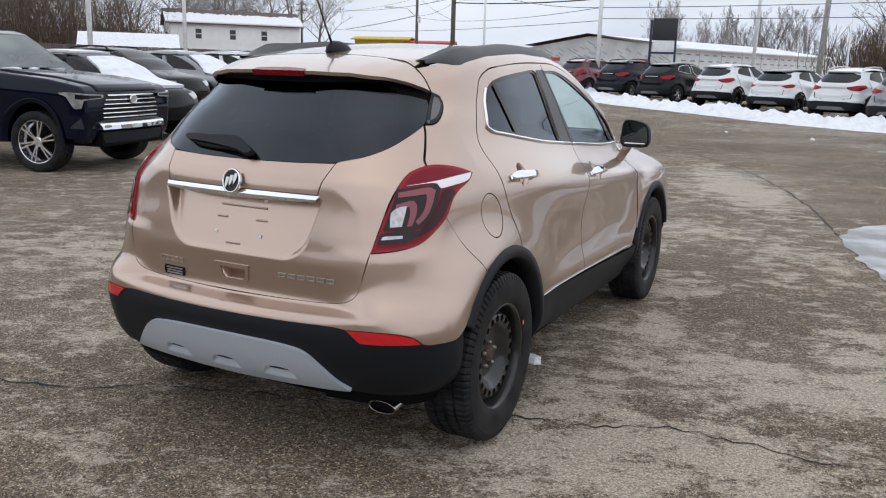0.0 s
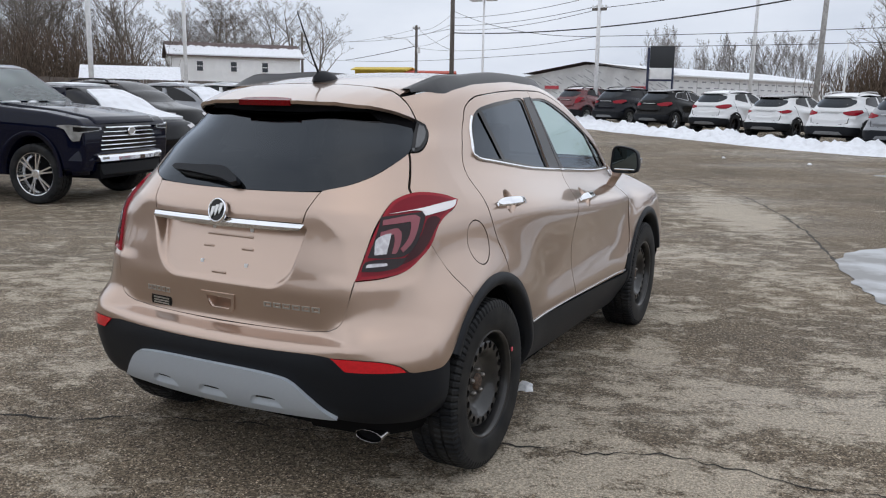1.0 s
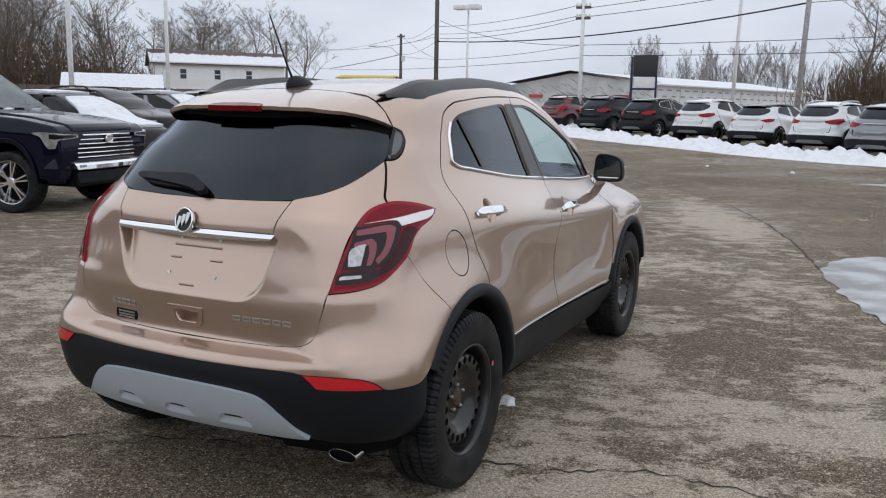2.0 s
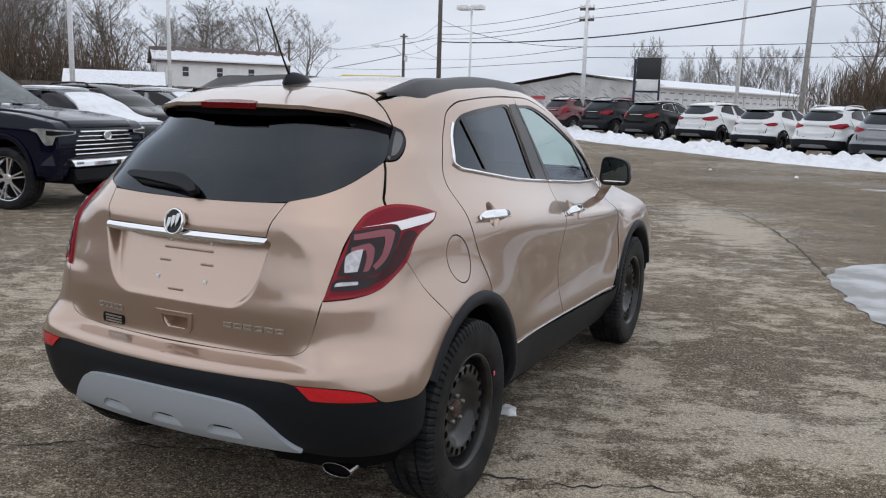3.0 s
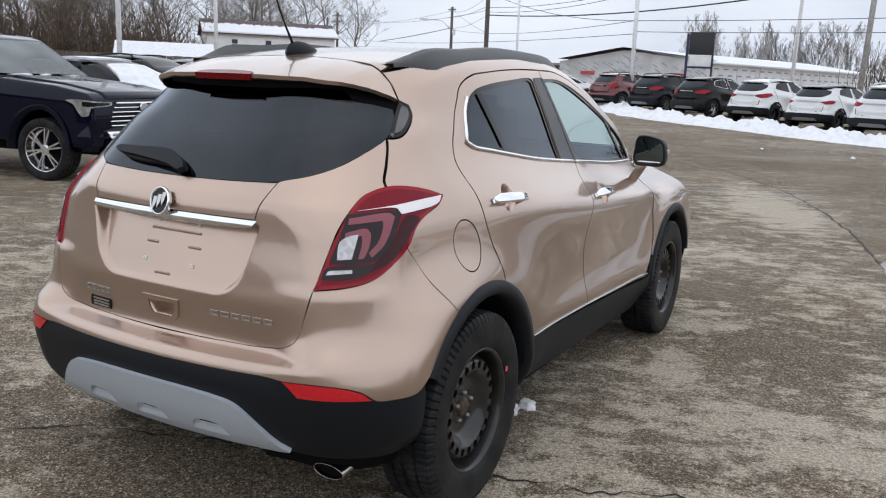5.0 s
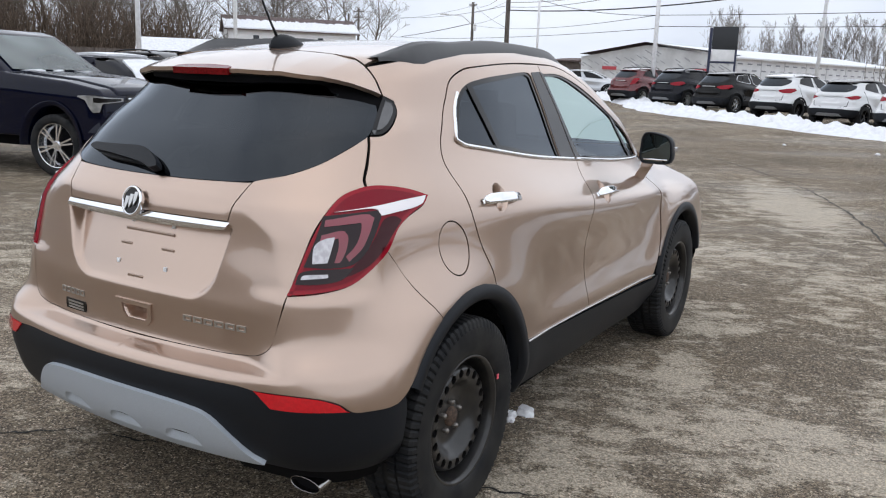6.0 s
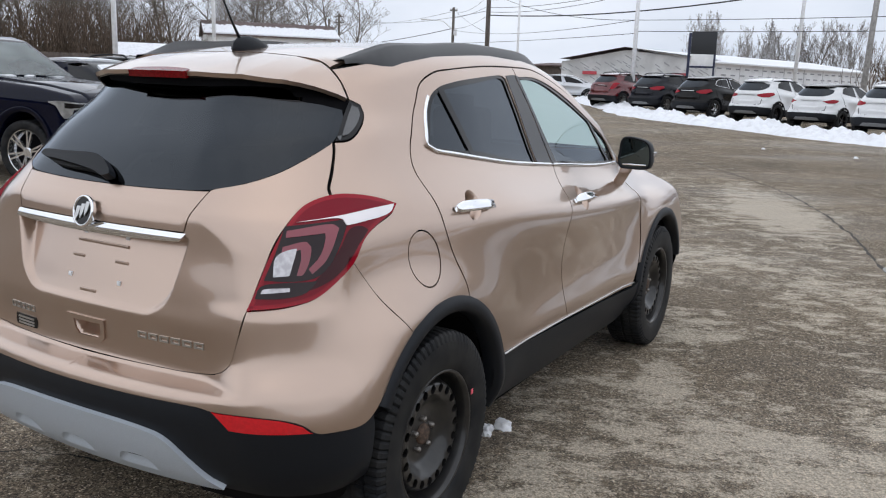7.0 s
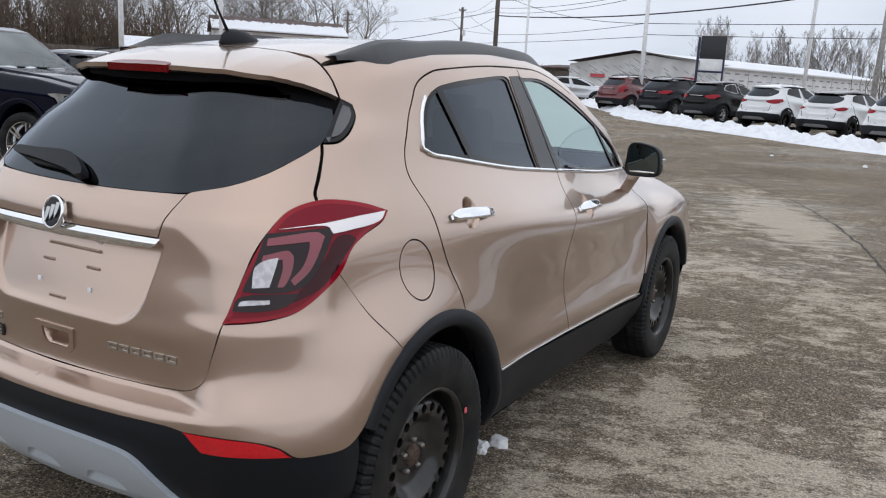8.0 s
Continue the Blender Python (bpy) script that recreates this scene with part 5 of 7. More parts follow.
# The stain at (0.1, -0.5) thins salt below the tail, painting contact shade.
for st, k in ((stain(1.25, 0.0, 1.0, 0.6, 20), 0.22), (stain(1.95, 0.35, 0.8, 0.5, 20), 0.14), (stain(2.15, 1.25, 0.8, 0.5, 26), 0.22), (stain(1.45, 1.45, 0.4, 0.3, 20), 0.14), (stain(1.12, 1.95, 0.2, 0.5), 0.16),
              (stain(0.98, 3.0, 0.35, 0.6), 0.17), (stain(0.7, 5.5, 0.9, 1.0, 10), 0.13), (stain(0.5, 9.0, 1.2, 2.6, 12), 0.15), (stain(1.9, 4.4, 0.6, 1.2, 10), 0.10), (stain(2.3, 2.2, 0.5, 0.6), 0.12),
              (stain(1.5, 2.5, 0.5, 0.6), -0.12), (stain(0.9, 3.8, 0.5, 0.4), -0.08), (stain(2.0, 0.8, 0.35, 0.2, 20), -0.12), (stain(-3.6, 1.5, 1.3, 0.8, 15), 0.13), (stain(-1.8, -0.1, 0.9, 0.5, 15), 0.08),
              (stain(0.1, -0.5, 1.0, 0.6), -0.10), (stain(1.3, 0.5, 0.6, 0.4, 20), 0.08), (stain(1.7, 1.4, 1.4, 1.4), 0.07), (stain(1.0, 1.3, 0.5, 0.8), 0.06), (stain(3.4, 8.0, 2.0, 2.6, 30), -0.12), (stain(0.6, 9.0, 0.55, 4.5, 20), 0.15), (stain(1.45, 5.0, 0.5, 1.6, 8), 0.08), (stain(4.0, 13.0, 4.0, 4.0), -0.10), (stain(-1.0, 17.0, 6.0, 5.0), -0.10), (stain(0.98, 0.62, 0.35, 0.45), 0.13), (stain(1.2, 1.05, 0.35, 0.3, 20), 0.08)):
    total = math_node("ADD", total, math_node("MULTIPLY", st, k))
salt = ramp_node(total, [(0.545, (0, 0, 0)), (0.64, (0.88, 0.88, 0.88))])
pale = ramp_node(fine, [(0.36, (0.38, 0.33, 0.265)), (0.58, (0.74, 0.665, 0.56))])
chip_tone = ramp_node(chip_grey.outputs[2], [(0.0, (0.55, 0.53, 0.50)), (1.0, (1.28, 1.25, 1.19))])
pale_chip = mix_node("MULTIPLY", 1.0, pale.outputs["Color"], chip_tone.outputs["Color"])
col = mix_node("MIX", salt.outputs["Color"], body.outputs["Color"], pale_chip.outputs["Color"])
l.new(col.outputs["Color"], b.inputs["Base Color"])
wet = ramp_node(noise_node(0.4, 5, 0.55, (2.5, 1.0, 1.0), 26).outputs["Fac"], [(0.36, (0.50, 0.50, 0.50)), (0.52, (0.88, 0.88, 0.88))])
l.new(wet.outputs["Color"], b.inputs["Roughness"])
b.inputs["Specular IOR Level"].default_value = 0.35
bp = n.new("ShaderNodeBump")
bp.inputs["Strength"].default_value = 0.9
bp.inputs["Distance"].default_value = 0.009
l.new(math_node("ADD", chip_grey.outputs[0], math_node("MULTIPLY", fine, 1.5)), bp.inputs["Height"])
l.new(bp.outputs["Normal"], b.inputs["Normal"])

rads = [0.0, 1.5, 3, 5, 7, 9, 11, 13, 15, 18, 21, 24, 27, 30, 34, 38, 42, 46, 55, 80, 150, 400, 1200, 3000]
gv, gf = [(0, 0, ground_z(0, 0))], []
for r in rads[1:]:
    gv += [(r * math.cos(t), r * math.sin(t), ground_z(r * math.cos(t), r * math.sin(t))) for t in np.linspace(0, 2 * math.pi, 73)[:-1]]
gf += [(0, 1 + k, 1 + (k + 1) % 72) for k in range(72)]
for i in range(len(rads) - 2):
    for k in range(72):
        a, c = 1 + i * 72 + k, 1 + i * 72 + (k + 1) % 72
        gf.append((a, a + 72, c + 72, c))
tagged(mesh_ob("ground", gv, gf, M_LOT), "worn brown-grey lot paving with pale salt stains", "ground", kind="structure")

# cracks and the tarred joint
M_CRACK = grain(mat("crack_dirt", (0.022, 0.020, 0.018), 0.9), 60, 0.4)
M_JOINT = grain(mat("joint_dirt", (0.085, 0.075, 0.062), 0.9), 30, 0.5)
M_ICE = grain(mat("thin_ice", (0.44, 0.455, 0.475), 0.28), 2.2, 0.35, 0.2, 0.01, detail=9.0, color2=(0.16, 0.155, 0.15), lo=0.42, hi=0.60)


def ribbon(name, pts, width, material, label, wobble=0.03, lift=0.003, seed=3):
    rng = random.Random(seed)
    line = soft_line([(x, y, 0) for x, y in pts], False, 200, 0.025)
    v, f = [], []
    for i, p in enumerate(line):
        t = line[min(i + 1, len(line) - 1)] - line[max(i - 1, 0)]
        t /= max(1e-9, np.linalg.norm(t))
        off = noise.noise(Vector((p[0] * 3, p[1] * 3, seed))) * wobble + noise.noise(Vector((p[0] * 17, p[1] * 17, seed))) * wobble * 0.45
        w = width * max(0.12, 0.55 + 0.9 * noise.noise(Vector((p[0] * 6, p[1] * 6, seed + 4))))
        for s in (-1, 1):
            q = p + np.array([-t[1], t[0], 0]) * (off + s * w / 2)
            v.append((q[0], q[1], ground_z(q[0], q[1]) + lift))
    f = [(2 * i, 2 * i + 2, 2 * i + 3, 2 * i + 1) for i in range(len(line) - 1)]
    ob = tagged(mesh_ob(name, v, f, material), label, "crack", kind="structure")
    return ob


ribbon("paving_crack", [(-2.4, -1.05), (-1.37, -0.62), (-1.0, -0.47), (-0.79, -0.33), (-0.3, -0.15), (0.2, 0.0), (0.94, 0.24), (1.22, 0.33), (1.57, 0.43), (2.02, 0.44), (3.2, 0.6)], 0.015, M_CRACK, "dark crack running across the paving", 0.07)
ribbon("paving_joint", [(2.9, 2.4), (2.5, 3.7), (2.2, 4.8), (1.92, 6.1), (1.70, 7.2), (1.30, 8.7), (0.5, 11.0), (-0.15, 12.3), (-1.5, 14.5), (-4.5, 18.5)], 0.05, M_JOINT, "tarred joint in the paving", 0.03, seed=5)


def blob_sheet(name, pts, material, label, cat, lift=0.006, seed=1):
    line = soft_line([(x, y, 0) for x, y in pts], True, 200, 0.05)
    c = line.mean(0)
    line = np.array([p + (p - c) / np.linalg.norm(p - c) * 0.10 * noise.noise(Vector((p[0] * 4, p[1] * 4, seed))) for p in line])
    v2, t = fill(line[:, :2], 0.25)
    v = [(x, y, ground_z(x, y) + lift) for x, y in v2]
    return tagged(mesh_ob(name, v, t, material), label, cat, kind="structure")


blob_sheet("ice_patch", [(2.0, 6.1), (2.42, 3.95), (2.9, 3.2), (3.6, 3.6), (3.9, 5.0), (3.3, 6.6), (2.5, 7.0)], M_ICE, "thin patch of refrozen slush on the paving", "ice")
blob_sheet("ice_patch", [(2.7, 9.5), (3.6, 9.0), (4.6, 10.0), (4.0, 11.5), (3.0, 11.0)], M_ICE, "thin patch of refrozen slush on the paving", "ice", seed=4)
blob_sheet("ice_patch", [(2.2, 16.6), (4.0, 16.15), (6.5, 16.3), (5.5, 16.85), (3.5, 17.0)], M_ICE, "thin patch of refrozen slush on the paving", "ice", seed=7)


def snow_lump(x, y, s, seed):
    bm = bmesh.new()
    bmesh.ops.create_icosphere(bm, subdivisions=3, radius=1.15)
    for vert in bm.verts:
        k = 1 + 0.5 * noise.noise(vert.co * 1.7 + Vector((seed, 0, 0)))
        vert.co = Vector((vert.co.x * s * k, vert.co.y * s * 0.8 * k, max(-0.3, vert.co.z) * s * 0.8 * k))
    ob = part("snow_lump", bm, M_SNOWCLEAN, None, smooth=True)
    ob.matrix_basis = Matrix.Translation((x, y, ground_z(x, y) + s * 0.2))
    return tagged(ob, "small lump of white snow on the paving", "snow", "snow lumps")


for i, (x, y, s) in enumerate(((0.62, 0.86, 0.032), (0.645, 0.82, 0.020), (0.67, 0.93, 0.036), (0.61, 0.80, 0.02), (-1.2, 19.5, 0.035), (0.9, 18.6, 0.04), (-5.4, 4.9, 0.05))):
    snow_lump(x, y, s, i)

# ploughed bank in front of the parked row; unseen right end added for door reflections
bank = soft_line([(30, 8.0, 0), (22, 11.5, 0), (15, 15.0, 0), (10, 18.0, 0), (6, 20.4, 0), (2.7, 22.2, 0), (1.6, 22.7, 0), (0.3, 23.4, 0), (-1.5, 24.8, 0), (-3.6, 26.5, 0), (-6.2, 28.6, 0), (-8.6, 31.2, 0), (-12.3, 38.0, 0), (-17, 47, 0)], False, 200, 0.16)
v, f = [], []
K = 15
for i, p in enumerate(bank):
    t = bank[min(i + 1, len(bank) - 1)] - bank[max(i - 1, 0)]
    t /= np.linalg.norm(t)
    nv = np.array([t[1], -t[0], 0])
    if np.dot(nv, (0.5, 1, 0)) < 0:
        nv = -nv
    for k in range(K):
        u = k / (K - 1)
        q = p + nv * (u * 2.1 - 0.15 + 0.25 * noise.noise(Vector((p[0] * 0.8, p[1] * 0.8, 2))) * (1 - u))
        h = math.sin(math.pi * min(1, u * 1.05)) ** 0.7
        lump = 0.23 + 0.24 * noise.noise(Vector((q[0] * 0.7, q[1] * 0.7, 0))) + 0.20 * noise.noise(Vector((q[0] * 2.2, q[1] * 2.2, 5))) + 0.17 * noise.noise(Vector((q[0] * 5, q[1] * 5, 9)))
        v.append((q[0], q[1], ground_z(q[0], q[1]) - 0.02 + max(0.0, h * lump + (0.10 * noise.noise(Vector((q[0] * 10, q[1] * 10, 1))) + 0.04 * noise.noise(Vector((q[0] * 4, q[1] * 4, 8)))) * min(1, h * 1.5))))
f = [(i * K + j, (i + 1) * K + j, (i + 1) * K + j + 1, i * K + j + 1) for i in range(len(bank) - 1) for j in range(K - 1)]
tagged(mesh_ob("snow_bank", v, f, M_SNOW), "long lumpy bank of ploughed white snow", "snow", kind="structure")


# ---- parked crossovers ----
M_WHEELBRIGHT = mat("bright_wheel", (0.84, 0.85, 0.87), 0.14, 0.9, coat=0.4)
wheel_cache, skin_cache, body_skin = {}, {}, skin


def alloy_wheel(parent, at, R, spokes=10, dark=False, flip=False, width=0.22, rr=0.66):
    key = (round(R, 3), spokes, dark, rr)
    if key not in wheel_cache:
        tvv, tff = make_tyre(R, width, R * rr, 36, 3)
        h = width / 2
        sv, sf = lathe([(R * rr, h * 0.85), (R * (rr - 0.03), h * 0.8), (R * (rr - 0.06), h * 0.2), (R * (rr - 0.11), 0.0)], 40)
        sv, sf = list(sv), list(sf)
        for k in range(spokes):
            a = 2 * math.pi * (k + (0.26 * (-1) ** k if spokes == 12 else 0)) / spokes
            da = (0.30 if spokes == 12 else 0.30) * math.pi / spokes
            c, s = math.cos, math.sin
            b0 = len(sv)
            for r, w, x in ((0.10 * R, 1.6, h * 0.72), ((rr - 0.04) * R, 0.75, h * 0.86)):
                for sg in (-1, 1):
                    for dx in (0.0, -0.03):
                        sv.append((x + dx, r * c(a + sg * da * w * (0.35 * R / r) ** 0.6), r * s(a + sg * da * w * (0.35 * R / r) ** 0.6)))
            sf += [tuple(b0 + i for i in q) for q in ((0, 2, 6, 4), (0, 4, 5, 1), (2, 3, 7, 6))]
        cv, cf = lathe([(0.0, h * 0.80), (0.13 * R, h * 0.78), (0.17 * R, h * 0.66)], 20)
        b0 = len(sv)
        sv += cv
        sf += [tuple(i + b0 for i in q) for q in cf]
        dv, df = lathe([(0.0, 0.0), (R * 0.62, 0.0)], 24)
        me = []
        for nm, vv, ff, mt in (("tyre", tvv, tff, M_RUBBER), ("rim", sv, sf, M_BLACKGLOSS if dark else M_WHEELBRIGHT if spokes == 12 else M_BRIGHT), ("brake_disc", dv, df, M_DARK)):
            m = bpy.data.meshes.new(nm)
            m.from_pydata([tuple(map(float, p)) for p in vv], [], [tuple(map(int, q)) for q in ff])
            m.materials.append(mt)
            me.append((nm, m))
        wheel_cache[key] = me
    T = Matrix.Translation(at) @ (Matrix.Rotation(math.pi, 4, "Z") if flip else Matrix())
    hub = None
    for nm, m in wheel_cache[key]:
        ob = new("wheel" if nm == "tyre" else nm, m)
        ob.parent = parent if hub is None else hub
        if hub is None:
            ob.matrix_basis = T
            hub = ob
            tagged(ob, "black tyre")
    return hub


def crossover(label, paint, at, heading, scale=(1, 1, 1), group="parked row", lamp=0, clad=True, rim=10, dark_rim=False, rails=False, snow=False, facing_us=False, bumper=None, top=None, edge=False):
    """A parked crossover: body, glass, lamps, cladding and wheels, its rear axle's middle at (x, y)."""
    car = thing("parked_car", label, "car", group)
    x, y = at
    car.matrix_basis = Matrix.Translation((x, y, ground_z(x, y))) @ Matrix.Rotation(radians(-heading), 4, "Z")
    sc = np.array(scale)

    def put(name, piece, material, lab=""):
        return mesh_ob(name, piece[0] * sc, piece[1], material, car, lab, piece[2])

    def skin(*a, **k):
        key = repr((a, sorted(k.items())))
        if key not in skin_cache:
            skin_cache[key] = body_skin(*a, **k)
        return skin_cache[key]
    if "body" not in skin_cache:
        an = np.linspace(0, 2 * math.pi, 97)[:-1]
        zz = np.concatenate([np.arange(0.36, 1.0, 0.05), np.arange(1.0, 1.45, 0.045), [1.46, 1.49]])
        rows, nrm = [], []
        for z in zz:
            lo, hi = np.zeros(len(an)), np.full(len(an), 3.2)
            for _ in range(24):
                mid = (lo + hi) / 2
                ok = body_depth(np.stack([mid * np.sin(an), 1.2 + mid * np.cos(an), np.full(len(an), z)], -1)) > 0
                lo, hi = np.where(ok, mid, lo), np.where(ok, hi, mid)
            rows.append(np.stack([lo * np.sin(an), 1.2 + lo * np.cos(an), np.full(len(an), z)], -1))
        vv = np.concatenate(rows)
        k = len(an)
        ff = np.array([(i * k + j, i * k + (j + 1) % k, (i + 1) * k + (j + 1) % k, (i + 1) * k + j) for i in range(len(zz) - 1) for j in range(k)])
        mid = vv[ff].mean(1)
        keep = np.ones(len(mid), bool)
        for wy in (0.0, 2.555):
            keep &= ~((np.hypot(mid[:, 1] - wy - 0.03, mid[:, 2] - 0.36) < 0.39) & (np.abs(mid[:, 0]) > 0.4))
        ff = ff[keep][:, ::-1]
        skin_cache["body"] = (vv, [tuple(q) for q in ff], body_normal(vv))
    put("body", skin_cache["body"], paint, "car body")
    put("roof", skin(mirror_line([(0, -0.27, 0), (0.3, -0.24, 0), (0.5, -0.10, 0), (0.57, 0.2, 0), (0.585, 0.8, 0), (0.57, 1.3, 0), (0.5, 1.55, 0), (0, 1.62, 0)]), TOP, grid=0.12, lift=0.004), top or paint)
    put("rear_window", skin(rear_glass, REAR, lift=0.006, grid=0.1), M_TINT, "dark rear window")
    put("windscreen", skin(ws, TOP, lift=0.006, grid=0.1), M_BLACKGLOSS, "dark windscreen")
    for sd in (1, -1):
        for w in (rear_win, front_win):
            put("side_window", skin(w, RIGHT, lift=0.006, grid=0.1, side=sd), M_BLACKGLOSS, "dark side window")
            if edge:
                rim_line = land(soft_line(w, True, 80, 0.08), RIGHT, 4.0)
                ev, ef = [], []
                tube(ev, ef, (rim_line + body_normal(rim_line) * 0.008) * sc * (sd, 1, 1), [0.012] * len(rim_line), 5)
                mesh_ob("window_trim", ev, ef, M_CHROME, car, "bright window trim")
        if lamp == 0:
            lo_ = SEAM_LOW[-1:] + LAMP_IN + LAMP_OUT
        elif lamp == 1:
            lo_ = [(0.40, -0.58, 1.03), (0.40, -0.58, 0.975), (0.55, -0.55, 0.93), (0.74, -0.40, 0.93), (0.78, -0.10, 1.02), (0.74, -0.15, 1.10), (0.62, -0.42, 1.08)]
        else:
            lo_ = [(0.45, -0.58, 1.00), (0.62, -0.52, 0.92), (0.76, -0.30, 0.95), (0.76, -0.14, 1.03), (0.70, -0.33, 1.06)]
        put("tail_lamp", skin(lo_, CORNER, lift=0.010, grid=0.06, side=sd), M_RED, "red tail lamp")
        put("headlight", skin([(0.40, 3.3, 0.86), (0.74, 3.1, 0.90), (0.76, 3.1, 0.80), (0.5, 3.2, 0.74)], (-0.3, -0.95, 0), lift=0.008, side=sd), M_LENSCLEAR, "clear headlight")
        if clad:
            put("sill_cladding", skin(sill, RIGHT, lift=0.006, grid=0.1, side=sd), M_CLAD, "black sill cladding")
        for wy in (0.0, 2.555):
            ag = np.linspace(-5, 186, 22)
            ra, rb = (land(np.array([arch_point(a, r, wy) for a in ag]), RIGHT, 4.0) for r in (0.45, 0.385))
            v4 = np.concatenate([ra + (0.004, 0, 0), rb + (0.010, 0, 0), rb - (0.25, 0, 0)]) * sc * (sd, 1, 1)
            f4 = [(i * 22 + j, (i + 1) * 22 + j, (i + 1) * 22 + j + 1, i * 22 + j + 1) for i in range(2) for j in range(21)]
            mesh_ob("arch_trim", v4, f4, M_CLAD if clad else M_DARK, car)
            alloy_wheel(car, (sd * 0.775 * sc[0], (wy + 0.02) * sc[1], 0.35 * sc[2]), 0.35 * sc[2], rim, dark_rim, sd < 0)
        if rails:
            line = land(np.array([(0.50, yy, 0) for yy in np.linspace(0.05, 1.35, 12)]), TOP, 4.0, tail=False) * sc
            line[1:-1] += (0, 0, 0.05)
            rv4, rf4 = [], []
            tube(rv4, rf4, line * (sd, 1, 1), [0.02] * 12, 6)
            mesh_ob("roof_rail", rv4, rf4, M_BRIGHT if rails == 2 else M_CLAD, car, "roof rail")
    bl = BUMP_LINE[::-1] + [(0.528, -0.662, 0.590), (0.77, -0.51, 0.575), (0.85, -0.40, 0.57), (0.855, -0.356, 0.44), (0.84, -0.365, 0.36), (0.80, -0.455, 0.325), (0.6, -0.60, 0.330)] + [(-0.003, float(rear_line(q_)), q_) for q_ in (0.338, 0.38, 0.42, 0.46, 0.50, 0.54, 0.575)]
    put("rear_bumper", join(skin(bl, (-0.6, 0.8, 0), grid=0.05, lift=0.016), skin(bl, (-0.6, 0.8, 0), grid=0.05, lift=0.016, side=-1)), bumper or M_CLAD, "lower rear bumper")
    put("spoiler", skin(sp_out, TOP, grid=0.12, tail=False, lift=0.006, thick=0.03), top or paint)
    put("grille", skin(mirror_line([(0, 3.4, 0.86), (0.42, 3.3, 0.84), (0.34, 3.3, 0.52), (0, 3.4, 0.48)]), (0, -1, 0), lift=0.008), M_BLACKGLOSS, "dark grille")
    v5 = box_bm(bmesh.new(), (-0.72 * sc[0], -0.4 * sc[1], 0.25), (0.72 * sc[0], 3.1 * sc[1], 0.45))
    part("underbody", v5, M_DARK, car)
    put("trim_strip", skin(mirror_line([(0, -0.6, 1.04), (0.3, -0.58, 1.04), (0.3, -0.58, 1.02), (0, -0.6, 1.02)]), REAR, lift=0.012, gap=0, sculpt=False, thick=0.04), M_BRIGHT)
    put("plate_recess", skin([(-0.25, 0, 0.98), (0.25, 0, 0.98), (0.22, 0, 0.84), (-0.22, 0, 0.84)], REAR, lift=0.008, gap=0, grid=0.05), paint, "blank plate recess")
    put("skid_plate", skin(mirror_line([(0, -0.7, 0.45), (0.36, -0.68, 0.44), (0.45, -0.64, 0.36), (0, -0.66, 0.35)]), REAR, lift=0.026, gap=0, grid=0.06), M_GREYTRIM, "grey skid plate")
    for sd in (1, -1):
        for line_ in (seam_mid, rear_door[7:12] + rear_door[12:14]):
            pts_ = land(soft_line(line_, False, 80, 0.08), RIGHT, 4.0)
            pv, pf = [], []
            tube(pv, pf, (pts_ + body_normal(pts_) * 0.001) * sc * (sd, 1, 1), [0.006] * len(pts_), 4)
            mesh_ob("door_seam", pv, pf, M_DARK, car)
        put("seam_lower", skin([(0.30, -0.60, 0.66), (0.55, -0.58, 0.70), (0.58, -0.56, 0.86), (0.595, -0.56, 0.86), (0.565, -0.58, 0.69), (0.30, -0.6, 0.648)], REAR, lift=0.003, gap=0, grid=0.05, side=sd), M_DARK)
    if snow:
        put("hood_snow", skin(mirror_line([(0, 1.75, 1.1), (0.42, 1.75, 1.1), (0.58, 2.3, 1.1), (0.66, 2.6, 1.0), (0.66, 3.0, 1.0), (0.5, 3.15, 1.0), (0, 3.22, 1.0)]), TOP, lift=0.05, grid=0.08, thick=0.06), M_SNOW, "snow lying on bonnet and windscreen")
        put("roof_snow", skin(mirror_line([(0, -0.1, 0), (0.45, 0, 0), (0.5, 0.6, 0), (0.45, 1.4, 0), (0, 1.45, 0)]), TOP, lift=0.04, grid=0.1, thick=0.05), M_SNOW, "snow lying on the roof")
    return car


ROW = [("red parked crossover with red tail lamps", M_REDPAINT, 0, 1.02, dict(rails=1)), ("blue-black parked crossover with red tail lamps", M_BLUEBLACK, 1, 1.03, dict(rails=1)),
       ("black parked crossover with silver window line", M_BLACKPAINT, 1, 1.01, dict(rim=12, edge=True)), ("white parked crossover with black arches and roof rails", M_WHITEPAINT, 1, 1.01, dict(rails=2, dark_rim=True)),
       ("white parked crossover with a black roof spoiler and dark wheels", M_WHITEPAINT, 2, 0.95, dict(dark_rim=True, rim=5, top=M_BLACKPAINT)), ("white parked crossover with black lower bumper", M_WHITEPAINT, 1, 1.01, dict(rails=2)),
       ("silver-grey parked crossover with red tail lamps", M_GREYPAINT, 1, 1.01, dict(rails=1))]
HEAD = 24
spots = [(-10.2, 36.3), (-7.6, 34.3), (-5.2, 32.4), (-2.6, 30.6), (-0.27, 28.5), (1.92, 26.06), (3.62, 24.26)]
for (lab, pt, lampk, s, extra), (wx, wy) in zip(ROW, spots):
    ox = wx - 0.84 * math.cos(radians(HEAD))
    oy = wy + 0.84 * math.sin(radians(HEAD))
    crossover(lab, pt, (ox, oy), HEAD, (1.02, 1.03 * s, s), lamp=lampk, **extra)
crossover("silver parked car beyond the row", M_SILVERPAINT, (-18.6, 47.2), 78, (1.02, 1.08, 0.95), lamp=2, clad=False)
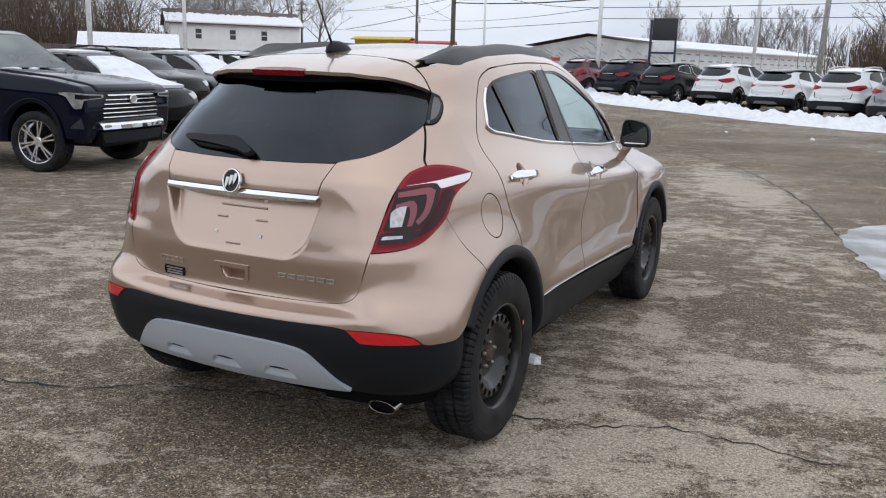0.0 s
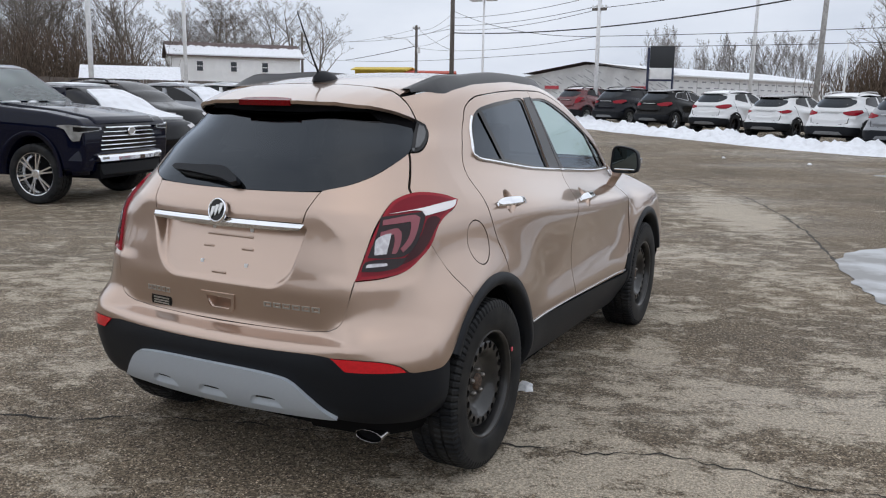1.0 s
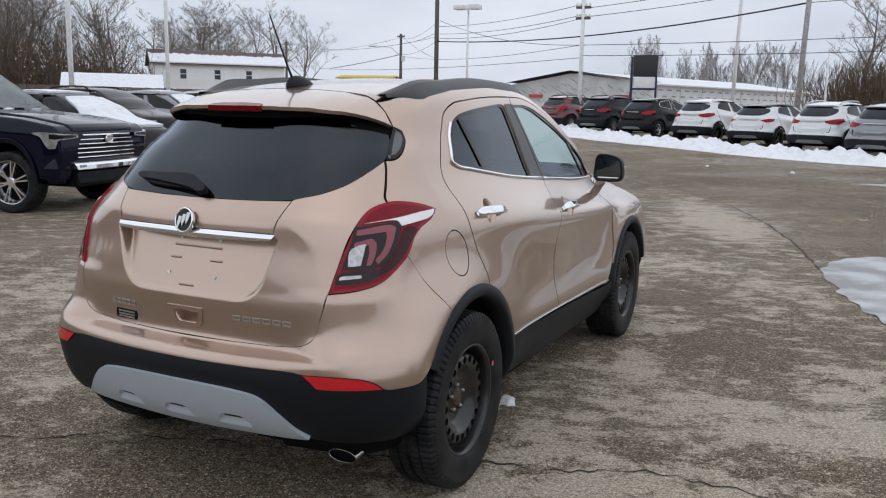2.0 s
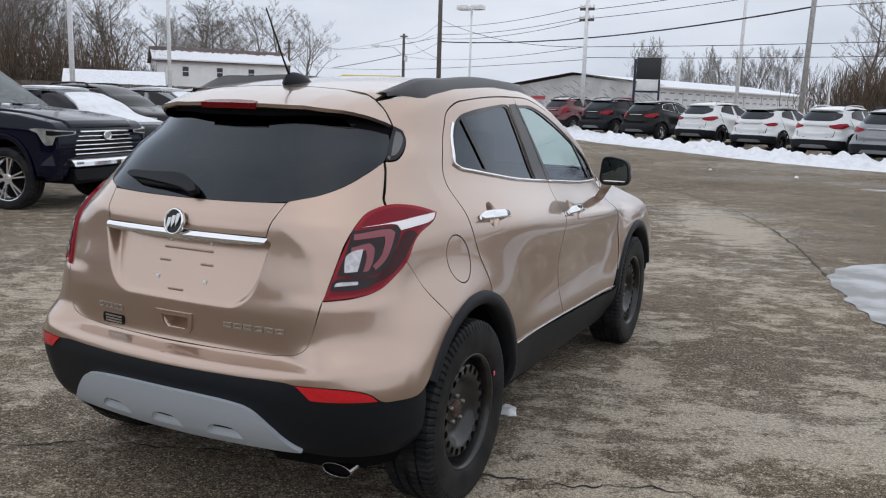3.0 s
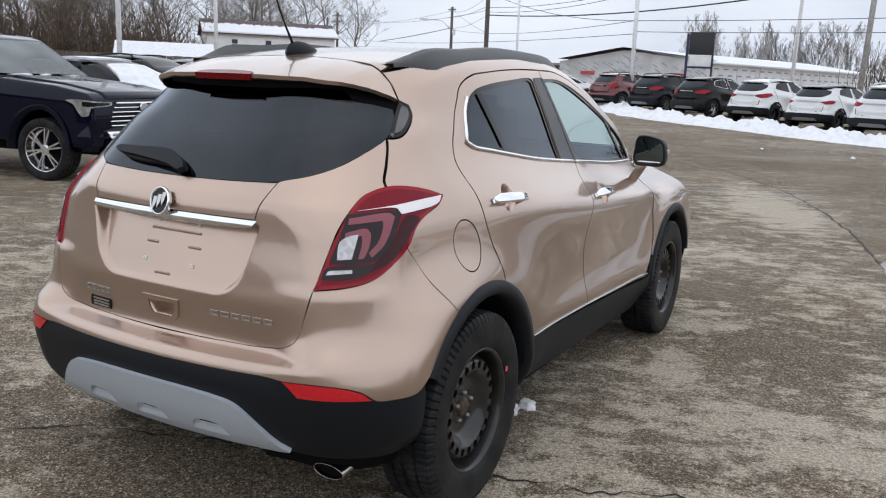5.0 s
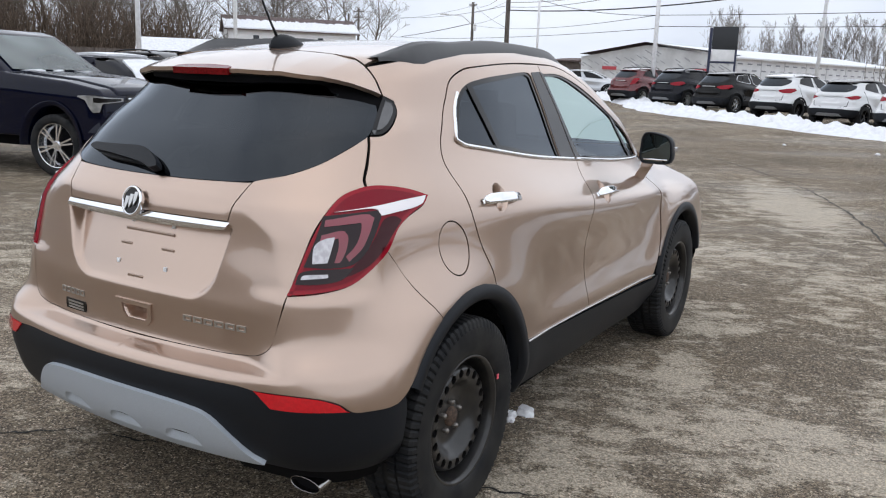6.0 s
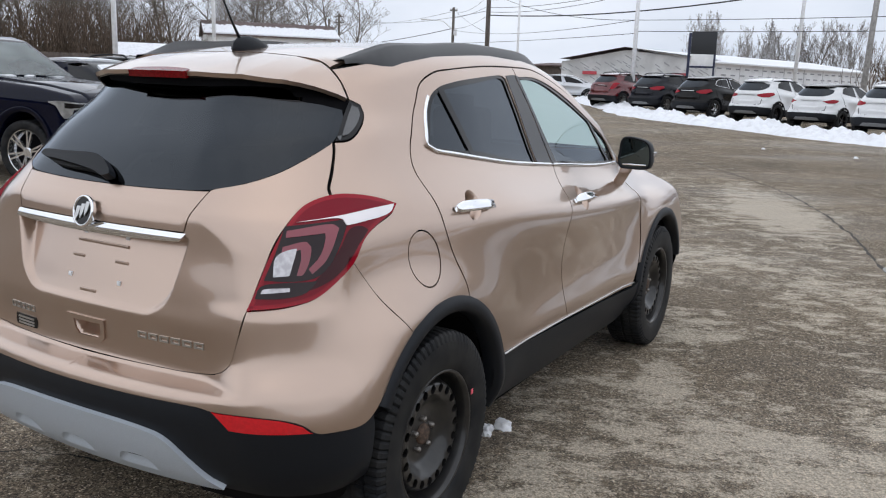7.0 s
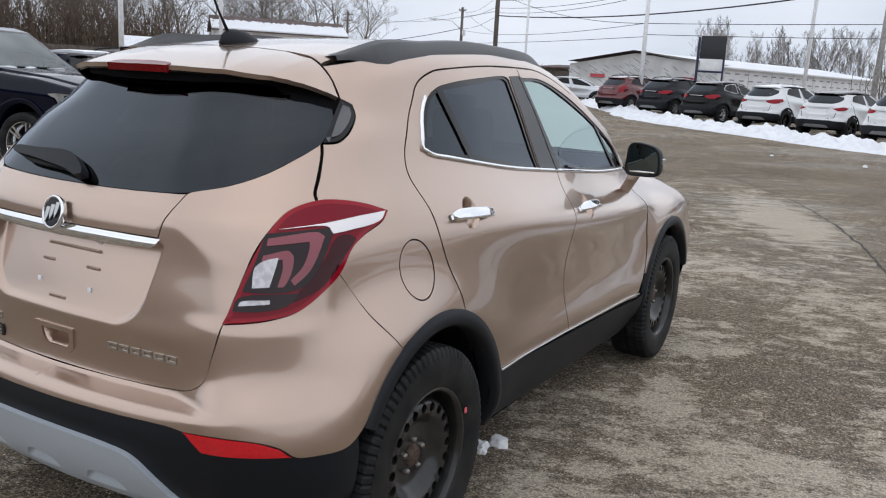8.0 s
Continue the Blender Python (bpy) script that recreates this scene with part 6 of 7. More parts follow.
crossover("dark parked crossover with snow on bonnet and roof rails", M_BLUEBLACK, (-13.4, 9.0), 90, (1.05, 1.08, 0.98), "cars beside the pickup", snow=True)
crossover("black parked crossover with black roof rails", M_BLACKPAINT, (-16.8, 13.0), 90, (1.05, 1.1, 1.03), "cars beside the pickup", rails=1)
crossover("grey parked crossover with snow on its bonnet", M_GREYPAINT, (-18.0, 16.6), 90, (1.05, 1.08, 0.98), "cars beside the pickup", snow=True)
crossover("white parked crossover with snow on its bonnet", M_WHITEPAINT, (-19.0, 20.2), 90, (1.05, 1.08, 0.98), "cars beside the pickup", snow=True)


# ---- the pickup ----
def extrude_profile(bm, prof, x0, x1, bevel=0.0, seg=2, taper=None):
    """A side outline of (y, z) pairs drawn across from x0 to x1."""
    a = [bm.verts.new((x0, y, z)) for y, z in prof]
    c = [bm.verts.new((x1, y, z)) for y, z in prof]
    m = len(prof)
    fs = [bm.faces.new(a[::-1]), bm.faces.new(c)]
    for i in range(m):
        fs.append(bm.faces.new((a[i], a[(i + 1) % m], c[(i + 1) % m], c[i])))
    if taper:
        for vert in a + c:
            vert.co.x *= taper(vert.co.y, vert.co.z)
    if bevel:
        bmesh.ops.recalc_face_normals(bm, faces=fs)
        bmesh.ops.bevel(bm, geom=list({e for q in fs for e in q.edges}), offset=bevel, segments=seg, profile=0.6, affect="EDGES")
    bmesh.ops.recalc_face_normals(bm, faces=bm.faces)
    return bm


truck = thing("pickup_truck", "navy-black full-size pickup with a chrome-barred grille", "truck")
truck.matrix_basis = Matrix.Translation((-7.93, 5.40, 0.0)) @ Matrix.Rotation(radians(-77.5), 4, "Z")
# its own axes: y forward, front axle at 0
arch = [(0.52 * math.cos(radians(a)), 0.42 + 0.52 * math.sin(radians(a))) for a in range(5, 180, 14)]
side_prof = [(0.94, 0.62), (0.97, 0.80), (0.96, 1.00), (0.92, 1.09), (0.82, 1.15), (0.2, 1.235), (-0.75, 1.31), (-0.82, 1.33), (-2.9, 1.31), (-3.0, 0.50), (-0.62, 0.50)] + [(y, z) for y, z in arch[::-1]] + [(0.56, 0.46), (0.9, 0.48)]
part("body", extrude_profile(bmesh.new(), side_prof, -0.99, 0.99, 0.045, 3, lambda y, z: 1.0 - 0.05 * max(0, z - 0.9) - 0.10 * max(0, y - 0.6)), M_NAVYPAINT, truck, "navy-black body and bonnet", smooth=True)
part("bonnet_bulge", extrude_profile(bmesh.new(), [(0.94, 1.06), (0.93, 1.115), (0.84, 1.168), (0.6, 1.205), (0.1, 1.268), (-0.7, 1.335), (-0.78, 1.31), (0.1, 1.22), (0.8, 1.08)], -0.68, 0.68, 0.035, 3), M_NAVYPAINT, truck, "", smooth=True)
cab = [(-0.72, 1.28), (-1.53, 1.83), (-1.75, 1.885), (-2.8, 1.89), (-3.0, 1.83), (-3.0, 1.28)]
tap = lambda y, z: 1.0 - 0.27 * max(0, z - 1.30)
part("cab", extrude_profile(bmesh.new(), cab, -0.93, 0.93, 0.04, 2, tap), M_NAVYPAINT, truck, "navy-black cab", smooth=True)
bm = bmesh.new()
q = [bm.verts.new(p) for p in ((-0.80, -0.80, 1.338), (0.80, -0.80, 1.338), (0.67, -1.46, 1.786), (-0.67, -1.46, 1.786))]
bm.faces.new(q)
bmesh.ops.solidify(bm, geom=bm.faces[:], thickness=0.012)
bmesh.ops.translate(bm, verts=bm.verts, vec=(0, 0.012, 0.016))
part("windscreen", bm, grain(mat("pale_windscreen", (0.25, 0.31, 0.31), 0.05, 0.0, coat=1.0, spec=0.8), 0.9, 0.5, detail=1.0, color2=(0.10, 0.13, 0.13), lo=0.40, hi=0.6), truck, "pale reflecting windscreen")
for sd in (1, -1):
    bm = bmesh.new()
    q = [bm.verts.new((sd * x, y, z)) for x, y, z in ((0.925, -0.98, 1.345), (0.925, -1.95, 1.345), (0.805, -1.95, 1.80), (0.805, -1.60, 1.80))]
    bm.faces.new(q if sd > 0 else q[::-1])
    part("side_window", bm, M_BLACKGLOSS, truck, "dark side window")
    bm = bmesh.new()
    q = [bm.verts.new((sd * x, y, z)) for x, y, z in ((0.925, -2.03, 1.345), (0.925, -2.85, 1.345), (0.805, -2.80, 1.80), (0.805, -2.03, 1.80))]
    bm.faces.new(q if sd > 0 else q[::-1])
    part("side_window", bm, M_BLACKGLOSS, truck, "dark side window")
    box_part("door_mirror", (sd * 1.10 - 0.12, -1.30, 1.33), (sd * 1.10 + 0.12, -1.16, 1.57), M_NAVYPAINT, truck, "navy-black door mirror", 0.05)
    # lamp cluster
    cols = [(1.0, 0.50, 1.045, 1.060), (1.0, 0.64, 1.01, 1.068), (1.0, 0.73, 0.90, 1.07), (1.0, 0.79, 0.855, 1.068), (0.985, 0.90, 0.865, 1.062), (0.965, 0.94, 0.965, 1.058), (0.90, 0.972, 0.975, 1.05), (0.72, 0.985, 0.985, 1.042), (0.62, 0.99, 1.0, 1.036)]
    core = [(0.998, 0.80, 0.985, 1.045), (0.985, 0.90, 0.98, 1.042), (0.965, 0.94, 0.985, 1.038), (0.90, 0.972, 0.99, 1.034), (0.66, 0.988, 1.0, 1.028)]
    lampb = None
    for nm, cl, up, mt in (("headlight", cols, 0.012, M_LAMPGLASS), ("headlight_core", core, 0.016, M_BLACKGLOSS)):
        hv = [(sd * (x + up * 0.7), y + up, z) for x, y, za, zb in cl for z in (za, zb)] + [(sd * (x - 0.05), y - 0.05, z) for x, y, za, zb in cl for z in (za, zb)]
        m_ = len(cl)
        hf = [(2 * i, 2 * i + 2, 2 * i + 3, 2 * i + 1) for i in range(m_ - 1)] + [(2 * i + 1, 2 * i + 3, 2 * m_ + 2 * i + 3, 2 * m_ + 2 * i + 1) for i in range(m_ - 1)] + [(2 * i, 2 * m_ + 2 * i, 2 * m_ + 2 * i + 2, 2 * i + 2) for i in range(m_ - 1)]
        ob = mesh_ob(nm, hv, hf if sd < 0 else [q[::-1] for q in hf], mt, lampb or truck, "swept clear headlight with a bright hooked edge" if nm == "headlight" else "", smooth=False)
        lampb = lampb or ob
    for wy in (0.0, -3.70):
        alloy_wheel(truck, (sd * 0.865, wy, 0.405), 0.405, 12, False, sd < 0, 0.28, 0.72)
        ag = np.linspace(-4, 184, 24)
        outer = [(sd * 1.005, wy - 0.56 * math.cos(radians(a)), 0.42 + 0.56 * math.sin(radians(a))) for a in ag]
        inner_ = [(sd * 1.015, wy - 0.50 * math.cos(radians(a)), 0.42 + 0.50 * math.sin(radians(a))) for a in ag]
        deep = [(sd * 0.60, y, z) for _, y, z in inner_]
        mesh_ob("arch_trim", outer + inner_ + deep, [(i * 24 + j, (i + 1) * 24 + j, (i + 1) * 24 + j + 1, i * 24 + j + 1) for i in range(2) for j in range(23)], M_NAVYPAINT, truck, "navy-black wheel arch trim")


def across(name, rows, depth, material, parent, label="", bow=0.10):
    """A band across the nose, bowed in plan: rows of (z, half breadth, y), bottom to top, with a given depth behind."""
    n_ = 13
    v, f = [], []
    for z, hw, y in rows:
        v += [(hw * k, y - bow * (hw * k) ** 2, z) for k in np.linspace(-1, 1, n_)]
    front = len(v)
    v += [(x, y - depth, z) for x, y, z in v]
    m = len(rows)
    f = [(i * n_ + j, i * n_ + j + 1, (i + 1) * n_ + j + 1, (i + 1) * n_ + j) for i in range(m - 1) for j in range(n_ - 1)]
    f = [q[::-1] for q in f]
    rim = [j for j in range(n_)] + [i * n_ + n_ - 1 for i in range(1, m)] + [(m - 1) * n_ + j for j in range(n_ - 2, -1, -1)] + [i * n_ for i in range(m - 2, 0, -1)]
    f += [(rim[k], rim[(k + 1) % len(rim)], front + rim[(k + 1) % len(rim)], front + rim[k]) for k in range(len(rim))]
    return mesh_ob(name, v, f, material, parent, label, smooth=False)


grille = across("grille", [(0.69, 0.60, 0.985), (0.76, 0.655, 0.995), (0.90, 0.62, 1.0), (1.00, 0.56, 0.99), (1.065, 0.49, 0.965)], 0.10, M_BLACKGLOSS, truck, "tall black grille with chrome bars")
for k in range(6):
    z = 0.735 + 0.058 * k
    hw = float(np.interp(z, (0.69, 0.76, 0.90, 1.0, 1.065), (0.60, 0.655, 0.62, 0.56, 0.49))) - 0.015
    across("grille_bar", [(z - 0.011, hw, 1.005), (z - 0.004, hw, 1.020), (z + 0.006, hw, 1.018), (z + 0.011, hw, 1.005)], 0.02, M_CHROME, grille, "chrome grille bar")
v, f = lathe([(0.040, 0.0), (0.047, 0.012), (0.056, 0.012), (0.062, 0.0)], 24)
bt = Matrix.Translation((0, 1.03, 0.965)) @ Matrix.Rotation(radians(90), 4, "Z")
badge = mesh_ob("grille_emblem", [bt @ Vector((p[0], p[1] * 1.4, p[2])) for p in v], f, M_CHROME, grille, "plain oval chrome emblem")
mesh_ob("emblem_core", [bt @ Vector((0.004 + p[0], p[1] * 1.4, p[2])) for p in lathe([(0.0, 0.0), (0.041, 0.0)], 20)[0]], lathe([(0.0, 0.0), (0.041, 0.0)], 20)[1], M_BRIGHT, badge)
across("front_bumper", [(0.40, 0.90, 0.90), (0.46, 0.96, 0.98), (0.60, 0.98, 1.02), (0.68, 0.97, 1.01), (0.74, 0.96, 0.97)], 0.30, M_NAVYPAINT, truck, "navy-black front bumper", 0.12)
across("bumper_chrome", [(0.565, 0.66, 1.06), (0.58, 0.70, 1.085), (0.63, 0.72, 1.08), (0.66, 0.73, 1.05), (0.675, 0.72, 1.02)], 0.10, M_CHROME, truck, "chrome bumper strip")
across("bumper_intake", [(0.37, 0.60, 1.00), (0.40, 0.66, 1.04), (0.54, 0.68, 1.05)], 0.10, M_CLAD, truck, "black lower intake")
for sd in (1, -1):
    box_part("fog_lamp", (sd * 0.60 - 0.06, 1.00, 0.605), (sd * 0.60 + 0.06, 1.055, 0.64), M_LAMPGLASS, truck, "slim fog lamp", 0.008)
bed = [(-3.04, 0.55), (-3.04, 1.33), (-4.9, 1.33), (-4.9, 0.55)]
part("cargo_bed", extrude_profile(bmesh.new(), bed, -0.99, 0.99, 0.04), M_NAVYPAINT, truck, "navy-black cargo bed", smooth=True)
for ob in truck.children_recursive:
    if ob.name.split(".")[0] not in ("wheel", "rim", "brake_disc"):
        for vert in ob.data.vertices:
            if vert.co.y > 0:
                vert.co.y *= 0.80
for x0_, x1_, y_ in ((0.20, 0.66, -0.80), (-0.75, -0.30, -0.83), (-0.10, 0.10, -0.78)):
    bm = bmesh.new()
    bmesh.ops.create_icosphere(bm, subdivisions=2, radius=1)
    for vert in bm.verts:
        kk_ = 1 + 0.4 * noise.noise(vert.co * 2.1 + Vector((x0_ * 9, 0, 0)))
        vert.co = Vector(((x0_ + x1_) / 2 + vert.co.x * (x1_ - x0_) / 2 * kk_, y_ + vert.co.y * 0.05 * kk_, 1.338 + vert.co.z * 0.018 * kk_))
    part("cowl_snow", bm, M_SNOW, truck, "snow left at the windscreen's foot", smooth=True)
box_part("chassis", (-0.7, -4.7, 0.35), (0.7, 0.8, 0.55), M_DARK, truck)


# ---- buildings ----
def gable_house(name, label, a, c, depth, eave, ridge, wallm, roofm, snow_share, z0=0.4):
    """A gabled house whose long front runs from a to c, with depth behind it."""
    h = thing(name, label, "building")
    a, c = Vector((*a, z0)), Vector((*c, z0))
    u = (c - a).normalized()
    L = (c - a).length
    w = Vector((-u.y, u.x, 0))
    h.matrix_basis = Matrix(((u.x, w.x, 0, a.x), (u.y, w.y, 0, a.y), (0, 0, 1, z0), (0, 0, 0, 1)))
    bm = bmesh.new()
    prof = [(0, 0), (0, eave), (depth / 2, ridge - 0.1), (depth, eave), (depth, 0)]
    extrude_profile(bm, prof, 0, L)
    part("wall", bm, wallm, h)
    for sgn, y0, y1 in ((1, -0.45, depth / 2), (-1, depth + 0.45, depth / 2)):
        drop = (ridge - eave) / (depth / 2) * 0.45
        bm = bmesh.new()
        extrude_profile(bm, [(y0, eave - drop), (y1, ridge), (y1, ridge + 0.14), (y0, eave - drop + 0.14)], -0.4, L + 0.4)
        part("roof", bm, roofm, h)
        if snow_share:
            ns = 90
            sv, sf = [], []
            for i in range(ns + 1):
                x_ = -0.38 + (L + 0.76) * i / ns
                kk = 0.99 if snow_share == 1 else min(0.99, snow_share * random.uniform(0.80, 1.0))
                yk, z1 = y0 + (y1 - y0) * kk, eave - drop + (ridge - eave + drop) * kk
                sv += [(x_, y0, eave - drop + 0.14), (x_, y0, eave - drop + 0.27), (x_, yk, z1 + 0.20), (x_, yk, z1 + 0.14)]
            sf = [(i * 4 + j, i * 4 + 4 + j, i * 4 + 5 + j, i * 4 + 1 + j) for i in range(ns) for j in range(3)]
            mesh_ob("roof_snow", sv, sf if sgn > 0 else [q[::-1] for q in sf], M_SNOW, h, "snow lying on the roof", smooth=False)
            continue
    return h, L


def house_window(parent, x, z, w, hgt, y=0.0):
    wdw = box_part("window", (x - w / 2 - 0.08, y - 0.07, z - 0.08), (x + w / 2 + 0.08, y - 0.01, z + hgt + 0.08), M_SIDING, parent, "white-framed window")
    box_part("pane", (x - w / 2, y - 0.085, z), (x + w / 2, y - 0.072, z + hgt), M_WINDOWDARK, wdw)
    box_part("glazing_bar", (x - w / 2, y - 0.10, z + hgt / 2 - 0.03), (x + w / 2, y - 0.087, z + hgt / 2 + 0.03), M_SIDING, wdw)


house, L = gable_house("farmhouse", "long white two-storey house with snow on a brown roof", (-65.3, 65.2), (-56.1, 75.7), 7.0, 5.1, 6.5, M_SIDING, M_ROOFING, 0.72)
for x in (3.2, 7.0, 10.6):
    house_window(house, x * L / 14.8, 3.45, 0.62, 1.0)
for x in (1.5, 4.2, 8.0, 11.5):
    house_window(house, x * L / 14.8, 0.6, 1.5 if x == 4.2 else 0.9, 1.1)
for k in range(14):
    box_part("siding_board", (-0.02, -0.03, 0.25 + 0.3 * k), (L + 0.02, -0.004, 0.262 + 0.3 * k), M_SIDING, house)

shed, L = gable_house("long_shed", "low shed with a snow-covered roof", (-46.0, 37.6), (-41.8, 41.9), 6.0, 1.25, 2.75, M_FENCE, M_ROOFING, 1.0)

fence = thing("board_fence", "weathered grey-brown board fence", "fence")
p0, p1 = Vector((-41.5, 24.0, 0)), Vector((-31.0, 52.0, 0))
u = (p1 - p0).normalized()
for k in range(150):
    q = p0 + u * (k * 0.2)
    bm = box_bm(bmesh.new(), (-0.09, -0.012, 0), (0.09, 0.012, 1.72 + 0.03 * random.random()), 0, Matrix.Translation((q.x, q.y, ground_z(q.x, q.y))) @ Matrix.Rotation(math.atan2(u.y, u.x), 4, "Z"))
    part("board", bm, M_FENCE, fence)

shop, L = gable_house("yellow_shop", "low yellow shop building", (-60.4, 93.6), (-53.1, 94.6), 2.4, 4.5, 4.75, M_YELLOW, M_YELLOW, 0)
shop2, L = gable_house("red_shop", "low red shop building", (-53.0, 94.8), (-47.6, 97.2), 2.4, 4.15, 4.35, M_REDWALL, M_REDWALL, 0)

# building under construction, wrapped in white sheets
site, L = gable_house("wrapped_building", "long building in white house wrap with a snowy low roof", (-14.1, 73.3), (-3.4, 104.8), 15, 3.3, 4.35, M_WRAP, M_SNOW, 0)
for r in range(5):
    for k in range(20):
        x_ = 0.4 + (k + 0.5 * (r % 2)) * L / 20.8
        box_part("wrap_print", (x_, -0.03, 0.6 + r * 0.55), (x_ + 0.75, -0.005, 0.72 + r * 0.55), M_PRINTGREY, site)
for x_ in np.linspace(0.2, L - 0.2, 9):
    box_part("wrap_seam", (x_ - 0.03, -0.032, 0.1), (x_ + 0.03, -0.006, 3.2), M_PRINTPALE, site)
gable = thing("wrapped_wing", "grey-wrapped gabled end of the building site", "building")
pts = [(-29.0, 75.6, 3.6), (-22.5, 75.2, 4.75), (-14.2, 73.25, 3.75)]
bm = bmesh.new()
lo_ = [bm.verts.new((x, y, 0.4)) for x, y, z in pts]
hi_ = [bm.verts.new((x, y, z)) for x, y, z in pts]
bl_ = [bm.verts.new((x, y + 8, 0.4)) for x, y, z in pts]
bh_ = [bm.verts.new((x, y + 8, z)) for x, y, z in pts]
for i in range(2):
    bm.faces.new((lo_[i], lo_[i + 1], hi_[i + 1], hi_[i]))
    bm.faces.new((hi_[i], hi_[i + 1], bh_[i + 1], bh_[i]))
    bm.faces.new((bl_[i + 1], bl_[i], bh_[i], bh_[i + 1]))
bm.faces.new((lo_[0], hi_[0], bh_[0], bl_[0]))
bm.faces.new((hi_[2], lo_[2], bl_[2], bh_[2]))
part("wall", bm, M_WRAPGREY, gable)
for i in range(2):
    a, c = Vector(pts[i]), Vector(pts[i + 1])
    bm = bmesh.new()
    q = [bm.verts.new(p) for p in (a + Vector((0, -0.6, 0.0)), c + Vector((0, -0.6, 0.0)), c + Vector((0, 8.3, 0.0)), a + Vector((0, 8.3, 0.0)))]
    bm.faces.new(q)
    bmesh.ops.solidify(bm, geom=bm.faces[:], thickness=0.22)
    bmesh.ops.translate(bm, verts=bm.verts, vec=(0, 0, 0.25))
    part("roof", bm, M_ROOFING, gable, "bare roof edge")
for k in range(90):
    a, c = (Vector(pts[0]), Vector(pts[1])) if k < 40 else (Vector(pts[1]), Vector(pts[2]))
    t = random.random()
    q = a.lerp(c, t)
    z = random.uniform(1.6, max(1.7, q.z - 0.5))
    box_part("wrap_print", (-0.28, -0.03, -0.04), (0.28, -0.005, 0.04), M_PRINTMID, gable, "", 0, Matrix.Translation((q.x, q.y - 0.02, z)) @ Matrix.Rotation(math.atan2(c.y - a.y, c.x - a.x), 4, "Z") @ Matrix.Rotation(0.5, 4, "Y"))
for x, y in ((-26.0, 75.35), (-17.2, 73.9)):
    box_part("red_panel", (x - 0.7, y - 0.12, 2.45), (x + 0.7, y - 0.06, 2.75), M_PRINTRED, gable)
site2, L2 = gable_house("low_dark_building", "low dark building beyond the site", (-36.0, 84.0), (-29.5, 82.5), 8, 2.9, 3.2, M_FENCE, M_ROOFING, 0)

# roadside sign
sign = thing("roadside_sign", "tall dark sign with a white lower panel on a blue frame", "sign")
SG = Matrix.Translation((-11.2, 55.5, 0.5)) @ Matrix.Rotation(radians(13), 4, "Z")
box_part("sign_face", (-0.68, -0.15, 3.2), (0.92, 0.15, 4.65), M_SIGNDARK, sign, "blank dark face", 0.02, SG)
box_part("lower_face", (-0.62, -0.12, 2.45), (0.86, 0.12, 3.18), M_SIGNWHITE, sign, "blank white panel", 0.02, SG)
for lo, hi in (((-0.86, -0.18, 0.0), (-0.69, 0.18, 4.55)), ((0.80, -0.18, 0.0), (0.93, 0.18, 3.2)), ((-0.69, -0.15, 2.32), (0.80, 0.15, 2.44))):
    box_part("sign_frame", lo, hi, M_SIGNBLUE, sign, "", 0.01, SG)


# ---- poles and wires ----
def pole(name, label, x, y, top, r0, r1, material, cat, arms=(), arm_len=2.2, lean=(0, 0)):
    p = thing(name, label, cat)
    z0 = ground_z(x, y)
    v, f = [], []
    tube(v, f, [(x, y, z0 - 0.02), (x + lean[0] / 2, y + lean[1] / 2, (top + z0) / 2), (x + lean[0], y + lean[1], top)], [r0, (r0 + r1) / 2, r1], 10)
    mesh_ob("shaft", v, f, material, p)
    for z in arms:
        box_part("crossarm", (x - arm_len / 2 + lean[0], y - 0.06, z - 0.06), (x + arm_len / 2 + lean[0], y + 0.06, z + 0.06), M_POLEWOOD, p, "", 0.01)
        for k in (-0.45, -0.2, 0.2, 0.45):
            box_part("insulator", (x + arm_len * k - 0.04 + lean[0], y - 0.04, z + 0.06), (x + arm_len * k + 0.04 + lean[0], y + 0.04, z + 0.2), M_SIGNWHITE, p, "", 0.01)
    return p


pole("lamp_post", "tall white lot light pole", -20.6, 16.5, 9.0, 0.085, 0.07, M_POLEWHITE, "light pole")
pole("lamp_post", "tall white lot light pole", -24.1, 24.4, 9.0, 0.085, 0.07, M_POLEWHITE, "light pole")
p = pole("lamp_post", "white lot light pole with twin square lamp heads", -18.5, 42.5, 7.0, 0.075, 0.06, M_POLEWHITE, "light pole")
for dx in (-0.45, 0.45):
    box_part("lamp_head", (-18.55 + dx - 0.33, 42.2, 6.98), (-18.55 + dx + 0.33, 42.8, 7.24), M_POLEWHITE, p, "square lamp head", 0.04)
p = pole("utility_pole", "brown wooden utility pole", -24.6, 50.7, 11.0, 0.17, 0.14, M_POLEWOOD, "utility pole", (9.6,))
p = pole("utility_pole", "brown wooden utility pole with a street lamp arm", -43.7, 80.2, 9.2, 0.19, 0.14, M_POLEWOOD, "utility pole", (8.9,), 0.9)
v, f = [], []
tube(v, f, [(-43.7, 80.2, 6.8), (-44.6, 79.6, 7.7), (-46.2, 78.9, 7.85)], [0.06, 0.05, 0.05], 6)
mesh_ob("lamp_arm", v, f, M_POLEWHITE, p)
box_part("lamp_head", (-46.9, 78.6, 7.75), (-46.1, 79.0, 7.92), M_POLEWHITE, p, "", 0.04)
box_part("transformer", (-43.55, 79.95, 6.2), (-43.2, 80.3, 6.9), M_POLEWHITE, p, "", 0.15)
pole("utility_pole", "brown wooden utility pole", -69.0, 93.6, 9.8, 0.2, 0.15, M_POLEWOOD, "utility pole", (9.4, 8.6), 1.6)
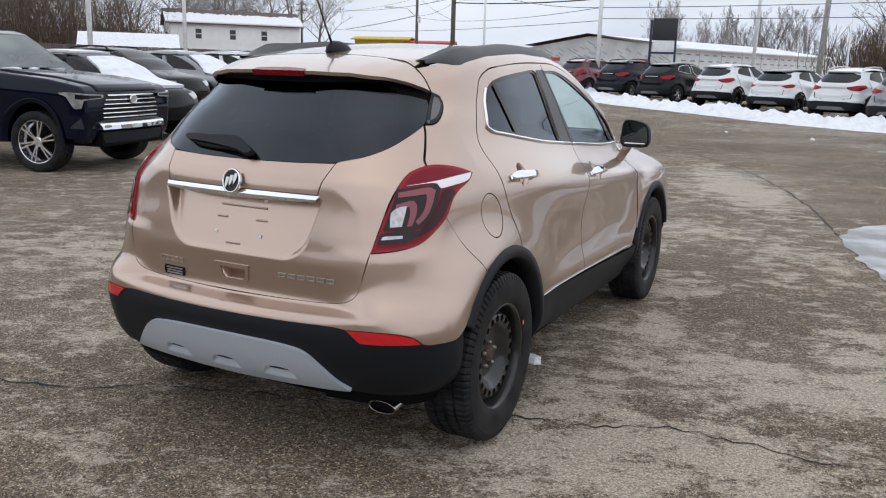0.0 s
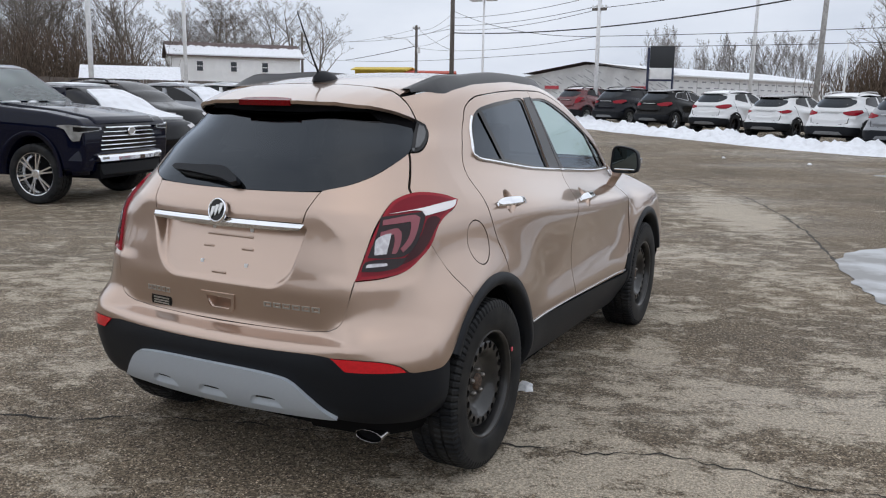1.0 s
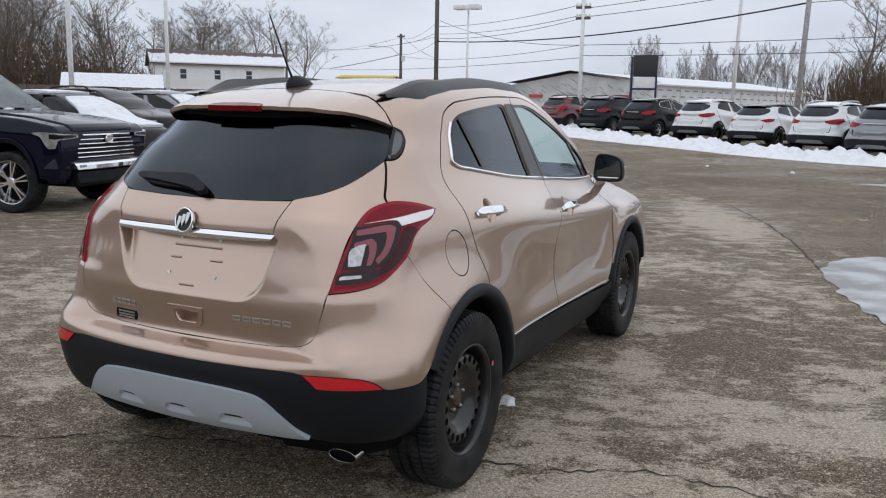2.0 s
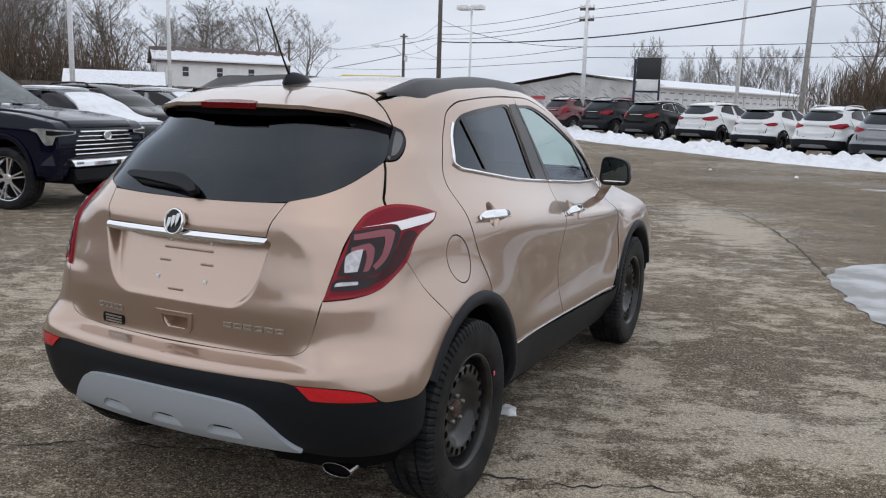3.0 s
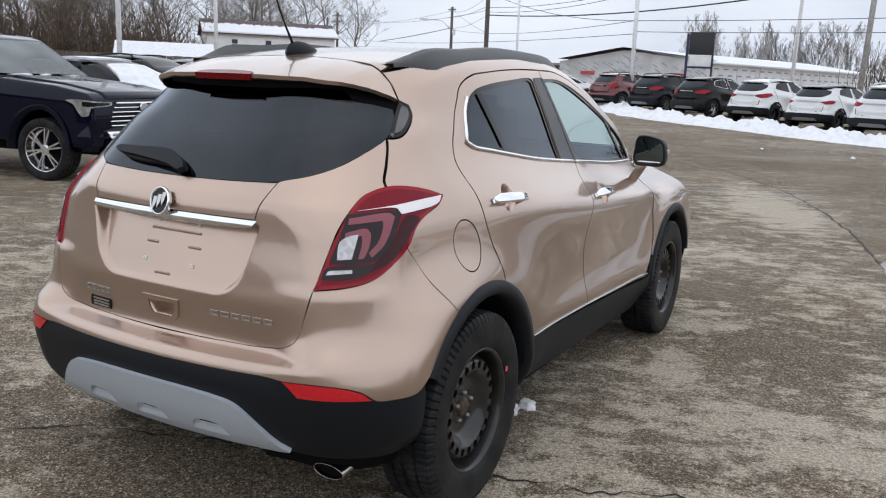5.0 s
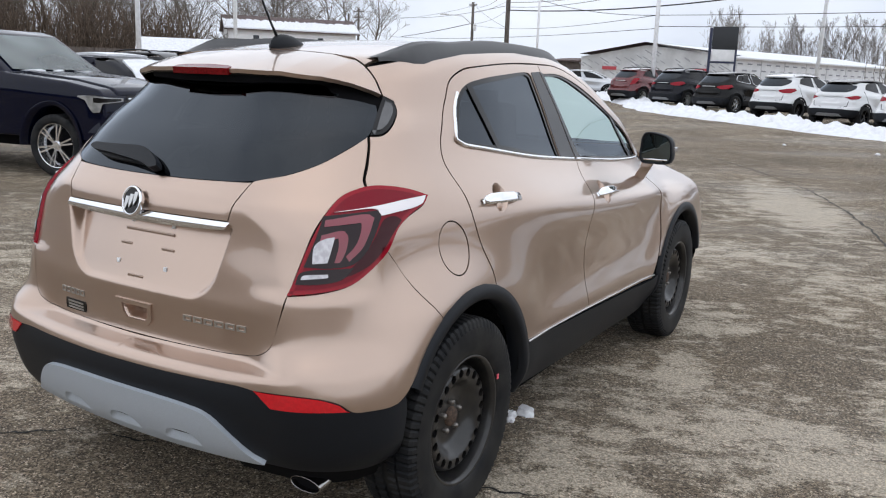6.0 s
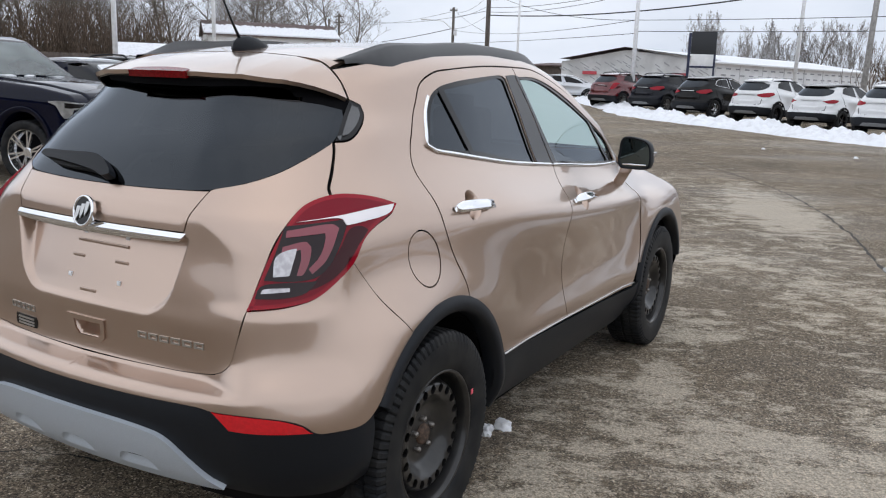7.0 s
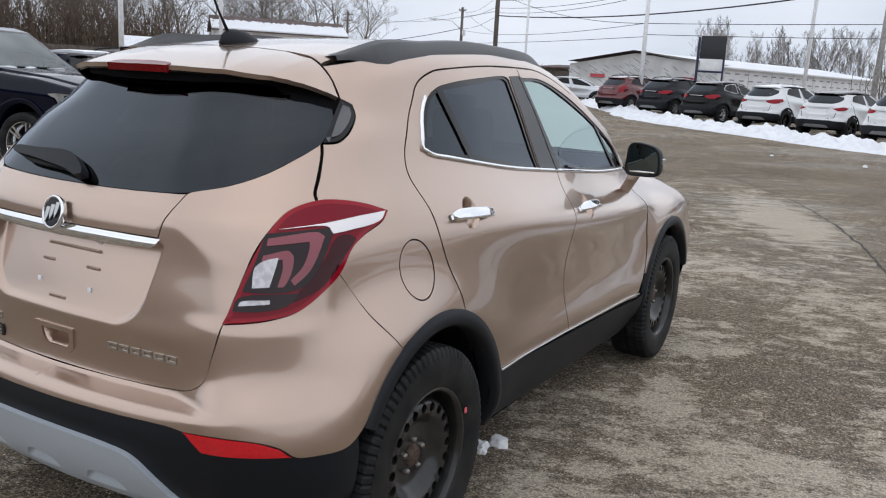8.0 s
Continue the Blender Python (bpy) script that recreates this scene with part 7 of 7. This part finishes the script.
pole("utility_pole", "brown wooden utility pole", -73.2, 96.9, 9.4, 0.2, 0.15, M_POLEWOOD, "utility pole")
pole("steel_pole", "pale steel pole carrying cables", -10.05, 37.2, 7.6, 0.11, 0.085, M_POLEWHITE, "utility pole", (5.75, 6.25), 0.7)
pole("lamp_post", "tall pale light pole", -3.4, 40.6, 9.5, 0.095, 0.075, M_POLEWHITE, "light pole", lean=(0.12, 0))
pole("utility_pole", "weathered grey wooden utility pole", -0.25, 36.9, 10.0, 0.125, 0.10, grain(mat("grey_pole_wood", (0.46, 0.45, 0.44), 0.9), 12, 0.3, 0.2), "utility pole", lean=(0.22, 0))
pole("lamp_post", "slim pale light pole", 0.2, 57.0, 5.4, 0.07, 0.05, M_POLEWHITE, "light pole")
WIRES = [((-43.9, 80.1, 8.1), (-24.6, 50.7, 6.5), 0.2), ((-24.6, 50.7, 6.4), (-10.1, 37.2, 5.9), 0.25), ((-68.5, 94.0, 9.6), (-24.6, 50.7, 6.2), 0.9), ((-24.6, 50.7, 6.1), (-10.1, 37.2, 5.75), 0.3),
         ((-68.5, 94.0, 8.4), (-43.7, 80.2, 8.8), 0.5), ((-43.7, 80.2, 8.8), (-24.6, 50.7, 7.2), 0.5), ((-43.7, 80.2, 6.8), (-10.1, 37.2, 4.5), 0.5), ((-69.0, 93.6, 6.6), (-10.1, 37.2, 3.9), 0.6),
         ((-10.1, 37.2, 6.2), (-0.1, 36.9, 7.4), 0.1), ((-10.1, 37.2, 5.8), (-0.1, 36.9, 6.9), 0.1), ((-10.0, 37.2, 4.5), (24.0, 36.0, 5.6), 0.3), ((-10.0, 37.2, 4.0), (24.0, 38.0, 5.0), 0.3), ((-24.6, 50.7, 7.4), (-10.0, 37.2, 4.5), 0.5),
         ((-24.6, 50.7, 9.6), (-0.1, 36.9, 9.8), 0.5), ((-43.7, 80.2, 9.0), (-24.6, 50.7, 4.7), 0.2), ((-10.1, 37.2, 6.4), (-24.6, 50.7, 6.9), 0.25), ((-24.6, 50.7, 8.9), (-60, 20, 9.5), 0.5)]
for a, c, sag in WIRES + [((-58.6, 88.7, 5.9), (-43.7, 80.2, 7.0), 0.1), ((-43.7, 80.2, 7.0), (-24.6, 50.7, 5.9), 0.3), ((-24.6, 50.7, 5.9), (-0.1, 36.9, 6.1), 0.55), ((-0.1, 36.9, 6.1), (26.0, 30.0, 7.5), 0.3)]:
    thick_ = 0.035 if (a[2] in (5.9, 7.0, 6.1) and sag != 0.3) or c[2] == 6.1 else 0.014
    v, f = [], []
    path = [Vector(a).lerp(Vector(c), t) - Vector((0, 0, sag * 4 * t * (1 - t))) for t in np.linspace(0, 1, 15)]
    tube(v, f, path, [thick_] * 15, 4)
    tagged(mesh_ob("overhead_cable", v, f, M_WIRE), "thin dark overhead cable between poles", "cable", "overhead cables")


# ---- bare trees ----
def bare_tree_meshes(seed, height, spread, twig=0.010, girth=0.016):
    """Trunk and crown of a leafless tree: a leader with limbs, boughs and twigs all along it."""
    rng = random.Random(seed)
    tv_, tf_, cv_, cf_ = [], [], [], []
    kids_of = (13, 6, 4, 3)

    def grow(p, d, length, r, level):
        pts, rad = [p.copy()], [r]
        steps = (6, 4, 3, 2, 2)[level]
        dd = d.copy()
        for i in range(steps):
            dd = (dd + Vector((rng.gauss(0, 0.11), rng.gauss(0, 0.11), rng.gauss(0.05, 0.05)))).normalized()
            p = p + dd * (length / steps)
            pts.append(p.copy())
            rad.append(max(twig, r * (1 - 0.85 * (i + 1) / steps)))
        if level == 0:
            tube(tv_, tf_, pts, rad, 8)
        else:
            tube(cv_, cf_, pts, rad, 4 if level == 1 else 3, cap=False)
        if level >= 4:
            return
        for k in range(kids_of[level]):
            t = (0.22 + 0.76 * (k + rng.random()) / kids_of[level]) if level == 0 else (0.25 + 0.75 * (k + rng.random()) / kids_of[level])
            t = min(t, 0.999)
            i = int(t * steps)
            q = pts[i].lerp(pts[i + 1], t * steps - i)
            az = rng.uniform(0, 2 * math.pi)
            out_ = Vector((math.cos(az), math.sin(az), 0))
            axis_ = (pts[i + 1] - pts[i]).normalized()
            nd = (axis_ * rng.uniform(0.5, 0.9) + out_ * spread * rng.uniform(0.7, 1.2) + Vector((0, 0, 0.25))).normalized()
            share = (0.58 * (1 - 0.62 * t) if level == 0 else 0.60 * (1 - 0.45 * t)) * rng.uniform(0.8, 1.15)
            grow(q, nd, length * share, max(twig, rad[i] * 0.55), level + 1)
    grow(Vector((0, 0, -0.1)), Vector((0, 0, 1)), height * 0.92, height * girth, 0)
    return (tv_, tf_), (cv_, cf_)


tree_kinds = []
for seed, hgt, spr in ((11, 12, 0.95), (23, 12, 0.75), (37, 12, 0.60), (41, 12, 1.15), (53, 12, 0.34), (59, 12, 0.42)):
    (a, bq), (c, d) = bare_tree_meshes(seed, hgt, spr, girth=0.008 if spr < 0.5 else 0.016)
    me1, me2 = bpy.data.meshes.new("trunk"), bpy.data.meshes.new("crown")
    me1.from_pydata([tuple(p) for p in a], [], bq)
    me2.from_pydata([tuple(p) for p in c], [], d)
    me1.materials.append(M_BARKHAZE if spr < 0.5 else M_BARK)
    me2.materials.append(M_BARKHAZE if spr < 0.5 else M_BARK)
    top_z = max(p[2] for p in c)
    tree_kinds.append((me1, me2, top_z))


def tree(x, y, top, kind, label="bare winter tree with fine grey-brown twigs", group="bare trees"):
    me1, me2, tz = tree_kinds[kind]
    t = thing("bare_tree", label, "tree", group)
    z0 = ground_z(x, y)
    s = (top - z0) / tz
    t.matrix_basis = Matrix.Translation((x, y, z0)) @ Matrix.Rotation(x * 7 + y, 4, "Z") @ Matrix.Diagonal((s * 1.05, s * 1.05, s, 1))
    for nm, m in (("trunk", me1), ("crown", me2)):
        ob = new(nm, m)
        ob.parent = t


rng = random.Random(5)
for k in range(27):
    u = k / 26
    tree(-52 - 14 * u + rng.uniform(-3, 3), 22 + 30 * u + rng.uniform(-3, 3), rng.uniform(8.5, 13), rng.choice((0, 1, 2)))
for k in range(17):
    u = k / 16
    tree(-68 - 8 * u + rng.uniform(-4, 4), 48 + 42 * u + rng.uniform(-3, 3), rng.uniform(10, 14.5), rng.choice((0, 1, 3, 0)))
for x, y, top, kd in ((-66, 77, 13.5, 3), (-72, 80, 14.5, 3), (-62, 82, 14.0, 3), (-70, 64, 15, 0), (-64, 80, 13.0, 0), (-69, 78.5, 14.0, 3), (-60, 84, 12.5, 0)):
    tree(x, y, top, kd)
for k in range(44):
    u = k / 43
    x = -27 + 33 * u + rng.uniform(-0.6, 0.6)
    tree(x, 112 + 14 * u + rng.uniform(-3, 3), rng.uniform(6.0, 11) + (1.5 if k < 5 else 0), rng.choice((4, 5, 4, 5, 2)))
for x, y, top, kd in ((1.8, 72, 11.5, 0), (4.5, 76, 12, 3), (8, 70, 11, 1), (12, 68, 12, 0)):
    tree(x, y, top, kd)


def brush(name, label, x0, y0, x1, y1, hgt, count, seed):
    """A thicket of thin bare stems."""
    rng2 = random.Random(seed)
    v, f = [], []
    for _ in range(count):
        t = rng2.random()
        x, y = x0 + (x1 - x0) * t + rng2.gauss(0, 1.5), y0 + (y1 - y0) * t + rng2.gauss(0, 1.5)
        z = ground_z(x, y)
        hh = hgt * rng2.uniform(0.4, 1.0)
        p = Vector((x, y, z))
        path = [p]
        for i in range(3):
            p = p + Vector((rng2.gauss(0, 0.10 * hh), rng2.gauss(0, 0.10 * hh), hh / 3))
            path.append(p)
        tube(v, f, path, [0.03, 0.025, 0.018, 0.01], 3, cap=False)
    return tagged(mesh_ob(name, v, f, M_BRUSH), label, "bushes", kind="stuff")


brush("thicket", "dense brown thicket of bare stems", -50, 20, -56, 50, 6.0, 3200, 2)
brush("thicket", "dense brown thicket of bare stems", -58, 50, -80, 84, 4.5, 1500, 8)
brush("thicket", "dense brown thicket of bare stems", 1, 66, 16, 60, 5.0, 3600, 3)
brush("thicket", "low brown scrub beyond the building site", -40, 118, 14, 128, 3.5, 1500, 4)
brush("thicket", "low brown scrub beyond the shops", -72, 104, -30, 112, 4.0, 900, 6)


# plain dark band added unseen behind the camera: closes the lot, darkens reflections
M_CLOSE = grain(mat("reflection_band", (0.15, 0.135, 0.12), 0.9), 0.25, 0.5)
v, f = [], []
NB = 240
for i, t in enumerate(np.linspace(math.radians(178), math.radians(376), NB)):
    deg_ = math.degrees(t)
    hgt_ = 1.6 + 1.4 * float(step(285, 335, deg_)) + 1.6 * noise.noise(Vector((i * 0.10, 3, 0))) + 1.3 * noise.noise(Vector((i * 0.43, 7, 0))) + 0.5 * noise.noise(Vector((i * 1.9, 1, 0)))
    x, y = 34 * math.cos(t), 4 + 34 * math.sin(t)
    v += [(x, y, 0.2), (x, y, 0.5 + hgt_), (x * 1.1, y * 1.1, 0.5 + hgt_), (x * 1.1, y * 1.1, 0.2)]
f = [(i * 4 + j, i * 4 + j + 1, i * 4 + j + 5, i * 4 + j + 4) for i in range(NB - 1) for j in range(3)]
tagged(mesh_ob("backdrop", v, f, M_CLOSE, smooth=False), "unseen plain band added to close the lot and shape reflections", "backdrop", kind="structure")
